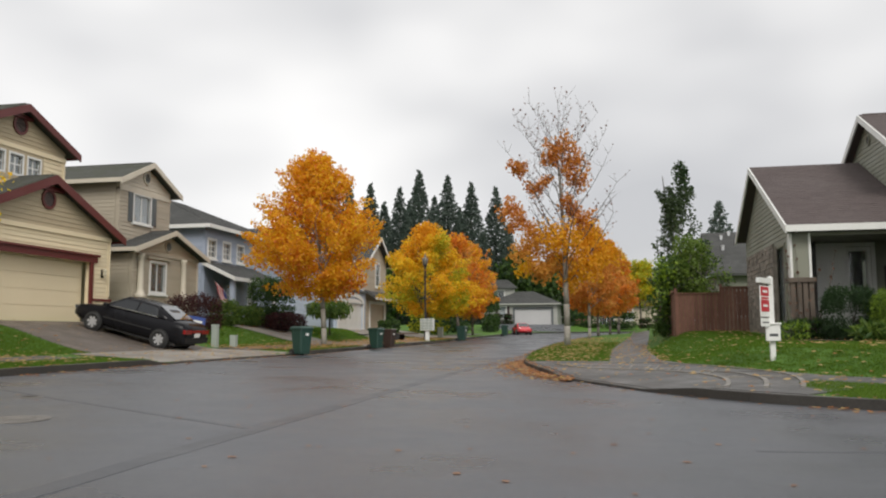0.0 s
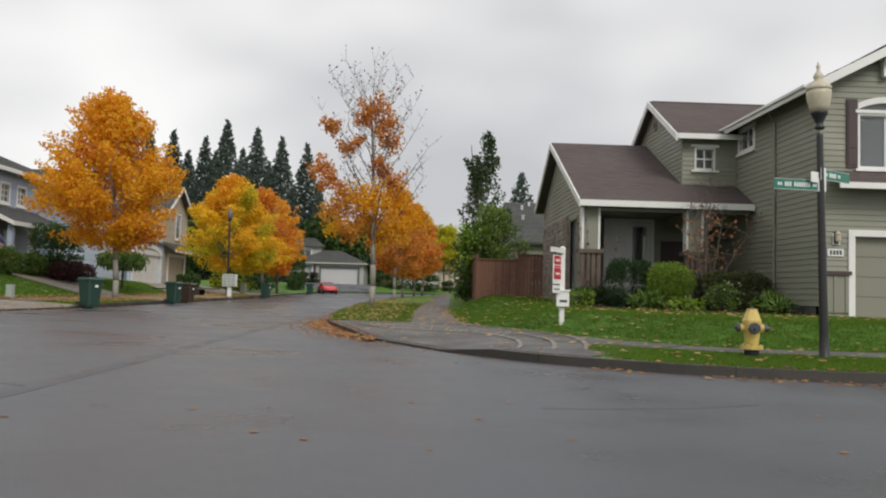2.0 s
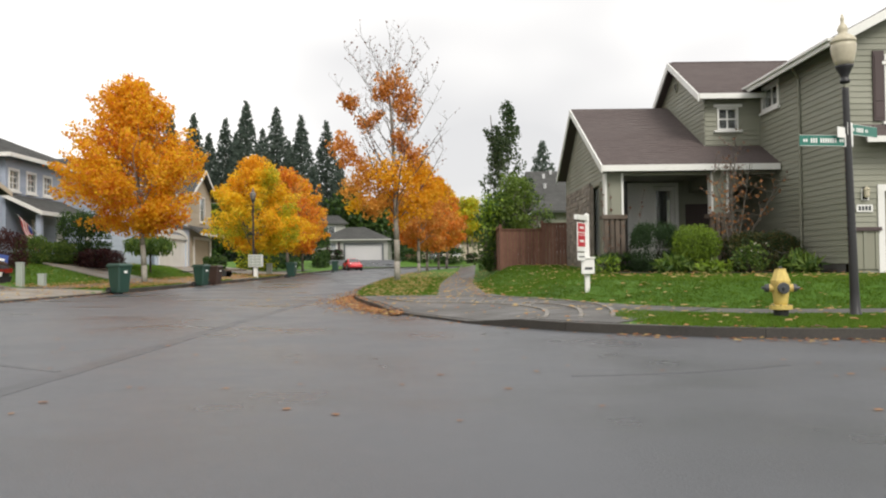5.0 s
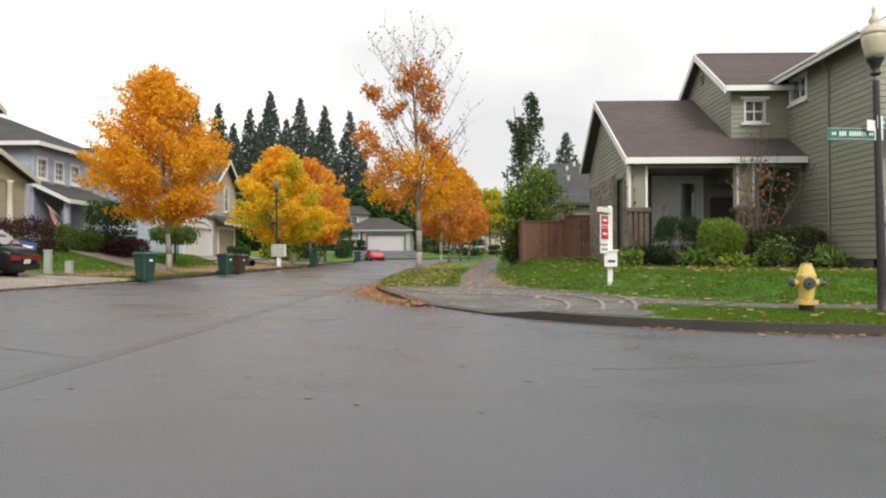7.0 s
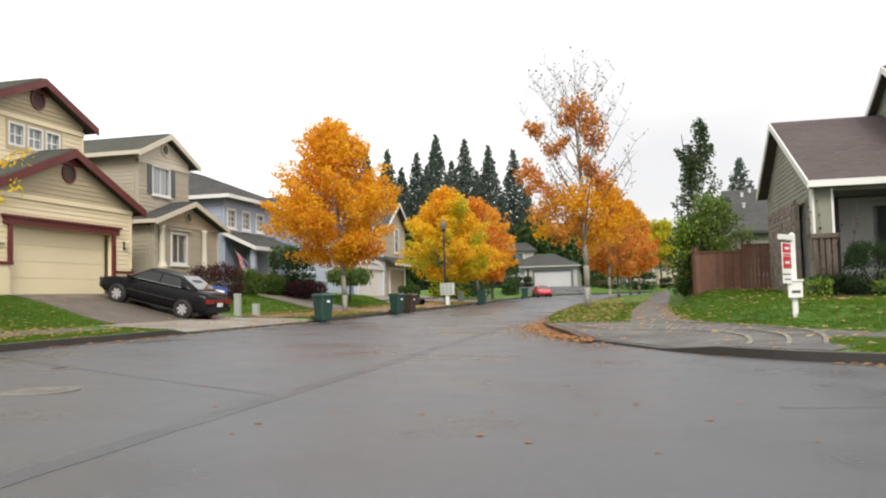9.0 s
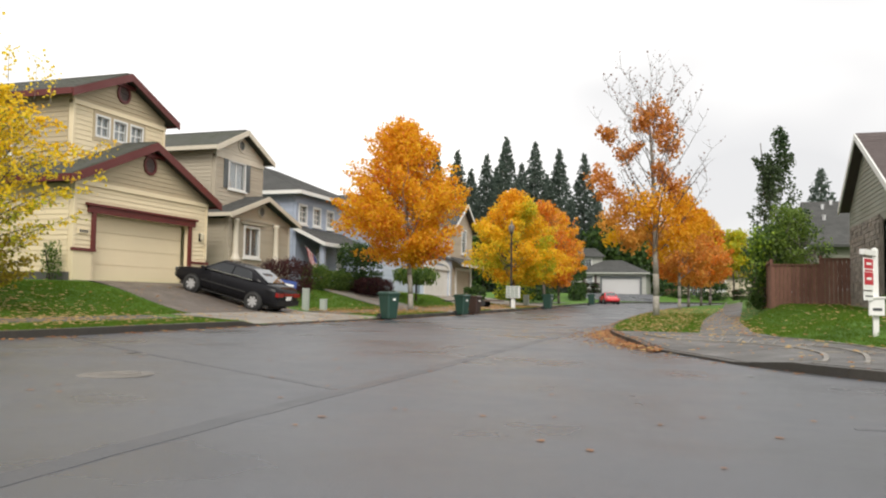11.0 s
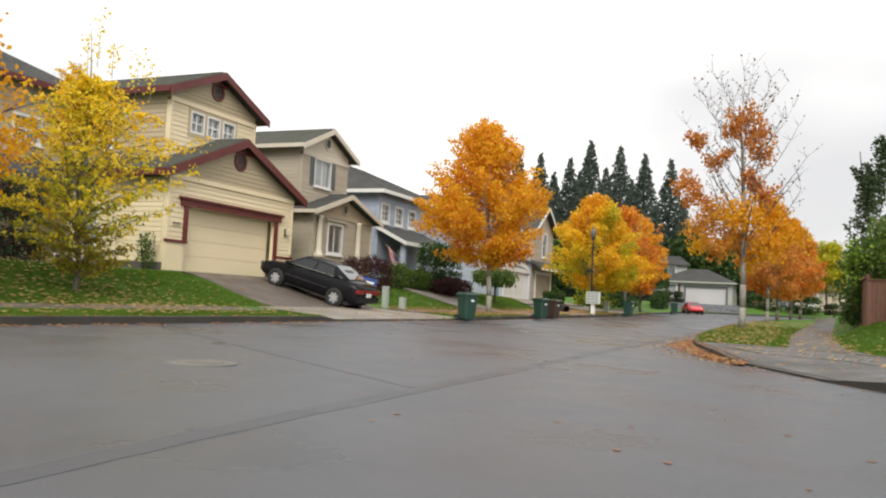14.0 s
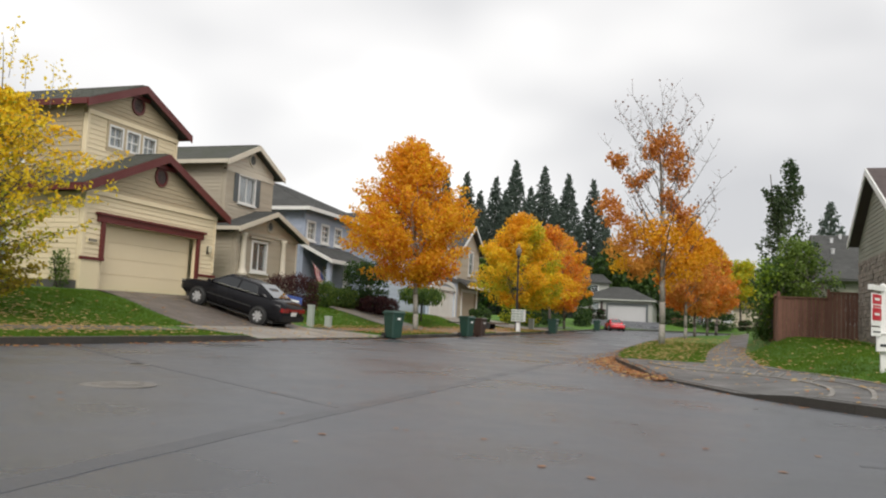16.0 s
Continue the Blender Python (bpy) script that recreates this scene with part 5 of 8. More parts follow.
for x0, x1 in ((5.32, 5.93), (8.78, 9.36)):
    bm = solid(((x0 + 0.06, 26.22, 2.62), (x1 - 0.06, 26.5, 4.0)))
    col = part("porch_pier", bm, M_SAGE, hr, "boxed sage porch pier with white corner boards")
    for cx in (x0, x1 - 0.07):
        bm = solid(((cx, 26.19, 2.62), (cx + 0.07, 26.53, 4.0)))
        part("corner_board", bm, M_WHITE, col)
    bm = solid(((x0 - 0.1, 26.1, 2.5), (x1 + 0.1, 26.62, 2.64)), bevel=0.01)
    part("cap", bm, M_TIMBER, col)
    for k in range(4):
        w = (x1 - x0 + 0.1) / 4
        bm = solid(((x0 - 0.05 + k * w + 0.02, 26.16, 0.8), (x0 - 0.05 + (k + 1) * w - 0.02, 26.34, 2.5)), bevel=0.008)
        part("timber", bm, M_TIMBER, col)
# stacked stone on the porch's side wall
rng = random.Random(4)
stone = part("stone_veneer", solid(((5.44, 29.2, 0.8), (5.515, 34.9, 3.9))), M_STONE, hr, "patchy stacked stone veneer")
v = 0.85
while v < 3.9:
    h = rng.uniform(0.12, 0.2)
    y = 29.25
    while y < 34.8:
        w = rng.uniform(0.25, 0.55)
        bm = solid(((5.41 - rng.uniform(0, 0.03), y, v), (5.44, min(34.88, y + w - 0.015), v + h - 0.015)))
        part("stone", bm, M_STONE, stone)
        y += w
    v += h

# ---- trees and shrubs ----
def leaves(name, centres, size, mat, parent, seed, long=1.0, up=0.0, label="", spread=0.35):
    """Many small folded leaves, each of two triangles, at the given points."""
    g = np.random.default_rng(seed)
    c = np.asarray(centres, float)
    n = len(c)
    d = g.normal(size=(n, 3))
    d[:, 2] += up
    d /= np.linalg.norm(d, axis=1)[:, None]
    s = np.cross(d, g.normal(size=(n, 3)))
    s /= np.linalg.norm(s, axis=1)[:, None]
    k = np.cross(d, s)
    z = size * (1 + spread * g.uniform(-1, 1, n))[:, None]
    a, b = c - d * z * 0.5 * long, c + d * z * 0.5 * long
    l, r = c + s * z * 0.38 + k * z * 0.14, c - s * z * 0.38 + k * z * 0.14
    v = np.stack([a, l, b, r], 1).reshape(-1, 3)
    i = np.arange(n)[:, None] * 4
    f = np.concatenate([i + [0, 1, 2], i + [0, 2, 3]], 1).reshape(-1, 3)
    return raw(name, v, f, mat, parent, label)


def limb(bm, rng, p, d, length, r, segs=4, rise=0.12, wob=0.12, pts=None, n=6):
    """A tapered, slightly crooked branch; returns its points."""
    out = [Vector(p)]
    d = Vector(d).normalized()
    for i in range(segs):
        d = (d + Vector((rng.uniform(-wob, wob), rng.uniform(-wob, wob), rise + rng.uniform(-wob, wob)))).normalized()
        q = out[-1] + d * length / segs
        tube(bm, out[-1], q, r * (1 - i / segs * 0.75), r * (1 - (i + 1) / segs * 0.75), n)
        out.append(q)
    return out


def street_tree(x, y, z0, top, bottom, rmax, mats, label, seed, count=9000, size=0.16, trunk_r=0.13, bark=M_BARK, clumps=130, sigma=0.34, low=0.28,
                name="maple_tree", category="tree", stems=1, pointy=0.55, group="street trees", egg=False, gap=-0.22, spray=0.0, shift=(0, 0), grade=0.0):
    """Trunk, limbs and a crown of many leaves in uneven clumps inside an ovoid with gaps."""
    rng = random.Random(seed)
    g = np.random.default_rng(seed)
    t = thing(name, (x, y, z0), label, category, group)
    span_ = top - bottom

    def env(h):
        h = min(1, max(0, h))
        if egg:
            return rmax * (0.55 + 0.45 * min(1, h / 0.22)**0.8) * (1 - max(0, (h - 0.26) / 0.74)**1.65)**0.84
        return rmax * min(1, (h / 0.22 + 0.25))**0.6 * (1 - h)**pointy * 1.18

    bm = bmesh.new()
    leaders = []
    for k in range(stems):
        a = k * math.tau / max(1, stems) + 0.5
        lean = Vector((math.cos(a) * 0.22, math.sin(a) * 0.22, 1)) if stems > 1 else Vector((rng.uniform(-.02, .02), rng.uniform(-.02, .02), 1))
        leaders.append(limb(bm, rng, (x, y, z0 - 0.1), lean, (top - z0) * (0.93 if k == 0 else 0.8), trunk_r / math.sqrt(stems), 9, 0.1, 0.05, n=9))
    wood = part("trunk", bm, bark, t, "", True)
    bm = bmesh.new()
    tips = []
    for k in range(26):
        line = leaders[k % stems]
        h = 0.02 + 0.82 * (k + rng.random()) / 26
        z = bottom + h * span_ * 0.9 - 0.3
        i = min(len(line) - 2, max(0, int((z - z0) / (line[-1].z - z0) * (len(line) - 1))))
        p = line[i].lerp(line[i + 1], rng.random())
        a = k * 2.399 + rng.uniform(-.3, .3)
        ln = env(h + 0.1) * rng.uniform(0.8, 1.05) * (0.8 if egg else 1)
        pts = limb(bm, rng, p, (math.cos(a), math.sin(a), 0.55 + 0.5 * h), ln * 1.12, trunk_r * 0.34 * (1.05 - h), 4, 0.16, 0.12, n=5)
        tips += pts[2:]
        for q in pts[1:]:
            for _ in range(2):
                tips += limb(bm, rng, q, (rng.uniform(-1, 1), rng.uniform(-1, 1), rng.uniform(0, 1)), ln * 0.36, 0.016, 2, 0.15, 0.2, n=3)[1:]
    part("branchwork", bm, bark, t)["kind"] = "stuff"
    centres, weights = [], []
    while len(centres) < clumps:
        h = 0.95 * rng.random()**1.05
        a = rng.random() * math.tau
        lobe = 0.92 + (0.46 if egg else 0.24) * noise.noise(Vector((math.cos(a) * 1.5, math.sin(a) * 1.5, h * 3.4 + seed * 1.7)))
        rr = lobe * max(0.05, env(h) - sigma * 0.9) * (0.35 + 0.65 * math.sqrt(rng.random()))
        p = Vector((x + shift[0] + rr * math.cos(a), y + shift[1] + rr * math.sin(a), bottom + h * span_))
        if noise.noise(p * 0.75 + Vector((seed, 0, 0))) < gap:
            continue
        centres.append(p)
    if not egg:
        centres += [q for q in tips if rng.random() < 0.12]
    m = len(centres)
    pick = g.integers(0, m, count)
    along = g.uniform(-1, 1, count) if spray else np.zeros(count)
    taper = 1 - 0.6 * np.maximum(0, along)
    pts = np.array([tuple(c) for c in centres])[pick] + np.clip(g.normal(size=(count, 3)), -1.5, 1.5) * sigma * np.array((1, 1, 0.8)) * taper[:, None]
    if spray:
        axis = np.array([tuple(Vector((c.x - x, c.y - y, 0.35 + 0.25 * (c.z - bottom))).normalized()) for c in centres])
        pts += axis[pick] * (along * spray)[:, None]
    low_cut = bottom - 0.5
    pts = pts[pts[:, 2] > low_cut]
    shade = np.array([0.5 + 0.9 * noise.noise(c * 0.45 + Vector((0, seed * 3.1, 0))) + grade * ((c.z - bottom) / span_ - 0.45) for c in centres])
    which = np.clip(shade[pick[:len(pts)]] + g.normal(size=len(pts)) * 0.12, 0, 0.999)
    for k, mt in enumerate(mats):
        sel = pts[(which >= k / len(mats)) & (which < (k + 1) / len(mats))]
        if len(sel):
            leaves("crown", sel, size, mt, t, seed * 10 + k)["kind"] = "stuff"
    return t


def clump_tree(x, y, z0, clusters, mats, t, seed, size):
    g = np.random.default_rng(seed)
    for k, (dx, dy, z, r, n, mk) in enumerate(clusters):
        n = int(n * 1.5)
        v = g.normal(size=(n, 3))
        v *= (g.random(n)**0.6 / np.linalg.norm(v, axis=1))[:, None] * r
        v[:, 2] *= 0.85
        v += np.sin(v[:, [1, 2, 0]] * 6 + k) * r * 0.26
        leaves("foliage", v + (x + dx, y + dy, z), size, mats[mk], t, seed + k)["kind"] = "stuff"


# broad orange maple on the verge
street_tree(-13.3, 36.0, left_z(-13.3, 36), 9.3, 2.95, 3.25, [L_RUST, L_ORANGE, L_ORANGE, L_YELLOW], "broad maple in bright orange autumn leaf on the verge", 3,
            count=40000, size=0.14, trunk_r=0.135, clumps=330, sigma=0.25, egg=True, gap=-0.10, spray=0.85, shift=(-0.5, 0.1), bark=M_PALE_BARK)
street_tree(-13.5, 58.0, left_z(-13.5, 58), 8.6, 2.5, 3.85, [L_LIME, L_GOLD, L_YELLOW, L_ORANGE], "rounded maple turning from green to golden yellow", 5,
            count=24000, size=0.175, trunk_r=0.13, clumps=210, sigma=0.29, egg=True, gap=-0.10, spray=0.85, grade=0.45)
street_tree(-13.0, 75.0, left_z(-13, 75), 9.2, 2.6, 3.2, [L_RUST, L_ORANGE, L_AMBER, L_ORANGE], "orange autumn maple farther along the verge", 7,
            count=8000, size=0.23, trunk_r=0.13, clumps=130, sigma=0.28, egg=True, gap=-0.2, spray=0.5)
street_tree(-13.0, 68.0, left_z(-13, 68), 9.4, 3.4, 2.9, [L_ORANGE, L_RUST, L_AMBER], "orange autumn maple behind the golden one", 8,
            count=5000, size=0.25, trunk_r=0.14, clumps=80, sigma=0.42)

# tall half-bare maple on the corner verge
TX, TY = -2.35, 42.0
tz = right_z(TX, TY)
tall = thing("maple_tree", (TX, TY, tz), "tall half-bare maple with pale trunk and rusty leaf clusters", "tree", "street trees")
rng = random.Random(11)
bm = bmesh.new()
lead = limb(bm, rng, (TX, TY, tz - 0.1), (0, 0, 1), 11.2, 0.17, 10, 0.1, 0.035, n=10)
part("trunk", bm, M_PALE_BARK, tall, "pale mottled straight trunk", True)
bm = bmesh.new()
twig_tips = []
for k in range(34):
    h = 0.28 + 0.70 * k / 34
    i = min(9, int(h * 10))
    p = lead[i].lerp(lead[i + 1], h * 10 - i)
    a = k * 2.399
    ln = (5.7 - 2.7 * h) * rng.uniform(0.75, 1.08)
    pts = limb(bm, rng, p, (math.cos(a) * 0.75, math.sin(a) * 0.75, 0.85), ln, 0.042 * (1.2 - h), 6, 0.05, 0.1, n=5)
    for q in pts[2:]:
        for _ in range(3):
            tw = limb(bm, rng, q, (rng.uniform(-1, 1), rng.uniform(-1, 1), rng.uniform(0.2, 1.2)), rng.uniform(0.4, 0.95), 0.011, 3, 0.12, 0.2, n=3)
            twig_tips.append(tw[-1])
            if rng.random() < 0.5:
                twig_tips.append(tw[2])
part("branchwork", bm, M_BARK, tall)["kind"] = "stuff"
clump_tree(TX, TY, tz, [(-.1, 0, 10.7, .85, 320, 0), (.45, .2, 9.8, .8, 300, 0), (-.8, -.2, 10.0, .55, 160, 0), (.6, .1, 8.9, .7, 240, 0), (-2.4, 0, 9.65, .6, 200, 0),
                           (-1.5, .3, 8.6, .6, 200, 0), (-.9, -.4, 8.9, .4, 90, 0), (-2.95, .2, 7.5, .75, 260, 0), (-2.4, -.3, 6.7, .75, 260, 0), (.2, -.2, 7.6, .6, 200, 0), (.8, .3, 6.9, .8, 300, 0),
                           (-1.3, .6, 6.0, 1.1, 520, 2), (-.1, -.8, 5.7, 1.15, 560, 1), (1.2, .3, 5.7, 1.1, 520, 1), (-2.1, -.2, 5.2, .9, 340, 2), (-.4, .9, 4.7, 1.1, 520, 2),
                           (1.2, -.5, 4.4, 1.0, 420, 1), (-1.2, -.5, 4.2, .8, 300, 2), (.3, .4, 3.7, .8, 260, 1), (-2.2, .8, 4.4, .6, 160, 3), (2.1, .6, 5.0, .8, 260, 1)],
           [L_COPPER, L_ORANGE, L_AMBER, L_YELLOW], tall, 40, 0.17)
leaves("sparse_leaves", [tuple(q) for q in twig_tips if rng.random() < (0.9 if q.z < 8 else 0.75)], 0.13, L_DRY, tall, 77)["kind"] = "stuff"
street_tree(-1.75, 60.0, right_z(-1.75, 60), 9.1, 2.7, 2.5, [L_RUST, L_COPPER, L_AMBER, L_COPPER], "amber autumn maple in the row beside the sidewalk", 13, count=7500, size=0.20, trunk_r=0.13, clumps=120, sigma=0.26, bark=M_PALE_BARK, egg=True, gap=-0.14, spray=0.45)
street_tree(-1.35, 72.0, right_z(-1.35, 72), 9.6, 2.7, 2.9, [L_RUST, L_COPPER, L_RUST], "rusty autumn maple in the row beside the sidewalk", 14, count=6500, size=0.23, trunk_r=0.13, clumps=110, sigma=0.28, egg=True, gap=-0.14, spray=0.45)
street_tree(-0.4, 82.0, right_z(-0.4, 82), 9.9, 2.8, 3.2, [L_RUST, L_AMBER, L_COPPER], "rusty autumn maple near the end of the row", 15, count=5500, size=0.26, trunk_r=0.13, clumps=100, sigma=0.3, egg=True, gap=-0.14, spray=0.45)
street_tree(0.5, 96.0, right_z(0.5, 96), 10.4, 3.6, 2.9, [L_RUST, L_AMBER, L_GOLD], "amber autumn maple at the far end of the row", 17, count=4500, size=0.30, trunk_r=0.17, clumps=90, sigma=0.34, egg=True, gap=-0.14, spray=0.45)
street_tree(3.2, 100.0, right_z(3.2, 100), 9.4, 4.3, 3.0, [L_LIME, L_LIME, L_GOLD], "pale golden tree in the distance", 16, count=4500, size=0.32, trunk_r=0.14, clumps=80, sigma=0.5)

# loose yellow tree of fanning stems on the lawn by the cream garage
BX, BY = -15.95, 14.25
bz = left_z(BX, BY)
yt = thing("birch_tree", (BX, BY, bz), "loose golden-yellow young tree with feathery side branches on the lawn", "tree")
rng = random.Random(17)
stems, twigs, spots = bmesh.new(), bmesh.new(), []
girth = lambda h: np.interp(h, [0.3, 0.9, 1.7, 2.6, 3.4, 4.4, 5.3, 6.3], [0.4, 1.2, 2.1, 2.6, 2.2, 1.45, 0.8, 0.25])
lead = [Vector((BX + 0.10 * math.sin(q * 0.7), BY + 0.06 * math.sin(q * 0.9 + 1), bz - 0.1 + 6.6 * q / 16)) for q in range(17)]
for q in range(16):
    tube(stems, lead[q], lead[q + 1], 0.062 * (1 - q / 17), 0.062 * (1 - (q + 1) / 17), 6)
for k in range(92):
    h = 0.35 + 5.6 * ((k + rng.random()) / 92)**1.05
    p = lead[min(15, int((h + 0.1) / 6.6 * 16))].copy()
    p.z = bz + h * 0.86
    a = k * 2.399 + rng.uniform(-.3, .3)
    ln = girth(h + 0.25) * rng.uniform(0.72, 1.12)
    line = limb(twigs, rng, p, (math.cos(a), math.sin(a), 0.55 + 0.10 * h), ln * 1.1, 0.020, 7, -0.05, 0.09, n=4)
    for q in range(1, 8):
        for _ in range(4):
            b = a + rng.gauss(0, 0.9)
            tw = limb(twigs, rng, line[q], (math.cos(b), math.sin(b), rng.uniform(-0.25, 0.5)), rng.uniform(0.22, 0.6) * (0.6 + 0.16 * ln), 0.006, 3, -0.04, 0.16, n=3)
            for m in range(5):
                f = rng.uniform(0.1, 2.99)
                e = tw[int(f)].lerp(tw[int(f) + 1], f - int(f))
                spots.append(e + Vector((rng.gauss(0, .045), rng.gauss(0, .045), rng.gauss(0, .04))))
part("stem", stems, M_BARK, yt)
part("branchwork", twigs, M_BARK, yt)["kind"] = "stuff"
tone = [(p.z - bz) / 6.0 + 0.55 * noise.noise(p * 0.8) + 0.10 * math.hypot(p.x - BX, p.y - BY) + rng.gauss(0, 0.12) for p in spots]
for lo, hi, mt in ((-9, 0.26, L_OLIVE), (0.26, 0.46, L_LIME), (0.46, 0.86, L_BIRCH), (0.86, 9, L_YELLOW)):
    leaves("crown", [tuple(p) for p, q in zip(spots, tone) if lo <= q < hi and p.z > bz + 0.35], 0.088, mt, yt, int(lo * 10) + 200, long=1.25)["kind"] = "stuff"
bm = bmesh.new()
sprig = []
for dx, dy, h, ln in ((0.1, 0.1, 5.9, 1.35), (-0.3, 0.2, 5.6, 1.2), (0.8, 0.7, 5.3, 1.1), (1.1, 0.9, 5.2, 0.9), (0.3, 0.4, 5.7, 0.9)):
    sprig += limb(bm, rng, (BX + dx, BY + dy, bz + h - 0.4), (rng.uniform(-.12, .12), rng.uniform(-.12, .12), 1), ln, 0.010, 9, 0.2, 0.08, n=3)[2:]
part("top_growth", bm, M_BARK, yt)["kind"] = "stuff"
gg = np.random.default_rng(2)
pts = np.array([tuple(q) for q in sprig for _ in range(5)])
pts = pts + gg.normal(size=pts.shape) * 0.09
leaves("sparse_leaves", pts, 0.09, L_BIRCH, yt, 6)["kind"] = "stuff"
street_tree(-15.7, 9.3, left_z(-15.7, 9.3), 7.9, 2.2, 2.7, [L_RUST, L_ORANGE, L_ORANGE], "orange autumn maple beside the golden tree", 23, count=15000, size=0.115, clumps=150, sigma=0.3)


def conifer(x, y, z0, height, r, seed, label, mat=L_HAZED_NEEDLE, rows=70, name="fir_tree", per=230, size=0.42):
    """A straight trunk and whorls of drooping boughs that shorten to a pointed tip."""
    t = thing(name, (x, y, z0), label, "tree", "dark conifers")
    bm = bmesh.new()
    tube(bm, (x, y, z0 - 0.3), (x, y, z0 + height * 0.97), 0.3, 0.03, 8)
    part("trunk", bm, M_DARK_BARK, t)
    g = np.random.default_rng(seed)
    pts = []
    for k in range(rows):
        h = 0.08 + 0.92 * k / rows
        reach = r * (1 - h)**0.92 + 0.12
        n = max(12, int(per * (1 - h) + 14))
        arms = 13
        arm = g.integers(0, arms, n)
        a = arm * math.tau / arms + k * 0.9 + g.normal(size=n) * 0.20
        q = g.random(n)**0.45
        scale = 0.74 + 0.34 * np.random.default_rng(seed * 50 + k).random(arms)
        rr = q * reach * scale[arm]
        pts.append(np.stack([x + rr * np.cos(a), y + rr * np.sin(a), z0 + height * h - rr * 0.30 + 0.25 * q**3 + g.normal(size=n) * 0.13], 1))
    leaves("needles", np.concatenate(pts), size, mat, t, seed, long=1.5, up=-0.5)["kind"] = "stuff"
    return t


fir = [conifer(0, 0, 0, 27, 7.6, 51, "tall dark narrow fir behind the rooftops"), conifer(0, 0, 0, 26, 7.0, 52, "tall dark slender fir behind the rooftops")]
for k, (az, el, d) in enumerate([(18.6, 10.4, 128), (17.1, 10.5, 131), (15.0, 10.2, 135), (13.6, 11.45, 128), (11.55, 11.1, 134), (9.85, 10.55, 129), (8.1, 10.2, 133),
                                 (16.1, 9.2, 142), (12.5, 9.6, 146), (19.6, 9.6, 136), (14.3, 9.3, 144), (21.2, 9.8, 132), (7.2, 7.6, 150), (10.7, 8.8, 150)]):
    b = fir[k % 2]
    zt = 1.05 + d * math.tan(radians(el)) - (27 if k % 2 == 0 else 26)
    m = pose(-d * math.sin(radians(az)), d * math.cos(radians(az)), zt, 0, 0, k * 47)
    if k < 2:
        b.matrix_basis = m
    else:
        copy_thing(b, m)
conifer(10.6, 84, 0.8, 13.2, 5.4, 61, "small dark fir behind the corner house", rows=34, per=150, size=0.34)
conifer(14.5, 92, 0.8, 12.0, 3.4, 62, "small dark fir behind the corner house", rows=26, per=120, size=0.36)

# slender green trees and shrubs behind the fence
street_tree(3.75, 46.0, right_z(3.75, 46), 10.5, 1.5, 1.9, [L_HORN, L_HORN, L_DEEP], "slender upright green hornbeam behind the fence", 31, count=6800, size=0.16, trunk_r=0.09, clumps=200, sigma=0.16, name="hornbeam_tree", stems=1, pointy=0.62, group="", gap=-0.1, spray=0.4)
street_tree(3.6, 39.5, right_z(3.6, 39.5), 5.5, 1.4, 2.0, [L_HORN, L_SOFT, L_SOFT], "bright green leafy small tree over the fence", 32, count=8000, size=0.14, trunk_r=0.07, clumps=80, sigma=0.25, name="small_tree", pointy=0.5, group="")
street_tree(2.5, 38.5, right_z(2.5, 38.5), 4.6, 0.8, 0.9, [L_GREEN, L_BRIGHT], "leafy green climber at the fence end", 33, count=2600, size=0.15, trunk_r=0.05, clumps=60, sigma=0.22, name="small_tree", pointy=0.3, group="")
for k, (x, y, top, r) in enumerate([(-34, 118, 11, 5), (-24, 128, 12, 6), (-9, 135, 13, 6), (0, 140, 12, 6), (9, 128, 10, 5), (20, 126, 12, 6), (-4, 128, 8, 4), (30, 110, 10, 5), (-44, 100, 10, 5), (-15, 127, 13.5, 4.5), (-11.5, 126, 11, 4)]):
    street_tree(x, y, 1.2, top, 2.0, r, [L_DEEP, L_GREEN, L_GREEN], "distant dark green broadleaf tree", 70 + k, count=3600, size=0.6, trunk_r=0.2, clumps=70, sigma=0.8, name="broadleaf_tree", pointy=0.4, group="distant trees")


def shrub(x, y, z0, rx, ry, h, mats, label, seed, count=1500, size=0.10, boxy=0.5, name="shrub", group="shrubs", long=1.0, up=0.0, skin=0.22):
    """A shrub: short stems and leaves that fill a rounded body with an uneven skin."""
    t = thing(name, (x, y, z0), label, "shrub", group)
    rng = random.Random(seed)
    bm = bmesh.new()
    for k in range(6):
        limb(bm, rng, (x + rng.uniform(-.1, .1), y + rng.uniform(-.1, .1), z0 - 0.05), (rng.uniform(-rx, rx), rng.uniform(-ry, ry), h), h * 0.8, 0.02, 3, n=4)
    part("stem", bm, M_DARK_BARK, t)
    g = np.random.default_rng(seed)
    v = g.normal(size=(count, 3))
    v /= np.linalg.norm(v, axis=1)[:, None]
    v = np.sign(v) * np.abs(v)**boxy
    v /= np.maximum(1, np.abs(v).max(1))[:, None]
    q = g.random(count)**skin
    bump = 1 + 0.10 * np.sin(v[:, 0] * 7 + seed) * np.cos(v[:, 1] * 6 + seed * 2) + 0.05 * g.normal(size=count)
    p = v * (q * bump)[:, None] * (rx, ry, h * 0.55) + (x, y, z0 + h * 0.5)
    p = p[p[:, 2] > z0]
    half = g.random(len(p)) < 0.5
    for k, mt in enumerate(mats):
        sel = p[half == bool(k)] if len(mats) > 1 else p
        leaves("foliage", sel, size, mt, t, seed + k, long=long, up=up)["kind"] = "stuff"
    return t


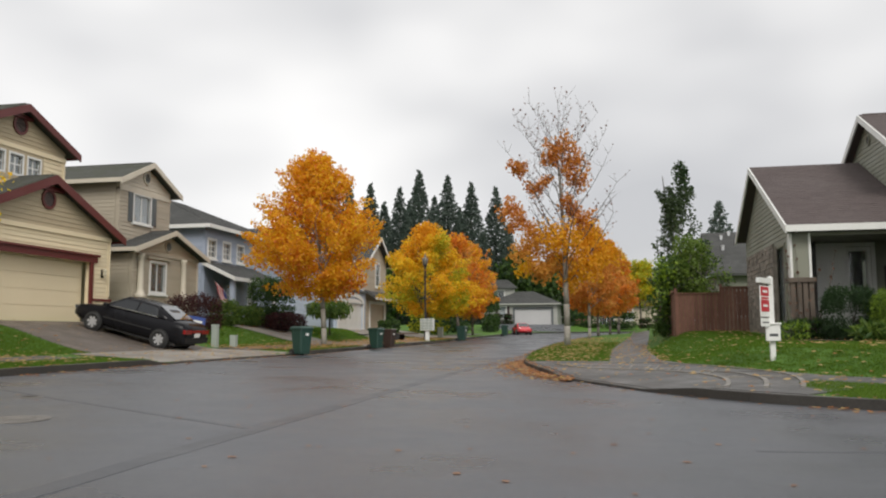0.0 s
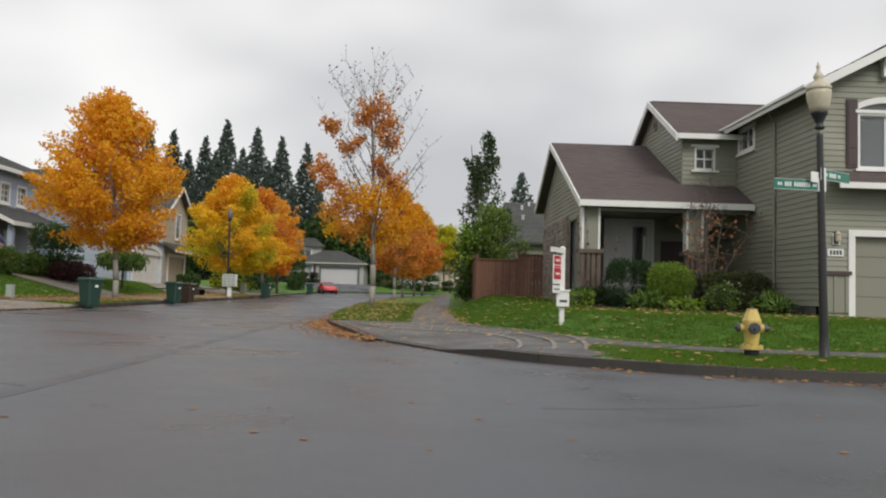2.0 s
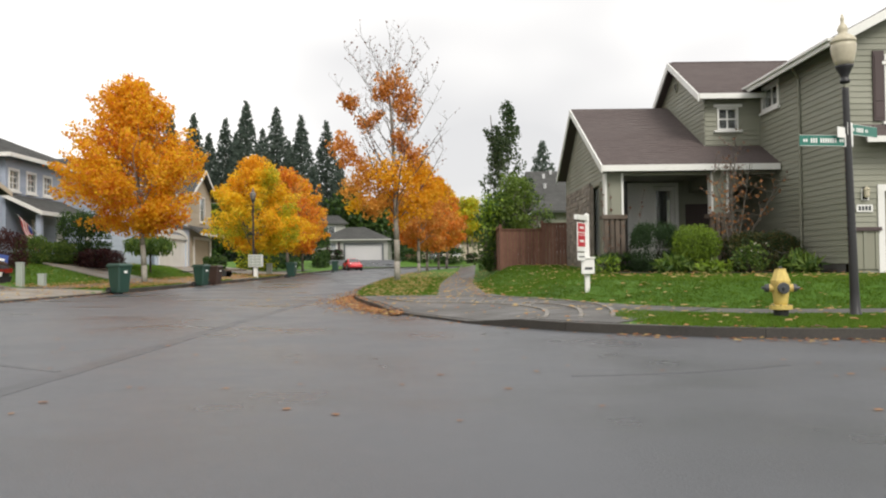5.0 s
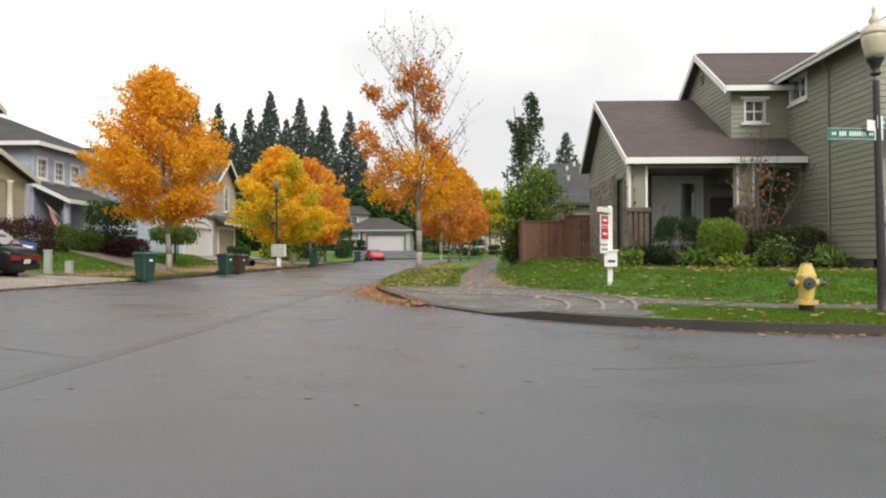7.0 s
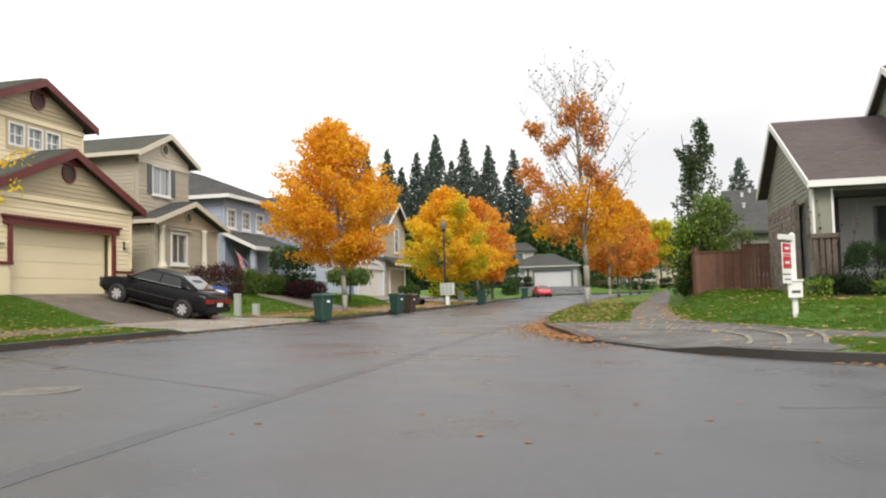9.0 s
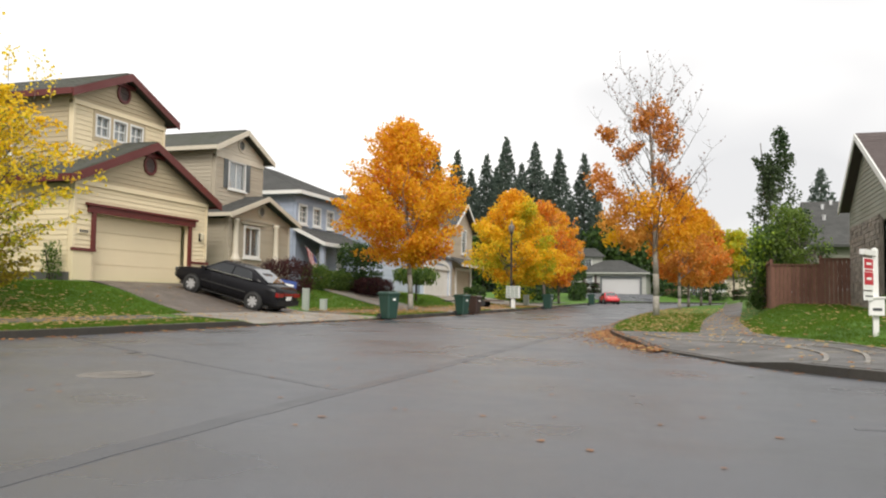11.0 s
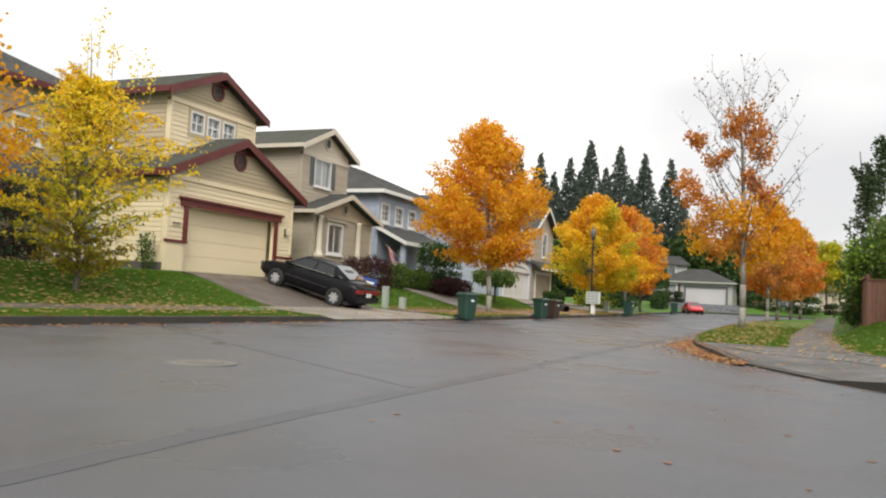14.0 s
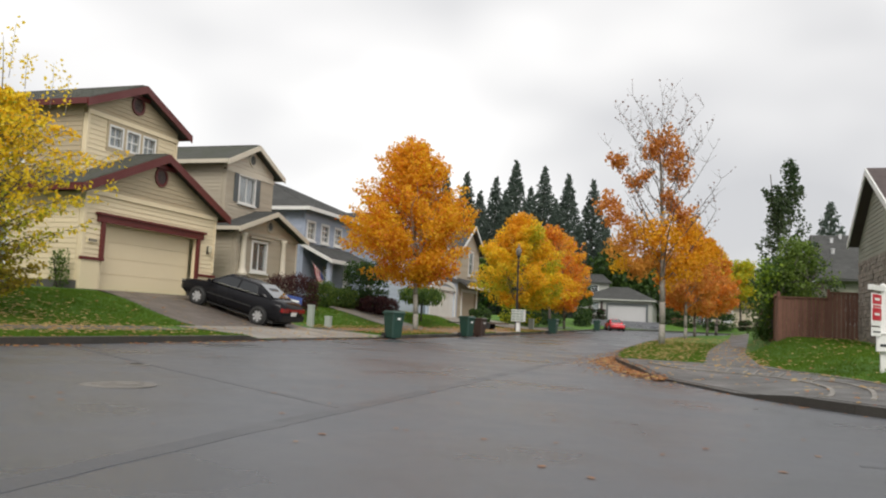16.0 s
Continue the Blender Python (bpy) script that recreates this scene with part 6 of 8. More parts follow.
gz = right_z
shrub(6.6, 25.0, gz(6.5, 25), 0.72, 0.6, 1.45, [L_DEEP, L_DEEP], "clipped dark green hedge shrub in front of the porch", 101, 13000, 0.05, 0.62, skin=0.14)
shrub(7.7, 24.6, gz(7.8, 24.6) + 0.35, 0.72, 0.65, 1.05, [L_SOFT, L_BRIGHT], "rounded bright green shrub in front of the porch", 102, 13000, 0.05, 0.85, skin=0.2)
shrub(9.62, 24.4, gz(9.7, 24.2), 1.12, 0.7, 1.16, [L_DEEP, L_MOUND], "wide mounded dark shrub against the side wall", 103, 14000, 0.055, 0.65, skin=0.14)
shrub(6.9, 23.9, gz(6.9, 23.9), 0.55, 0.35, 0.5, [L_GREEN, L_SOFT], "arching fern in the mulch bed", 104, 240, 0.15, 0.9, "fern", long=2.6, up=0.5, skin=0.6)
shrub(7.9, 23.5, gz(7.9, 23.5), 0.6, 0.35, 0.38, [L_SOFT, L_BRIGHT], "low leafy perennial in the mulch bed", 105, 230, 0.12, 0.9, "perennial", long=2.2, up=0.5, skin=0.6)
shrub(8.9, 23.2, gz(8.9, 23.2), 0.55, 0.4, 0.9, [L_GREEN, L_SOFT], "pale-tipped rose bush in the mulch bed", 106, 520, 0.075, 1.0, "rose_bush", long=1.4, skin=0.5)
rose = bpy.data.objects["rose_bush"]
rng = random.Random(41)
for k in range(7):
    bm = bmesh.new()
    bmesh.ops.create_icosphere(bm, subdivisions=1, radius=0.02)
    bmesh.ops.translate(bm, verts=bm.verts, vec=(8.9 + rng.uniform(-.45, .45), 23.0 + rng.uniform(-.2, .2), gz(8.9, 23.2) + rng.uniform(0.6, 0.98)))
    part("blossom", bm, M_OFFWHITE, rose, "small pale blossom")
shrub(10.1, 22.7, gz(10.1, 22.7), 0.6, 0.35, 0.55, [L_SOFT, L_GREEN], "clump of bright green strap leaves", 107, 260, 0.15, 1.0, "daylily", long=3.2, up=1.2, skin=0.6)
shrub(5.6, 25.7, gz(5.6, 25.7), 0.5, 0.4, 0.6, [L_GREEN, L_DEEP], "low green shrub beside the porch pier", 108, 800, 0.10)
shrub(5.0, 24.9, gz(5.0, 25.2), 0.45, 0.4, 0.5, [L_GREEN, L_BRIGHT], "low green ground cover by the lawn", 109, 600, 0.10)
bed = tagged(sheet("mulch_bed", [(5.0, 24.2), (10.9, 21.9), (10.9, 26.2), (5.0, 26.2)], right_z, 0.03, M_EARTH, None), "dark bark mulch bed along the porch", "flower bed", kind="structure")
# small bare tree in the bed
bt = thing("small_tree", (8.9, 24.6, gz(8.9, 24.6)), "thin nearly bare young tree with rusty leaves", "tree")
rng = random.Random(9)
bm = bmesh.new()
tips = []
for k in range(7):
    line = limb(bm, rng, (8.9, 24.6, gz(8.9, 24.6) - 0.05), (rng.uniform(-.5, .5), rng.uniform(-.2, .2), 1), rng.uniform(2.9, 4.2), 0.03, 8, 0.06, 0.09, n=5)
    for q in line[3:]:
        for _ in range(4):
            tips += limb(bm, rng, q, (rng.uniform(-1, 1), rng.uniform(-1, 1), rng.uniform(.1, .8)), rng.uniform(0.4, 0.95), 0.011, 3, 0.1, 0.2, n=3)[1:]
part("stem", bm, M_BARK, bt)
leaves("sparse_leaves", [tuple(q) for q in tips if rng.random() < 0.5], 0.09, L_DRY, bt, 8)["kind"] = "stuff"
leaves("rusty_leaves", [tuple(q) for q in tips if q.z < 3.6 and rng.random() < 0.6], 0.11, L_FALLEN, bt, 9)["kind"] = "stuff"
ct = thing("climber", (5.3, 26.0, gz(5.3, 26)), "dry twiggy climber on the porch pier", "shrub")
bm = bmesh.new()
tips = []
for k in range(9):
    tips += limb(bm, rng, (5.3 + rng.uniform(-.3, .6), 25.95, gz(5.3, 26) - 0.05), (rng.uniform(-.15, .3), 0, 1), rng.uniform(1.6, 3.2), 0.022, 7, 0.1, 0.14, n=4)[2:]
part("stem", bm, M_BARK, ct)
leaves("sparse_leaves", [tuple(q) for q in tips for _ in range(2)], 0.10, L_DRY, ct, 10)["kind"] = "stuff"
lz = left_z
shrub(-17.4, 31.3, lz(-17.4, 31.3), 1.1, 1.2, 1.5, [L_PURPLE, L_PLUM], "dark purple barberry bush beside the driveway", 111, 6000, 0.08, 0.7)
shrub(-18.5, 41.7, lz(-18.5, 41.7), 0.9, 1.9, 2.6, [L_DEEP, L_GREEN], "large dark green shrub before the blue porch", 112, 7000, 0.12, 0.65)
shrub(-17.5, 41.3, lz(-17.5, 41.3), 0.8, 2.0, 0.95, [L_PURPLE, L_PLUM], "wide low purple shrub on the lawn", 113, 4500, 0.10, 0.8)
shrub(-18.7, 36.6, lz(-18.7, 36.6), 0.7, 0.7, 1.2, [L_GREEN, L_SOFT], "rounded green shrub on the lawn", 114, 4200, 0.09, 0.7)
shrub(-18.7, 39.3, lz(-18.7, 39.3), 0.7, 0.9, 1.0, [L_GREEN, L_SOFT], "rounded dark shrub by the walk", 115, 4200, 0.09, 0.7)
shrub(-16.3, 45.0, lz(-16.3, 45) + 1.0, 1.35, 1.45, 1.0, [L_GREEN, L_SOFT], "weeping dwarf maple with a low dome", 116, 1000, 0.13, 0.9, "weeping_tree", long=2.6, up=-1.8, skin=0.3)
bm = bmesh.new()
tube(bm, (-16.3, 45, lz(-16.3, 45) - 0.05), (-16.3, 45, lz(-16.3, 45) + 1.3), 0.06, 0.05, 8)
part("trunk", bm, M_DARK_BARK, bpy.data.objects["weeping_tree"])
shrub(-15.8, 56.2, lz(-15.8, 56.2), 0.7, 0.9, 1.15, [L_GREEN, L_DEEP], "green shrub beside the pale driveway", 117, 1200, 0.18)
shrub(-16.5, 72, lz(-16.5, 72), 1.6, 3.0, 2.2, [L_GREEN, L_LIME], "loose green hedge along the far lawn", 118, 2200, 0.24)
shrub(-16.8, 84, lz(-16.8, 84), 1.8, 3.5, 2.4, [L_DEEP, L_GREEN], "green hedge farther along the lawn", 119, 2000, 0.28)
for k, y in enumerate((93.0, 94.5, 96.0)):
    shrub(-14.4 + 0.2 * k, y, lz(-14.4, y), 0.65, 0.65, 4.4, [L_DEEP, L_GREEN], "tall clipped columnar evergreen", 120 + k, 1300, 0.22, 0.6, "arborvitae", "columnar evergreens")
shrub(-15.6, 115.2, lz(-15.6, 115.2), 1.5, 0.8, 1.5, [L_PURPLE, L_DEEP], "dark shrubs under the far window", 124, 900, 0.3)
shrub(2.9, 46, gz(2.9, 46), 0.6, 2.6, 0.95, [L_DEEP, L_PURPLE], "low dark shrub at the sidewalk edge", 125, 1400, 0.15)
shrub(-21.4, 16.6, lz(-21.4, 16.6), 0.8, 0.9, 2.1, [L_PURPLE, L_DEEP], "dark purple shrub in front of the porch", 126, 4200, 0.10)
shrub(-19.75, 20.45, lz(-19.75, 20.45), 0.32, 0.3, 1.25, [L_SOFT, L_GREEN], "small pale green shrub at the garage corner", 128, 700, 0.07, 0.8, skin=0.5)
for k, (x, y, r) in enumerate(((-20.4, 17.6, 0.34), (-20.2, 18.2, 0.26), (-20.5, 18.75, 0.3))):
    rng = random.Random(60 + k)
    bm = bmesh.new()
    bmesh.ops.create_icosphere(bm, subdivisions=3, radius=r)
    for v in bm.verts:
        v.co *= 1 + 0.3 * noise.noise(v.co * 3 + Vector((k * 5, 0, 0)))
        v.co.z *= 0.62
    z = lz(x, y)
    rock = thing("boulder", (x, y, z), "low pale grey garden boulder beside the purple shrub", "rock", "garden boulders")
    bmesh.ops.translate(bm, verts=bm.verts, vec=(x, y, z + r * 0.25))
    part("stone", bm, M_STONE_GREY, rock, "", True)
shrub(-1.5, 113.5, left_z(-1.5, 113.5), 4.5, 1.0, 2.2, [L_DEEP, L_GREEN], "dark hedge across the far bend", 127, 2400, 0.32)

# ---- things on the street ----
def hydrant(x, y, z):
    t = thing("fire_hydrant", (x, y, z), "worn yellow fire hydrant with dark grey caps on the verge", "fire hydrant")
    bm = bmesh.new()
    lathe(bm, (x, y, z - 0.05), [(0.115, 0), (0.115, 0.17), (0.11, 0.19)], 20)
    part("base", bm, M_RUBBER, t, "black lower barrel", True)
    bm = bmesh.new()
    lathe(bm, (x, y, z + 0.13), [(0.175, 0), (0.175, 0.03), (0.17, 0.035), (0.175, 0.04), (0.175, 0.065), (0.12, 0.075)], 16)
    part("flange", bm, M_YELLOW_PAINT, t)
    for k in range(8):
        a = (k + 0.5) * math.tau / 8
        bm = bmesh.new()
        lathe(bm, (x + 0.15 * math.cos(a), y + 0.15 * math.sin(a), z + 0.12), [(0.014, 0), (0.014, 0.09)], 6)
        part("bolt", bm, M_IRON, t)
    bm = bmesh.new()
    lathe(bm, (x, y, z + 0.19), [(0.10, 0), (0.108, 0.05), (0.14, 0.3), (0.148, 0.36), (0.148, 0.38)], 20)
    part("barrel", bm, M_YELLOW_PAINT, t, "", True)
    bm = bmesh.new()
    lathe(bm, (x, y, z + 0.565), [(0.16, 0), (0.16, 0.03), (0.15, 0.04), (0.09, 0.19), (0.09, 0.215)], 8)
    part("bonnet", bm, M_YELLOW_PAINT, t, "faceted yellow bonnet")
    bm = bmesh.new()
    lathe(bm, (x, y, z + 0.78), [(0.03, 0), (0.03, 0.035)], 5)
    part("operating_nut", bm, M_GREY_PAINT, t)
    front = Vector((-0.16, -0.99, 0)).normalized()
    side = front.cross(Z3)
    for d, r, out in ((front, 0.086, 0.09), (side, 0.062, 0.09), (-side, 0.062, 0.09)):
        c = Vector((x, y, z + 0.47))
        bm = bmesh.new()
        tube(bm, c + d * 0.12, c + d * (0.13 + out * 0.6), r * 1.05, r * 1.05, 14)
        noz = part("nozzle", bm, M_YELLOW_PAINT, t)
        bm = bmesh.new()
        tube(bm, c + d * (0.13 + out * 0.6), c + d * (0.15 + out), r * 1.12, r * 0.95, 14)
        tube(bm, c + d * (0.15 + out), c + d * (0.20 + out), 0.028, 0.024, 5)
        part("cap", bm, M_GREY_PAINT, noz, "dark grey cap with a pentagon nut")


hydrant(5.40, 12.88, right_z(5.40, 12.88))


def acorn_lamp(x, y, z, h, label, lean=0.0, r=0.075, globe=M_GLOBE):
    t = thing("street_lamp", (x, y, z), label, "street lamp", "street lamps")
    bm = bmesh.new()
    lathe(bm, (x, y, z - 0.1), [(r * 1.5, 0), (r * 1.5, 0.12), (r * 1.15, 0.16), (r, 0.5), (r * 0.72, h - 0.98), (r * 0.72, h - 0.95)], 18)
    part("post", bm, M_BLACK_METAL, t, "", True)
    bm = bmesh.new()
    b = h - 0.98
    lathe(bm, (x, y, z + b), [(0.055, 0), (0.08, 0.02), (0.08, 0.05), (0.06, 0.07), (0.06, 0.11), (0.10, 0.2), (0.135, 0.26), (0.14, 0.29)], 18)
    part("collar", bm, M_BLACK_METAL, t, "", True)
    bm = bmesh.new()
    lathe(bm, (x, y, z + b + 0.29), [(0.125, 0), (0.155, 0.08), (0.185, 0.2), (0.195, 0.3), (0.19, 0.36)], 20)
    part("globe", bm, globe, t, "acorn globe", True)
    bm = bmesh.new()
    lathe(bm, (x, y, z + b + 0.65), [(0.198, 0), (0.20, 0.04), (0.17, 0.09), (0.11, 0.13), (0.075, 0.15), (0.07, 0.19), (0.085, 0.22), (0.06, 0.28), (0.03, 0.32), (0.026, 0.36), (0.034, 0.39), (0.01, 0.47)], 20)
    part("cap", bm, globe, t, "domed cap with finial", True)
    if lean:
        t.rotation_euler = (0, radians(lean), 0)
    return t


lp = (6.6, 12.9, right_z(6.6, 12.9))
acorn_lamp(*lp, 4.72, "black street lamp with ivory acorn globe on the verge", -1.3, 0.072)
acorn_lamp(-12.3, 52.5, left_z(-12.3, 52.5), 5.75, "dark street lamp in front of the golden maple", globe=M_SMOKED)


def name_blade(u, length, z, rows):
    """A green blade on the lamp post; its wording as plain bars."""
    o = Vector((lp[0] - 0.05, lp[1], z))
    u = Vector(u).normalized()
    n = Vector((u.y, -u.x, 0))
    n = n if n.y < 0 else -n
    t = thing("street_sign", (o.x, o.y, z), "green street name blade with white lettering on the lamp post", "street sign", "street name blades")
    pl = Plane((o.x, o.y, 0), u, n)
    bm = bmesh.new()
    pl.block(bm, 0.06, z - 0.085, 0.06 + length, z + 0.085, -0.006, 0.006)
    blade = part("blade", bm, M_SIGN_GREEN, t)
    bm = bmesh.new()
    for a, b, c, d in ((0.06, z + 0.082, 0.06 + length, z + 0.087), (0.06, z - 0.087, 0.06 + length, z - 0.082)):
        pl.block(bm, a, b, c, d, -0.008, 0.008)
    part("rim", bm, M_LETTER, blade)
    x0 = 0.09
    for letters, tall in rows:
        for k in range(letters):
            bm = bmesh.new()
            pl.block(bm, x0, z - tall, x0 + 0.026, z + tall, 0.006, 0.009)
            part("lettering_bar", bm, M_LETTER, blade)
            x0 += 0.041
        x0 += 0.042
    bm = bmesh.new()
    pl.block(bm, -0.06, z - 0.1, 0.075, z + 0.1, -0.03, 0.03)
    part("bracket", bm, M_LETTER, t, "pale mounting bracket")


name_blade((-1, -0.12, 0), 0.78, 2.98, [(2, 0.024), (7, 0.036), (3, 0.036), (2, 0.024)])
name_blade((0.85, 0.52, 0), 0.74, 3.17, [(2, 0.024), (5, 0.036), (2, 0.024)])
sb = thing("sign_bracket", (lp[0] - 0.05, lp[1], 3.2), "bare white back of a crossing name blade", "street sign")
bm = bmesh.new()
Plane((lp[0] - 0.08, lp[1], 0), Vector((-0.85, -0.52, 0)).normalized(), Vector((0.52, -0.85, 0)).normalized()).block(bm, 0.02, 3.02, 0.24, 3.19, -0.006, 0.006)
part("blade", bm, M_LETTER, sb)


def sale_sign(x, y, z):
    t = thing("for_sale_sign", (x, y, z), "white post with hanging red and white sale panel on the lawn", "yard sign")
    part("post", solid(((x - 0.055, y - 0.055, z - 0.2), (x + 0.055, y + 0.055, z + 1.8)), bevel=0.006), M_WHITE, t)
    bm = bmesh.new()
    lathe(bm, (x, y, z + 1.8), [(0.07, 0), (0.07, 0.02), (0.01, 0.06)], 4)
    part("post_cap", bm, M_WHITE, t)
    u = Vector((-0.44, -0.90, 0)).normalized()
    n = Vector((-u.y, u.x, 0))
    n = n if n.y < 0 else -n
    pl = Plane((x, y, z), u, n)
    bm = bmesh.new()
    pl.block(bm, 0.05, 1.68, 0.85, 1.79, -0.045, 0.045)
    part("arm", bm, M_WHITE, t)
    bm = bmesh.new()
    pl.block(bm, 0.12, 0.95, 0.76, 1.62, -0.008, 0.008)
    panel = part("panel", bm, M_LETTER, t, "white panel with red blocks")
    for v0, v1 in ((1.40, 1.60), (1.06, 1.32)):
        bm = bmesh.new()
        pl.block(bm, 0.15, v0, 0.73, v1, 0.008, 0.012)
        blk = part("red_block", bm, M_SIGN_RED, panel)
        bm = bmesh.new()
        pl.block(bm, 0.28, (v0 + v1) / 2 - 0.025, 0.60, (v0 + v1) / 2 + 0.025, 0.012, 0.015)
        part("lettering_bar", bm, M_LETTER, blk)
    bm = bmesh.new()
    pl.block(bm, 0.18, 1.335, 0.70, 1.375, 0.008, 0.012)
    part("lettering_bar", bm, M_SIGN_RED, panel)
    bm = bmesh.new()
    pl.block(bm, 0.12, 0.74, 0.76, 0.92, -0.008, 0.008)
    rider = part("rider", bm, M_LETTER, t, "small white rider plate")
    bm = bmesh.new()
    pl.block(bm, 0.2, 0.81, 0.68, 0.84, 0.008, 0.011)
    part("lettering_bar", bm, M_GREY_PAINT, rider)
    for a in (0.2, 0.68):
        bm = bmesh.new()
        tube(bm, pl.at(a, 1.62), pl.at(a, 1.69), 0.008, 0.008, 6)
        part("hanger", bm, M_IRON, t)
    b = solid(((x - 0.15, y - 0.15, z + 0.42), (x + 0.15, y - 0.055, z + 0.78)), bevel=0.012)
    bx = part("leaflet_box", b, M_WHITE, t, "white leaflet box on the post")
    part("lid", solid(((x - 0.17, y - 0.18, z + 0.78), (x + 0.17, y - 0.05, z + 0.82)), bevel=0.008), M_WHITE, bx)
    part("lettering_bar", solid(((x - 0.08, y - 0.153, z + 0.52), (x + 0.10, y - 0.149, z + 0.58))), M_GREY_PAINT, bx)


sale_sign(3.43, 19.1, right_z(3.43, 19.1))


def bin_cart(x, y, z, mat, label, turn=0.0, s=1.0):
    t = thing("wheelie_bin", (0, 0, 0), label, "rubbish bin", "bins at the kerb")
    bm = bmesh.new()
    sec = [(0.22, 0.24, 0.06), (0.235, 0.26, 0.12), (0.29, 0.33, 0.98), (0.315, 0.36, 0.985), (0.315, 0.36, 1.03)]
    rings = []
    for a, b, h in sec:
        c = 0.05
        rings.append([bm.verts.new(p) for p in ((-a + c, -b, h), (a - c, -b, h), (a, -b + c, h), (a, b - c, h), (a - c, b, h), (-a + c, b, h), (-a, b - c, h), (-a, -b + c, h))])
    for p, q in zip(rings, rings[1:]):
        for k in range(8):
            bm.faces.new([p[k], p[(k + 1) % 8], q[(k + 1) % 8], q[k]])
    bm.faces.new(rings[0][::-1])
    bm.faces.new(rings[-1])
    body = part("body", bm, mat, t)
    bm = bmesh.new()
    hexa(bm, [(-0.33, -0.38, 1.03), (0.33, -0.38, 1.03), (0.33, 0.36, 1.03), (-0.33, 0.36, 1.03), (-0.27, -0.28, 1.11), (0.27, -0.28, 1.11), (0.27, 0.3, 1.11), (-0.27, 0.3, 1.11)])
    bmesh.ops.bevel(bm, geom=bm.edges[:], offset=0.02, segments=2, affect="EDGES")
    part("lid", bm, mat, t)
    bm = bmesh.new()
    tube(bm, (-0.26, 0.42, 1.0), (0.26, 0.42, 1.0), 0.018, 0.018, 8)
    for sx in (-0.24, 0.22):
        box(bm, (sx, 0.34, 0.98), (sx + 0.03, 0.43, 1.02))
    part("handle", bm, mat, t)
    for sx in (-0.29, 0.24):
        bm = bmesh.new()
        tube(bm, (sx, 0.27, 0.13), (sx + 0.05, 0.27, 0.13), 0.13, 0.13, 16)
        wh = part("wheel", bm, M_RUBBER, t)
        bm = bmesh.new()
        tube(bm, (sx - 0.006, 0.27, 0.13), (sx + 0.056, 0.27, 0.13), 0.05, 0.05, 10)
        part("hub", bm, M_GREY_PAINT, wh)
    part("label_bar", solid(((-0.06, -0.347, 0.76), (0.06, -0.30, 0.84))), M_LETTER, t, "pale sticker")
    t.matrix_basis = pose(x, y, z, 0, 0, turn)
    t.scale = (s, s, s)
    return t


bin_cart(-11.21, 28.0, road_z(-11.21, 28.0), M_GREEN_BIN, "dark green wheeled bin standing at the kerb by the driveway", 60, 0.96)
bin_cart(-11.15, 37.3, road_z(-11.15, 37.3), M_GREEN_BIN, "dark green wheeled bin beside a brown one", 70, 0.92)
bin_cart(-11.08, 39.3, road_z(-11.08, 39.3), M_BROWN_BIN, "dark brown wheeled bin beside a green one", 75, 0.88)
bin_cart(-10.85, 58, road_z(-10.85, 58), M_GREEN_BIN, "dark green wheeled bin farther down the street", 80)
bin_cart(-10.75, 81, road_z(-10.75, 81), M_GREEN_BIN, "dark green wheeled bin near the bend", 85)


# cars: bodies lofted through cross-sections
def wheel(car, x, side, half, r, rim_mat, spokes):
    y0, y1 = (half - 0.2, half) if side > 0 else (-half, -half + 0.2)
    bm = bmesh.new()
    n = 28
    prof = [(r * 0.66, y0), (r * 0.93, y0), (r, y0 + 0.03), (r, y1 - 0.03), (r * 0.93, y1), (r * 0.66, y1)]
    rings = [[bm.verts.new((x + p * math.cos(k * math.tau / n), q, r + p * math.sin(k * math.tau / n))) for k in range(n)] for p, q in prof]
    for a, b in zip(rings, rings[1:] + rings[:1]):
        for k in range(n):
            bm.faces.new([a[k], a[(k + 1) % n], b[(k + 1) % n], b[k]])
    w = part("wheel", bm, M_RUBBER, car, "", True)
    face = y1 - 0.02 if side > 0 else y0 + 0.02
    bm = bmesh.new()
    tube(bm, (x, face - 0.05, r), (x, face, r), r * 0.18, r * 0.16, 14)
    for k in range(spokes):
        a = k * math.tau / spokes
        d = Vector((math.cos(a), 0, math.sin(a)))
        s = Vector((-d.z, 0, d.x)) * r * 0.10
        c = Vector((x, face - 0.01, r))
        e = Vector((0, 0.03, 0))
        hexa(bm, [c - s - e, c + s - e, c + d * r * 0.66 + s * 1.5 - e, c + d * r * 0.66 - s * 1.5 - e, c - s, c + s, c + d * r * 0.66 + s * 1.5, c + d * r * 0.66 - s * 1.5])
    part("rim", bm, rim_mat, w)
    bm = bmesh.new()
    tube(bm, (x, face - 0.09, r), (x, face - 0.07, r), r * 0.67, r * 0.67, 24)
    part("brake_disc", bm, M_GREY_PAINT, w)


def loft(rows, n_half):
    """rows: (x, [(half width, z), ...] from sill to crown); mirrored and closed at the ends."""
    bm = bmesh.new()
    rings = []
    for x, sec in rows:
        right = [bm.verts.new((x, -w, z)) for w, z in sec]
        left = [bm.verts.new((x, w, z)) for w, z in reversed(sec)]
        rings.append(right + left)
    m = len(rings[0])
    for a, b in zip(rings, rings[1:]):
        for k in range(m):
            bm.faces.new([a[k], a[(k + 1) % m], b[(k + 1) % m], b[k]])
    bm.faces.new(rings[0][::-1])
    bm.faces.new(rings[-1])
    return bm


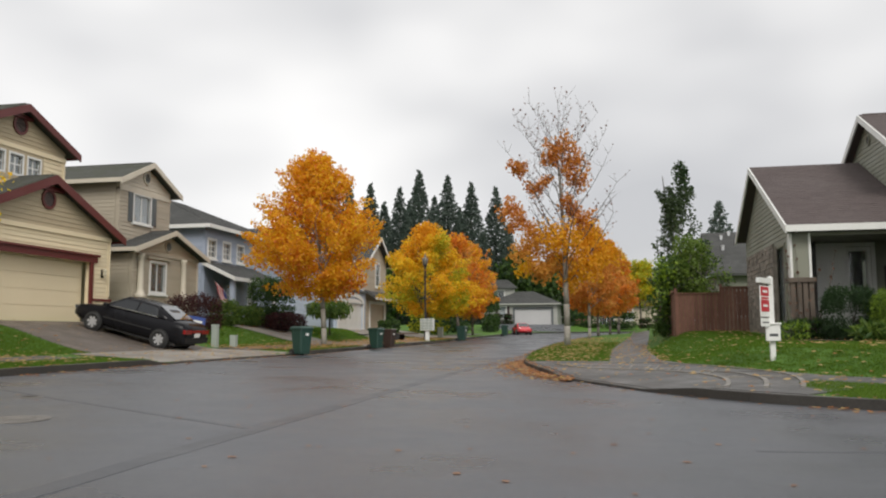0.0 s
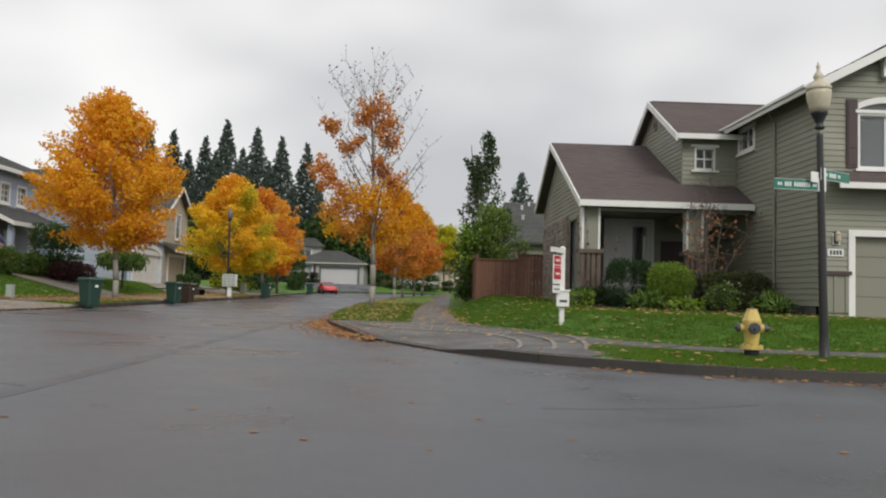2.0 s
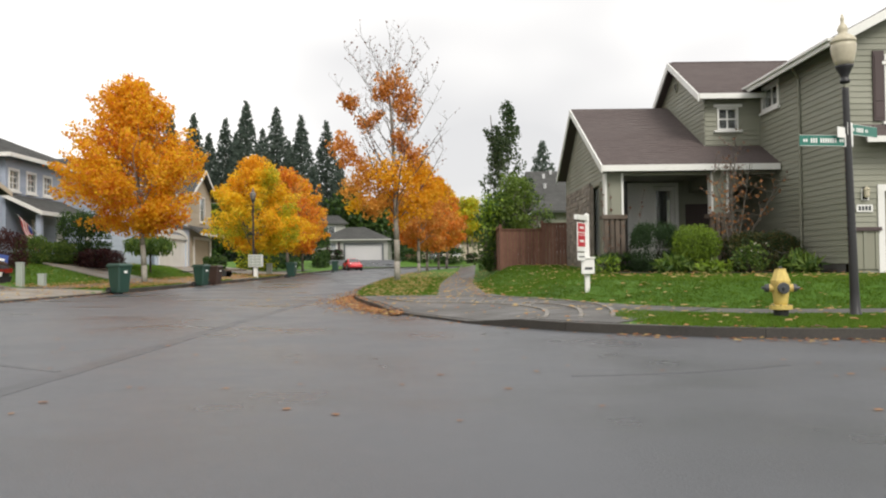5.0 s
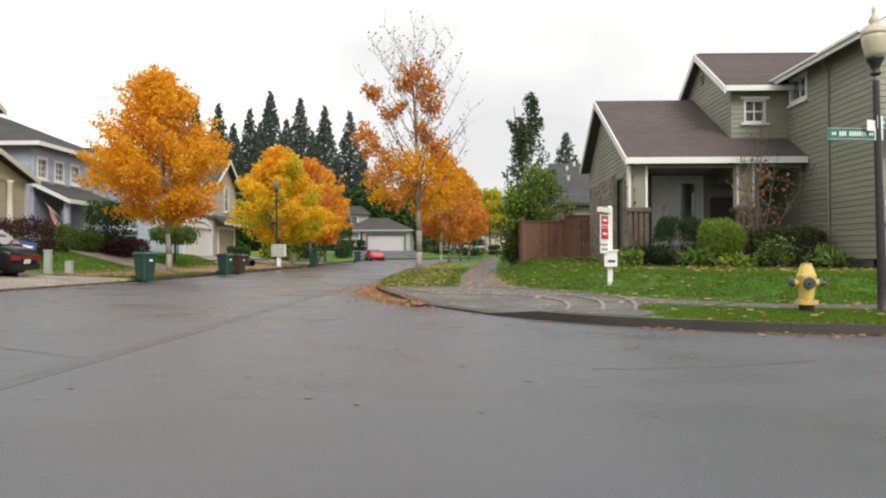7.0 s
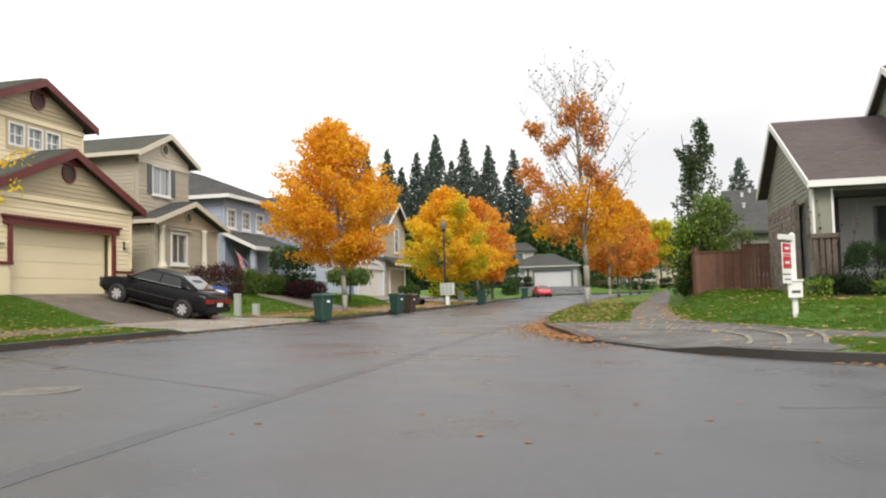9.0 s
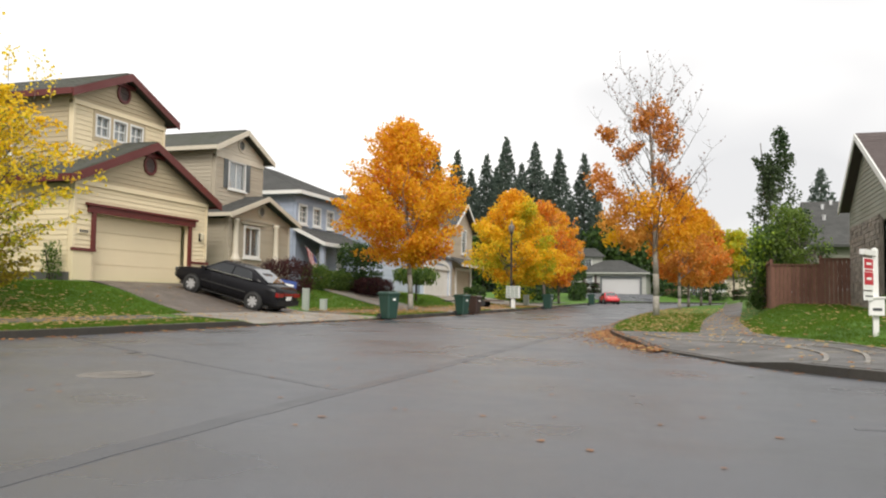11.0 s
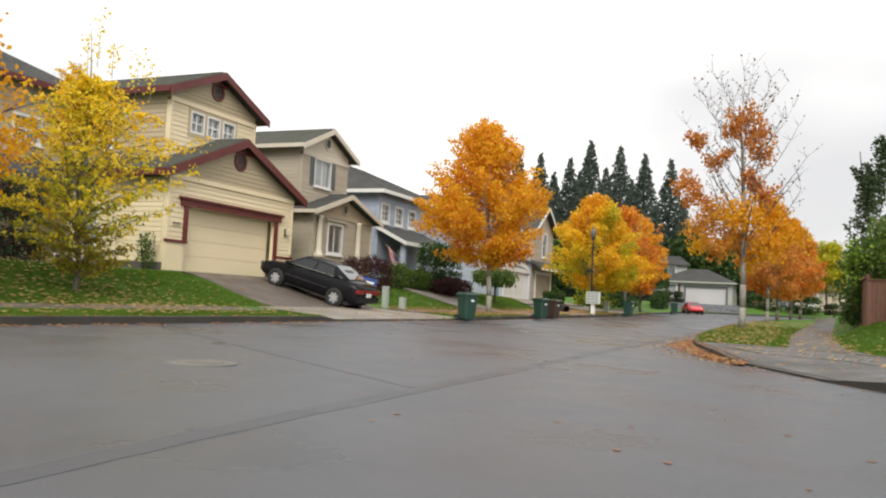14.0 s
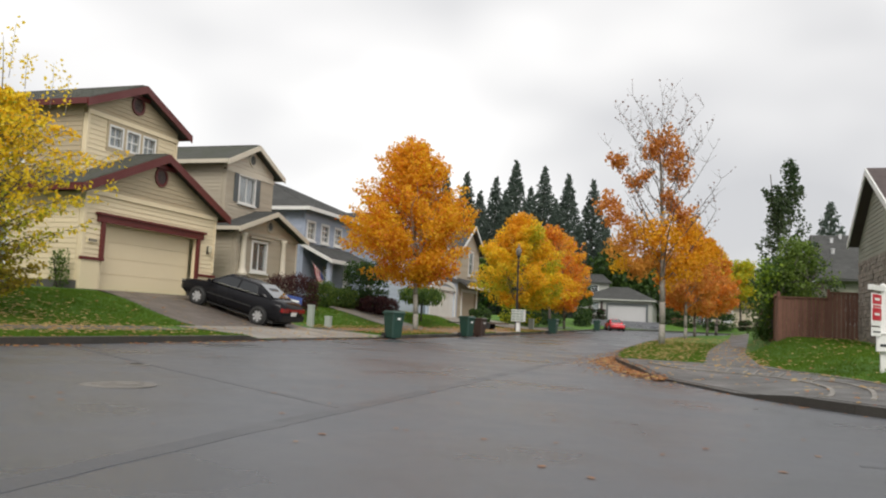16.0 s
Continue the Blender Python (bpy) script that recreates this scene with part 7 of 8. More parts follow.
def motor_car(name, label, paint, length, half, body, cabin, axles, r, rim, spokes, lamps, plate_bar):
    """body: (x, sill, top, width factor); cabin: (x, belt, roof, belt width, roof width)."""
    car = thing(name, (0, 0, 0), label, "car")
    rows = []
    for x, sill, top, k in body:
        w = half * k
        h = top - sill
        rows.append((x, [(w * 0.80, sill), (w * 0.95, sill + h * 0.15), (w, sill + h * 0.45), (w * 0.985, sill + h * 0.72), (w * 0.93, top - h * 0.07), (w * 0.80, top - 0.005), (w * 0.3, top + 0.015)]))
    bm = loft(rows, 7)
    part("body", bm, paint, car, "", True)
    rows = []
    for x, belt, roof, wb, wr in cabin:
        rows.append((x, [(half * wb, belt), (half * (wb + 0.02), belt + (roof - belt) * 0.12), (half * (wb * 0.35 + wr * 0.65), belt + (roof - belt) * 0.72), (half * wr, roof - 0.03), (half * wr * 0.85, roof), (half * wr * 0.4, roof + 0.02)]))
    bm = loft(rows, 6)
    part("roof", bm, paint, car, "", True)
    for x in axles:
        for s in (-1, 1):
            bm = bmesh.new()
            tube(bm, (x, s * (half - 0.22), r), (x, s * (half + 0.006), r), r * 1.16, r * 1.16, 28)
            part("wheel_arch", bm, M_RUBBER, car)
            wheel(car, x, s, half + 0.05, r, rim, spokes)
    for x0, x1, y0, y1, z0, z1, mt, nm in lamps:
        part(nm, solid(((x0, y0, z0), (x1, y1, z1)), bevel=0.01), mt, car)
    x, z = plate_bar
    part("plate", solid(((x - 0.02, -0.16, z), (x + 0.01, 0.16, z + 0.13))), M_LETTER, car, "plain pale plate")
    part("underbody", solid(((-length * 0.42, -half * 0.8, r * 0.55), (length * 0.42, half * 0.8, r * 1.2))), M_RUBBER, car)
    return car


def glass(car, rings, mat=M_CAR_GLASS, name="window", push=0.012):
    for ring in rings:
        c = sum((Vector(p) for p in ring), Vector()) / len(ring)
        n = (Vector(ring[1]) - Vector(ring[0])).cross(Vector(ring[2]) - Vector(ring[0])).normalized()
        if n.dot(c - Vector((c.x * 0.5, 0, 0.6))) < 0:
            n = -n
        bm = bmesh.new()
        prism(bm, [Vector(p) + n * push for p in ring], -n * 0.02)
        part(name, bm, mat, car)


M_DARK_GLASS = material("tinted_car_glass", (0.012, 0.014, 0.016), (0.02, 0.022, 0.024), rough=0.06, bump=0, coat=0.3)
W1 = 0.85
sedan = motor_car("sedan_car", "black four-door sedan parked nose up on the driveway", M_BLACK_CAR, 4.4, W1,
                  [(-2.2, 0.42, 0.62, 0.80), (-2.16, 0.32, 0.86, 0.90), (-2.0, 0.27, 0.98, 0.97), (-1.5, 0.24, 1.0, 1.0), (-0.6, 0.21, 0.97, 1.0), (0.5, 0.21, 0.94, 1.0), (1.0, 0.22, 0.92, 0.99),
                   (1.6, 0.24, 0.84, 0.96), (2.0, 0.27, 0.76, 0.9), (2.16, 0.33, 0.66, 0.82), (2.2, 0.42, 0.58, 0.74)],
                  [(-1.62, 0.97, 1.0, 0.86, 0.76), (-1.15, 0.97, 1.24, 0.89, 0.72), (-0.80, 0.97, 1.35, 0.90, 0.68), (-0.2, 0.95, 1.39, 0.91, 0.68), (0.25, 0.94, 1.37, 0.91, 0.68), (0.55, 0.93, 1.24, 0.90, 0.70), (1.08, 0.91, 0.93, 0.86, 0.78)],
                  (-1.32, 1.28), 0.30, M_ALLOY, 7,
                  [(-2.2, -2.10, 0.36, 0.80, 0.66, 0.80, M_TAIL, "tail_lamp"), (-2.2, -2.10, -0.80, -0.36, 0.66, 0.80, M_TAIL, "tail_lamp"), (-2.205, -2.15, -0.3, 0.3, 0.70, 0.79, M_TAIL, "lamp_strip"),
                   (-2.24, -2.12, -0.78, 0.78, 0.36, 0.56, M_BLACK_CAR, "rear_bumper"), (2.10, 2.19, 0.42, 0.70, 0.58, 0.70, M_GLASS, "headlamp"), (2.10, 2.19, -0.70, -0.42, 0.58, 0.70, M_GLASS, "headlamp"),
                   (0.78, 0.95, 0.86, 0.99, 0.92, 1.03, M_BLACK_CAR, "door_mirror"), (0.78, 0.95, -0.99, -0.86, 0.92, 1.03, M_BLACK_CAR, "door_mirror"),
                   (-0.95, 0.95, 0.845, 0.862, 0.52, 0.56, M_RUBBER, "rub_strip"), (-0.95, 0.95, -0.862, -0.845, 0.52, 0.56, M_RUBBER, "rub_strip")], (-2.21, 0.56))
for s in (-1, 1):
    b, t_ = W1 * 0.915 * s, W1 * 0.745 * s
    glass(sedan, [[(0.80, b, 0.985), (-0.18, b, 1.0), (-0.18, t_, 1.30), (0.36, t_, 1.29)], [(-0.24, b, 1.0), (-1.05, b, 1.02), (-0.92, t_, 1.25), (-0.76, t_, 1.29), (-0.24, t_, 1.30)]], M_DARK_GLASS)
    bm = bmesh.new()
    beam(bm, (0.82, b * 1.022, 0.985), (-1.08, b * 1.022, 1.015), 0.012, 0.028)
    part("window_trim", bm, M_CHROME, sedan, "thin bright trim")
M_REAR_GLASS = material("sky_lit_rear_glass", (0.05, 0.055, 0.06), (0.04, 0.044, 0.05), rough=0.04, bump=0, coat=1.0)
glass(sedan, [[(-1.60, -0.60, 1.02), (-1.60, 0.60, 1.02), (-0.87, 0.50, 1.345), (-0.87, -0.50, 1.345)], [(1.05, 0.62, 0.95), (1.05, -0.62, 0.95), (0.30, -0.52, 1.375), (0.30, 0.52, 1.375)]], M_REAR_GLASS, "windscreen", 0.03)
cx, cy = -16.35, 25.55
za, zb = left_z(cx - 1.28, cy) + 0.02, left_z(cx + 1.32, cy) + 0.02
sedan.matrix_basis = pose(cx, cy, (za * 1.32 + zb * 1.28) / 2.6, 0, -math.degrees(math.atan2(za - zb, 2.6)), 180)

W2 = 0.82
coupe = motor_car("coupe_car", "red classic fastback coupe far down the street", M_RED_CAR, 4.2, W2,
                  [(-2.1, 0.38, 0.55, 0.78), (-2.05, 0.30, 0.68, 0.88), (-1.8, 0.26, 0.80, 0.97), (-1.2, 0.22, 0.88, 1.0), (0.4, 0.20, 0.86, 0.97), (0.9, 0.21, 0.84, 0.96), (1.4, 0.22, 0.80, 0.97), (1.85, 0.27, 0.70, 0.9), (2.1, 0.36, 0.56, 0.75)],
                  [(-1.85, 0.74, 0.78, 0.70, 0.6), (-1.2, 0.85, 1.04, 0.80, 0.62), (-0.5, 0.86, 1.24, 0.86, 0.64), (0.05, 0.86, 1.30, 0.88, 0.64), (0.35, 0.86, 1.26, 0.88, 0.64), (0.95, 0.83, 0.86, 0.84, 0.74)],
                  (-1.1, 1.12), 0.30, M_ALLOY, 5,
                  [(-2.13, -2.05, -0.72, 0.72, 0.60, 0.68, M_TAIL, "tail_lamp"), (-2.16, -2.04, -0.74, 0.74, 0.38, 0.50, M_RED_CAR, "rear_bumper"), (2.0, 2.12, -0.7, 0.7, 0.38, 0.48, M_RED_CAR, "front_bumper"),
                   (1.80, 1.98, 0.50, 0.70, 0.62, 0.76, M_GLASS, "headlamp"), (1.80, 1.98, -0.70, -0.50, 0.62, 0.76, M_GLASS, "headlamp")], (-2.14, 0.5))
for s in (-1, 1):
    b, t_ = W2 * 0.885 * s, W2 * 0.72 * s
    glass(coupe, [[(0.70, b, 0.90), (-0.35, b, 0.92), (-0.35, t_, 1.20), (0.30, t_, 1.20)], [(-0.42, b, 0.92), (-1.05, b * 0.97, 0.94), (-0.55, t_, 1.17)]], M_DARK_GLASS)
glass(coupe, [[(0.92, 0.58, 0.87), (0.92, -0.58, 0.87), (0.42, -0.48, 1.24), (0.42, 0.48, 1.24)], [(-1.5, -0.5, 0.93), (-1.5, 0.5, 0.93), (-0.65, 0.45, 1.22), (-0.65, -0.45, 1.22)]], M_REAR_GLASS, "windscreen", 0.03)
coupe.matrix_basis = pose(-10.1, 90.5, road_z(-10.1, 90.5), 0, 0, -72)


# cedar fence: boards between posts
def fence(p, q, height, label, crest=None, name="fence"):
    p, q = Vector(p), Vector(q)
    t = thing(name, (p.x, p.y, right_z(p.x, p.y)), label, "fence", "cedar fence panels")
    n = int((q - p).length / 0.145)
    d = (q - p) / n
    u = d.normalized()
    for i in range(n):
        a, b = p + d * i, p + d * (i + 0.94)
        z = right_z(a.x, a.y) - 0.05
        top = crest if crest else z + height
        side = Vector((-u.y, u.x)) * 0.012
        bm = bmesh.new()
        hexa(bm, [(*(a - side), z), (*(b - side), z), (*(b + side), z), (*(a + side), z), (*(a - side), top), (*(b - side), top), (*(b + side), top), (*(a + side), top)])
        part("board", bm, M_FENCE, t)
    for i in range(0, n + 1, 16):
        a = p + d * i
        z = right_z(a.x, a.y) - 0.1
        part("post", solid(((a.x - 0.05, a.y + 0.0, z), (a.x + 0.05, a.y + 0.10, (crest or z + height) + 0.1))), M_FENCE, t)
    zp, zq = right_z(p.x, p.y), right_z(q.x, q.y)
    bm = bmesh.new()
    beam(bm, (p.x, p.y, crest or zp + height - 0.01), (q.x, q.y, crest or zq + height - 0.01), 0.14, 0.05)
    part("cap_rail", bm, M_FENCE, t)


fence((2.55, 35.0), (4.35, 35.0), 1.75, "reddish brown cedar board fence panel at the corner", 2.62)
fence((4.36, 35.0), (5.45, 35.0), 1.95, "taller reddish cedar fence panel against the house", 2.86)
fence((2.55, 35.1), (2.75, 52.0), 1.75, "reddish brown cedar board fence along the back garden", 2.72)
fence((-5.4, 118.0), (-3.4, 117.6), 1.8, "short reddish fence beside the far garage")


def pedestal(x, y, h, w):
    z = left_z(x, y)
    t = thing("utility_pedestal", (x, y, z), "grey-green utility pedestal on the verge", "utility box", "utility pedestals")
    part("cabinet", solid(((x - w, y - w, z - 0.05), (x + w, y + w, z + h)), bevel=0.02), M_GREY_BOX, t)
    part("lid", solid(((x - w * 1.08, y - w * 1.08, z + h), (x + w * 1.08, y + w * 1.08, z + h + 0.06)), bevel=0.02), M_GREY_BOX, t)


pedestal(-14.95, 28.55, 0.8, 0.11)
pedestal(-14.5, 29.2, 0.45, 0.115)
pedestal(-13.2, 61.5, 0.8, 0.2)

# blue yard sign by the purple bush
x, y = -16.3, 29.5
z = left_z(x, y)
ys_ = thing("yard_sign", (x, y, z), "small tilted blue yard sign on wire legs", "yard sign")
pl = Plane((x, y, 0), Vector((0.8, 0.6, 0)), Vector((0.6, -0.8, 0)))
bm = bmesh.new()
hexa(bm, [pl.at(-0.35, z + 0.60, -0.006), pl.at(0.35, z + 0.48, -0.006), pl.at(0.35, z + 0.48, 0.006), pl.at(-0.35, z + 0.60, 0.006),
          pl.at(-0.30, z + 0.95, -0.006), pl.at(0.38, z + 0.83, -0.006), pl.at(0.38, z + 0.83, 0.006), pl.at(-0.30, z + 0.95, 0.006)])
part("panel", bm, M_SIGN_BLUE, ys_)
bm = bmesh.new()
hexa(bm, [pl.at(-0.2, z + 0.70, 0.007), pl.at(0.24, z + 0.62, 0.007), pl.at(0.24, z + 0.62, 0.010), pl.at(-0.2, z + 0.70, 0.010),
          pl.at(-0.18, z + 0.78, 0.007), pl.at(0.26, z + 0.70, 0.007), pl.at(0.26, z + 0.70, 0.010), pl.at(-0.18, z + 0.78, 0.010)])
part("lettering_bar", bm, M_LETTER, ys_)
for u in (-0.22, 0.25):
    bm = bmesh.new()
    tube(bm, pl.at(u, z - 0.1), pl.at(u, z + 0.62), 0.006, 0.006, 5)
    part("leg", bm, M_IRON, ys_)

# flag on the blue porch
fx, fy, fz_ = -19.5, 38.55, 2.55
fl = thing("flag", (fx, fy, fz_), "striped red and white flag with blue canton on a slanted pole", "flag")
bm = bmesh.new()
tube(bm, (-19.42, 39.05, 2.68), (-19.4, 36.85, 3.6), 0.018, 0.014, 8)
part("pole", bm, M_WHITE, fl)
tip, low = Vector((-19.4, 36.92, 3.57)), Vector((-19.42, 38.0, 3.12))
hang = Vector((0.30, 0.30, -1.32))
for k in range(7):
    a0, a1 = tip.lerp(low, k / 7), tip.lerp(low, (k + 1) / 7)
    v, f = [], []
    for j in range(9):
        w = 0.05 * math.sin(j * 1.5 + k * 0.5)
        for p in (a0, a1):
            q = p + hang * j / 8 + Vector((w, -w, 0))
            v += [tuple(q), tuple(q + Vector((0.004, -0.004, 0)))]
    for j in range(8):
        b = j * 4
        f += [(b, b + 2, b + 6, b + 4), (b + 1, b + 5, b + 7, b + 3)]
    raw("stripe", v, f, M_SIGN_RED if k % 2 == 0 else M_WHITE, fl)
v, f = [], []
for j in range(4):
    w = 0.05 * math.sin(j * 1.5) + 0.012
    for p in (tip.lerp(low, 0.72), low):
        q = p + hang * j / 8 + Vector((w, -w, 0))
        v += [tuple(q), tuple(q + Vector((-0.024, 0.024, 0)))]
for j in range(3):
    b = j * 4
    f += [(b, b + 2, b + 6, b + 4), (b + 1, b + 5, b + 7, b + 3)]
raw("canton", v, f, M_SIGN_BLUE, fl)

# cluster mailbox and small trailer on the verge
x, y = -11.8, 51.0
z = left_z(x, y)
mb = thing("cluster_mailbox", (x, y, z), "pale grey cluster mailbox on a pedestal", "mailbox")
part("pedestal", solid(((x - 0.12, y - 0.12, z - 0.05), (x + 0.12, y + 0.12, z + 0.7)), bevel=0.01), M_LETTER, mb)
part("cabinet", solid(((x - 0.42, y - 0.22, z + 0.7), (x + 0.42, y + 0.22, z + 1.46)), bevel=0.015), M_LETTER, mb)
for i in range(3):
    for j in range(4):
        part("box_door", solid(((x - 0.39 + i * 0.265, y - 0.232, z + 0.74 + j * 0.18), (x - 0.145 + i * 0.265, y - 0.21, z + 0.90 + j * 0.18))), M_GREY_BOX, mb)
tx, ty = -13.6, 50.0
tz0 = left_z(tx, ty)
tr = thing("utility_trailer", (tx, ty, tz0), "low dark flat utility trailer beside the mailbox", "trailer")
part("bed", solid(((tx - 1.5, ty - 0.6, tz0 + 0.42), (tx + 1.3, ty + 0.6, tz0 + 0.52))), M_TIMBER, tr)
bm = bmesh.new()
beam(bm, (tx - 1.5, ty, tz0 + 0.46), (tx - 2.8, ty, tz0 + 0.42), 0.08, 0.08)
part("tongue", bm, M_BLACK_METAL, tr)
for s in (-0.66, 0.58):
    bm = bmesh.new()
    tube(bm, (tx + 0.1, ty + s, tz0 + 0.27), (tx + 0.1, ty + s + 0.12, tz0 + 0.27), 0.27, 0.27, 18)
    part("wheel", bm, M_RUBBER, tr)
part("jack", solid(((tx - 2.7, ty - 0.03, tz0 - 0.03), (tx - 2.64, ty + 0.03, tz0 + 0.44))), M_BLACK_METAL, tr)

L_ROAD = leafy("sodden_road_leaf", (0.55, 0.34, 0.21), (0.40, 0.19, 0.11))
shrub(4.1, 88.0, right_z(4.1, 88), 1.6, 0.9, 1.0, [L_DEEP, L_DEEP, L_PLUM], "dark low shrub at the end of the sidewalk", 141, 1500, 0.16)

# ---- fallen leaves and grass ----
def litter(name, spots, size, mat, label, seed, kind="fallen leaves", curl=1.0):
    """Leaves lying nearly flat; spots: x, y, z."""
    g = np.random.default_rng(seed)
    c = np.array(spots)
    n = len(c)
    a = g.random(n) * math.tau
    s = size * g.uniform(0.6, 1.3, n)
    v = []
    for k, (da, rr, up) in enumerate(((0, 0.6, 0.1), (1.1, 0.42, 0.25), (2.1, 0.45, 0.05), (3.14, 0.5, 0.2), (4.2, 0.45, 0.02), (5.2, 0.42, 0.28))):
        v.append(np.stack([c[:, 0] + np.cos(a + da) * s * rr, c[:, 1] + np.sin(a + da) * s * rr, c[:, 2] + 0.008 + s * up * curl * g.random(n)], 1))
    v = np.stack(v, 1).reshape(-1, 3)
    i = np.arange(n)[:, None] * 6
    ob = raw(name, v, (i + np.arange(6)).tolist(), mat)
    return tagged(ob, label, kind, kind="stuff")


g = random.Random(88)
gutter = []
for line, fz, lo, hi in ((KERB_LINE, road_z, 0.05, 0.35), (KERB_LEFT, road_z, 0.05, 0.45)):
    for (x, y), (nx, ny) in zip(line, offset_line(line, -1.0)):
        if not (6 < y < 70 and x < 16):
            continue
        dx, dy = nx - x, ny - y
        dense = 34 if (x < -10 and y < 19) else 16
        if line is KERB_LINE:
            dense = 60 if 17.5 < y < 25 else 12 if y < 34 and y > 17 else 18 if x > 2.4 else 2
        for _ in range(dense if g.random() < 0.85 else 1):
            k = abs(g.gauss(0, 0.2)) + lo if not (line is KERB_LINE and 17.5 < y < 30) else abs(g.gauss(0, 0.32)) + (0.9 * g.random() if g.random() < 0.25 else 0)
            px, py = x + dx * k + g.uniform(-.25, .25), y + dy * k + g.uniform(-.3, .3)
            s = inside(KR if line is KERB_LINE else KL, px, py)
            gutter.append((px, py, road_z(px, py) + 0.004 if s < -0.03 else (right_z if line is KERB_LINE else left_z)(px, py) + 0.02))
litter("gutter_leaves", [p for k, p in enumerate(gutter) if k % 5 < 2], 0.08, L_FALLEN, "wet orange-brown leaves gathered along the kerbs", 1)
litter("gutter_tan_leaves", [p for k, p in enumerate(gutter) if k % 5 == 2], 0.08, L_FALLEN_PALE, "wet tan leaves gathered along the kerbs", 11)
litter("gutter_brown_leaves", [p for k, p in enumerate(gutter) if k % 5 > 2], 0.075, L_DRY, "sodden brown leaves gathered along the kerbs", 12)
drift = []
while len(drift) < 1250:
    i = g.randrange(len(KERB_LINE))
    x, y = KERB_LINE[i]
    if not 17.0 < y < 26.5:
        continue
    nx, ny = offset_line(KERB_LINE, -1.0)[i]
    k = 0.06 + abs(g.gauss(0, 0.24)) * (1 - 0.5 * abs(y - 22) / 5)
    px, py = x + (nx - x) * k, y + (ny - y) * k + g.uniform(-0.3, 0.3)
    drift.append((px, py, road_z(px, py) + 0.004 + 0.05 * g.random() * max(0, 1 - k * 2)))
litter("leaf_drift", [p for k, p in enumerate(drift) if k % 5 < 3], 0.12, L_FALLEN, "orange leaves heaped against the kerb at the corner", 13)
litter("tan_leaf_drift", [p for k, p in enumerate(drift) if k % 5 == 3], 0.13, L_FALLEN_PALE, "tan leaves heaped against the kerb at the corner", 14)
litter("brown_leaf_drift", [p for k, p in enumerate(drift) if k % 5 == 4], 0.12, L_DRY, "brown leaves heaped against the kerb at the corner", 15)
wash = []
while len(wash) < 150:
    x, y = g.gauss(-4.6, 1.1), g.gauss(23.5, 2.0)
    if inside(KR, x, y) < -0.3:
        wash.append((x, y, road_z(x, y)))
litter("washed_leaves", wash, 0.10, L_FALLEN_PALE, "flattened tan leaves washed across the asphalt", 16, curl=0.3)
strewn = []
while len(strewn) < 230:
    x, y = g.uniform(-10.5, 7), g.uniform(5.2, 34)
    if inside(KR, x, y) < -0.3:
        strewn.append((x, y, road_z(x, y)))
litter("road_leaves", strewn, 0.065, L_ROAD, "scattered wet leaves on the asphalt", 2, curl=0.2)
lawn, pale = [], []
while len(lawn) < 4200:
    x, y = g.uniform(-3.4, 15), g.uniform(11.5, 62)
    s = inside(KR, x, y)
    if s > 0.2 and g.random() < ((0.35 if -0.6 < x < 0.9 else 0.95) if x < 1.6 and y > 22 else 0.26 if y < 46 else 0.0):
        lawn.append((x, y, right_z(x, y) + 0.055))
while len(pale) < 6000:
    x, y = g.uniform(-19, -11.6), g.uniform(4, 60)
    near = math.hypot(x + 15.6, y - 14.0)
    if g.random() < 0.05 + 1.6 * math.exp(-(near / 2.8)**2) + (1.0 if y > 28 and x > -15.0 else 0.16 if x > -13.2 else 0):
        pale.append((x, y, left_z(x, y) + 0.06))
litter("corner_gold_leaves", [p for k, p in enumerate(lawn) if k % 3], 0.115, L_FALLEN_PALE, "fallen pale yellow leaves on the corner lawn and walk", 5)
litter("corner_leaves", lawn[::3], 0.095, L_FALLEN, "fallen orange leaves on the corner lawn and walk", 3)
litter("lawn_leaves", [p for k, p in enumerate(pale) if k % 3 or p[1] < 19], 0.10, L_FALLEN_PALE, "fallen yellow leaves on the front lawns", 4)
litter("verge_leaves", [p for p in pale[::3] if p[1] >= 19], 0.11, L_FALLEN, "fallen orange leaves on the front lawns", 6)


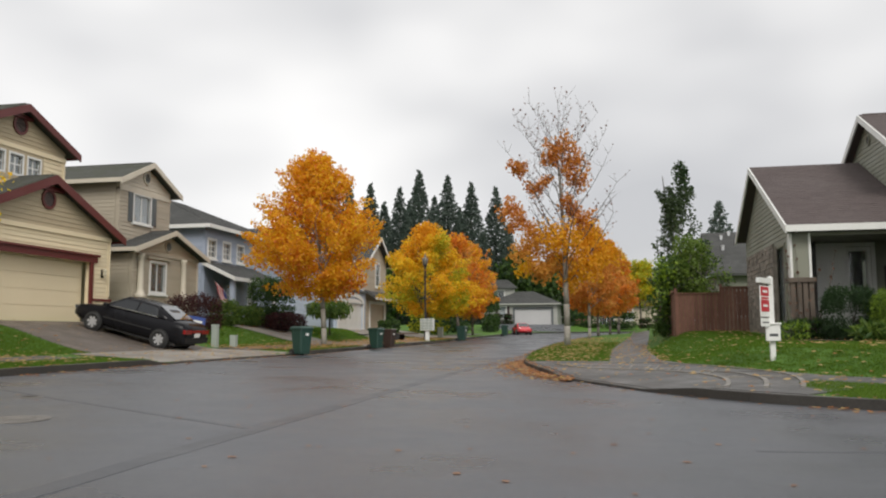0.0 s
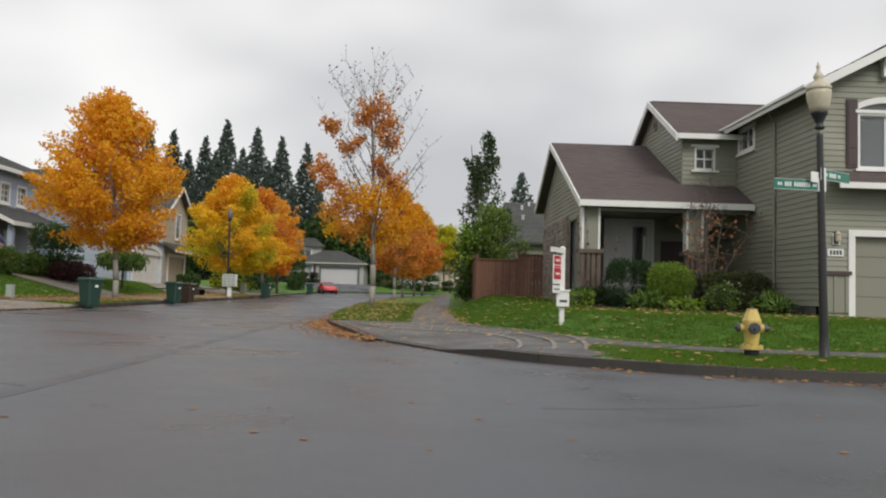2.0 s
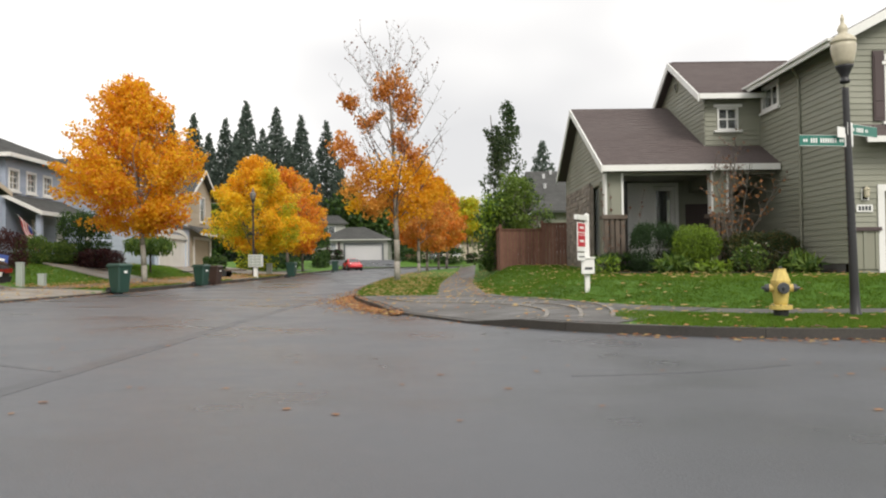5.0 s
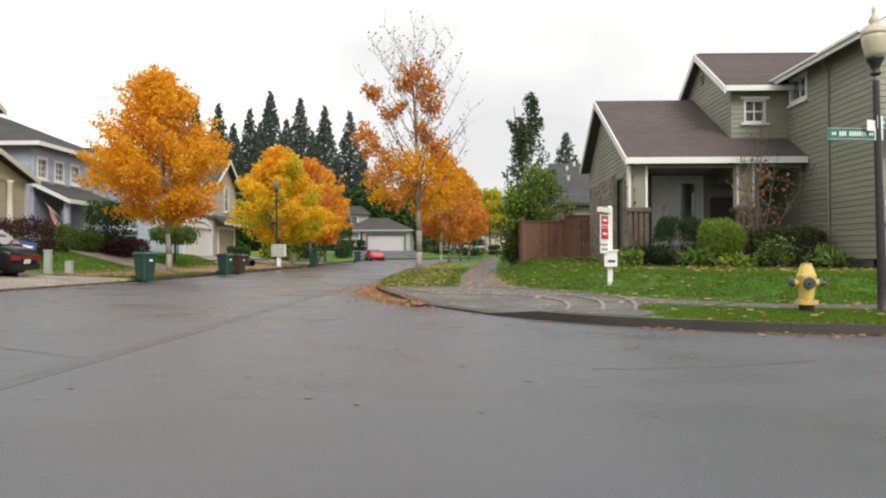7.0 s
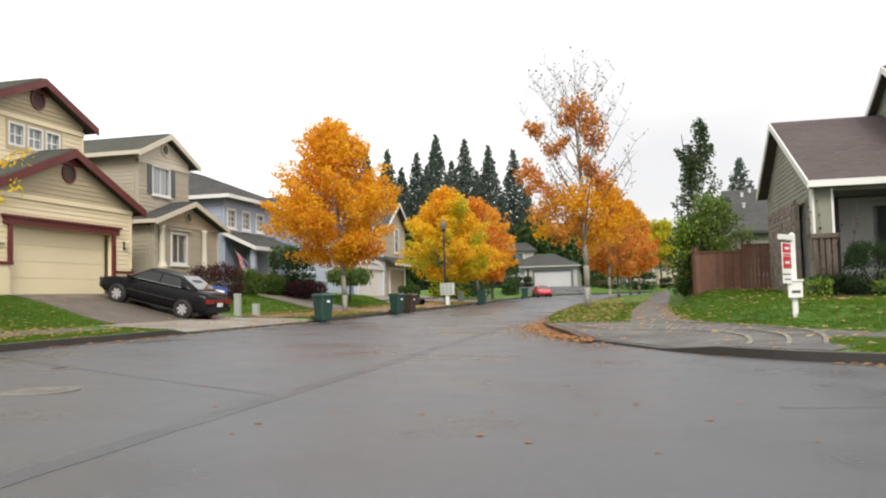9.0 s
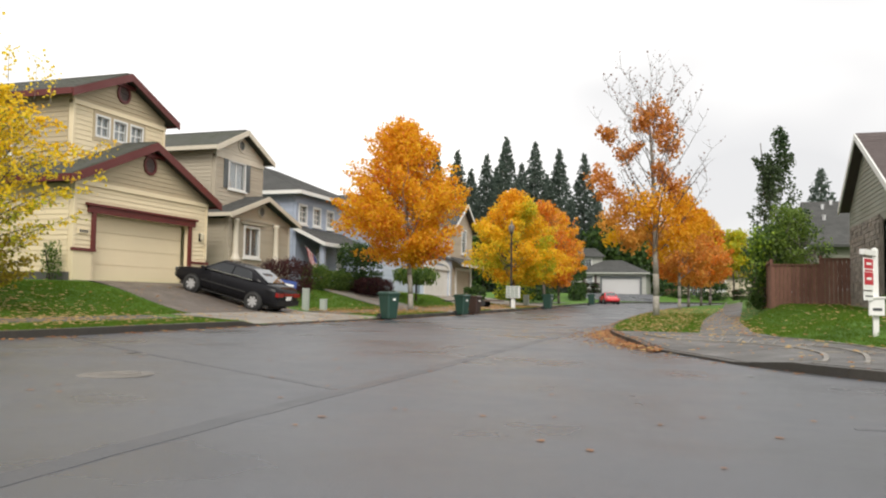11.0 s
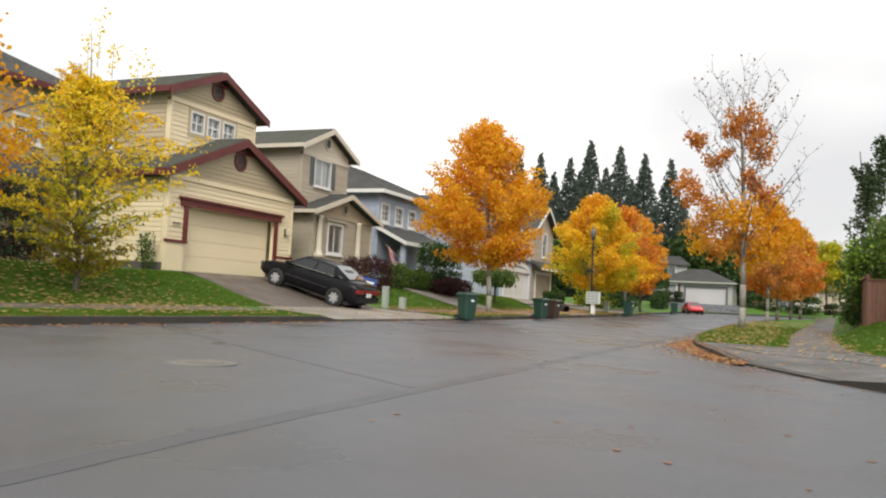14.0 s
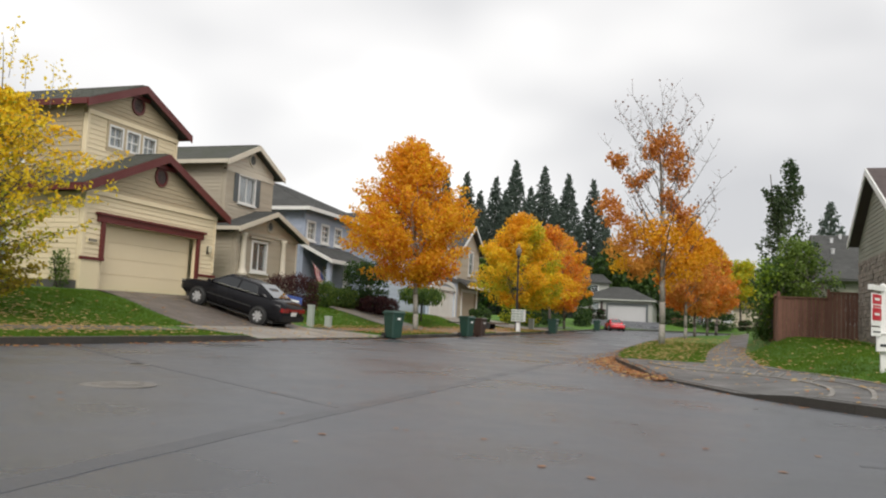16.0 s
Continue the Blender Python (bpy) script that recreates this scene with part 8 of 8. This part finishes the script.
def turf(name, spots, height, label, seed):
    q = np.random.default_rng(seed)
    c = np.array(spots)
    n = len(c)
    a = q.random(n) * math.tau
    w, h = 0.011, height * q.uniform(0.6, 1.3, n)
    lean = q.normal(size=(n, 2)) * 0.025
    side = np.stack([np.cos(a), np.sin(a), np.zeros(n)], 1) * w
    top = c + np.stack([lean[:, 0], lean[:, 1], h], 1)
    v = np.stack([c - side, c + side, top], 1).reshape(-1, 3)
    ob = raw(name, v, np.arange(n * 3).reshape(-1, 3), M_BLADE)
    return tagged(ob, label, "grass", kind="stuff")


blades = []
while len(blades) < 320000:
    x, y = g.uniform(-3.2, 15), 10.3 + 25 * g.random()**1.7
    s = inside(KR, x, y)
    tip = 3.0 + 0.3 * ((s - 1.3) / 1.2)**2
    if s < 0.18 or (x < tip and y < 23.6 and s < 4.03) or (y >= 23.6 and -0.25 < x < 1.45) or (y > 26 and x > 5.2) or (x >= tip and 2.58 < s < 3.97) or (x > 12 and y < 21.7) or (x > 5 and y > 24.2 - (x - 5) * 0.39):
        continue
    z = right_z(x, y)
    for _ in range(12):
        blades.append((x + g.uniform(-.16, .16), y + g.uniform(-.16, .16), z))
turf("corner_grass", blades, 0.042, "short bright green grass blades of the corner lawn", 1)
blades = []
while len(blades) < 110000:
    x, y = g.uniform(-18.8, -11.7), g.uniform(7, 21)
    s = -11.5 - x
    if 1.65 < s < 3.05 or y > (18.8 if s < 3.1 else 20.4 - (x + 14.6) * 0.2):
        continue
    z = left_z(x, y)
    for _ in range(12):
        blades.append((x + g.uniform(-.16, .16), y + g.uniform(-.16, .16), z))
turf("front_grass", blades, 0.045, "short green grass blades of the front lawn", 2)
blades = []
while len(blades) < 16000:
    x, y = g.uniform(-3.3, 0.8), g.uniform(23.8, 48)
    if inside(KR, x, y) < 0.2 or x > np.interp(y, [22, 27, 37, 52], [-0.5, -0.45, -0.1, 0.4]):
        continue
    z = right_z(x, y)
    for _ in range(5):
        blades.append((x + g.uniform(-.1, .1), y + g.uniform(-.1, .1), z))
turf("verge_grass", blades, 0.09, "longer grass blades of the tree verge", 3)
blades = []
while len(blades) < 40000:
    x, y = g.uniform(-19, -11.7), g.uniform(28.6, 60)
    s = -11.5 - x
    if 1.65 < s < 3.05 or 36.8 < y < 42 or 45 + 1.4 * (s - 0.16) < y < 50 + 2.2 * (s - 0.16):
        continue
    z = left_z(x, y)
    for _ in range(5):
        blades.append((x + g.uniform(-.1, .1), y + g.uniform(-.1, .1), z))
turf("street_grass", blades, 0.08, "green grass blades of the lawns along the street", 4)
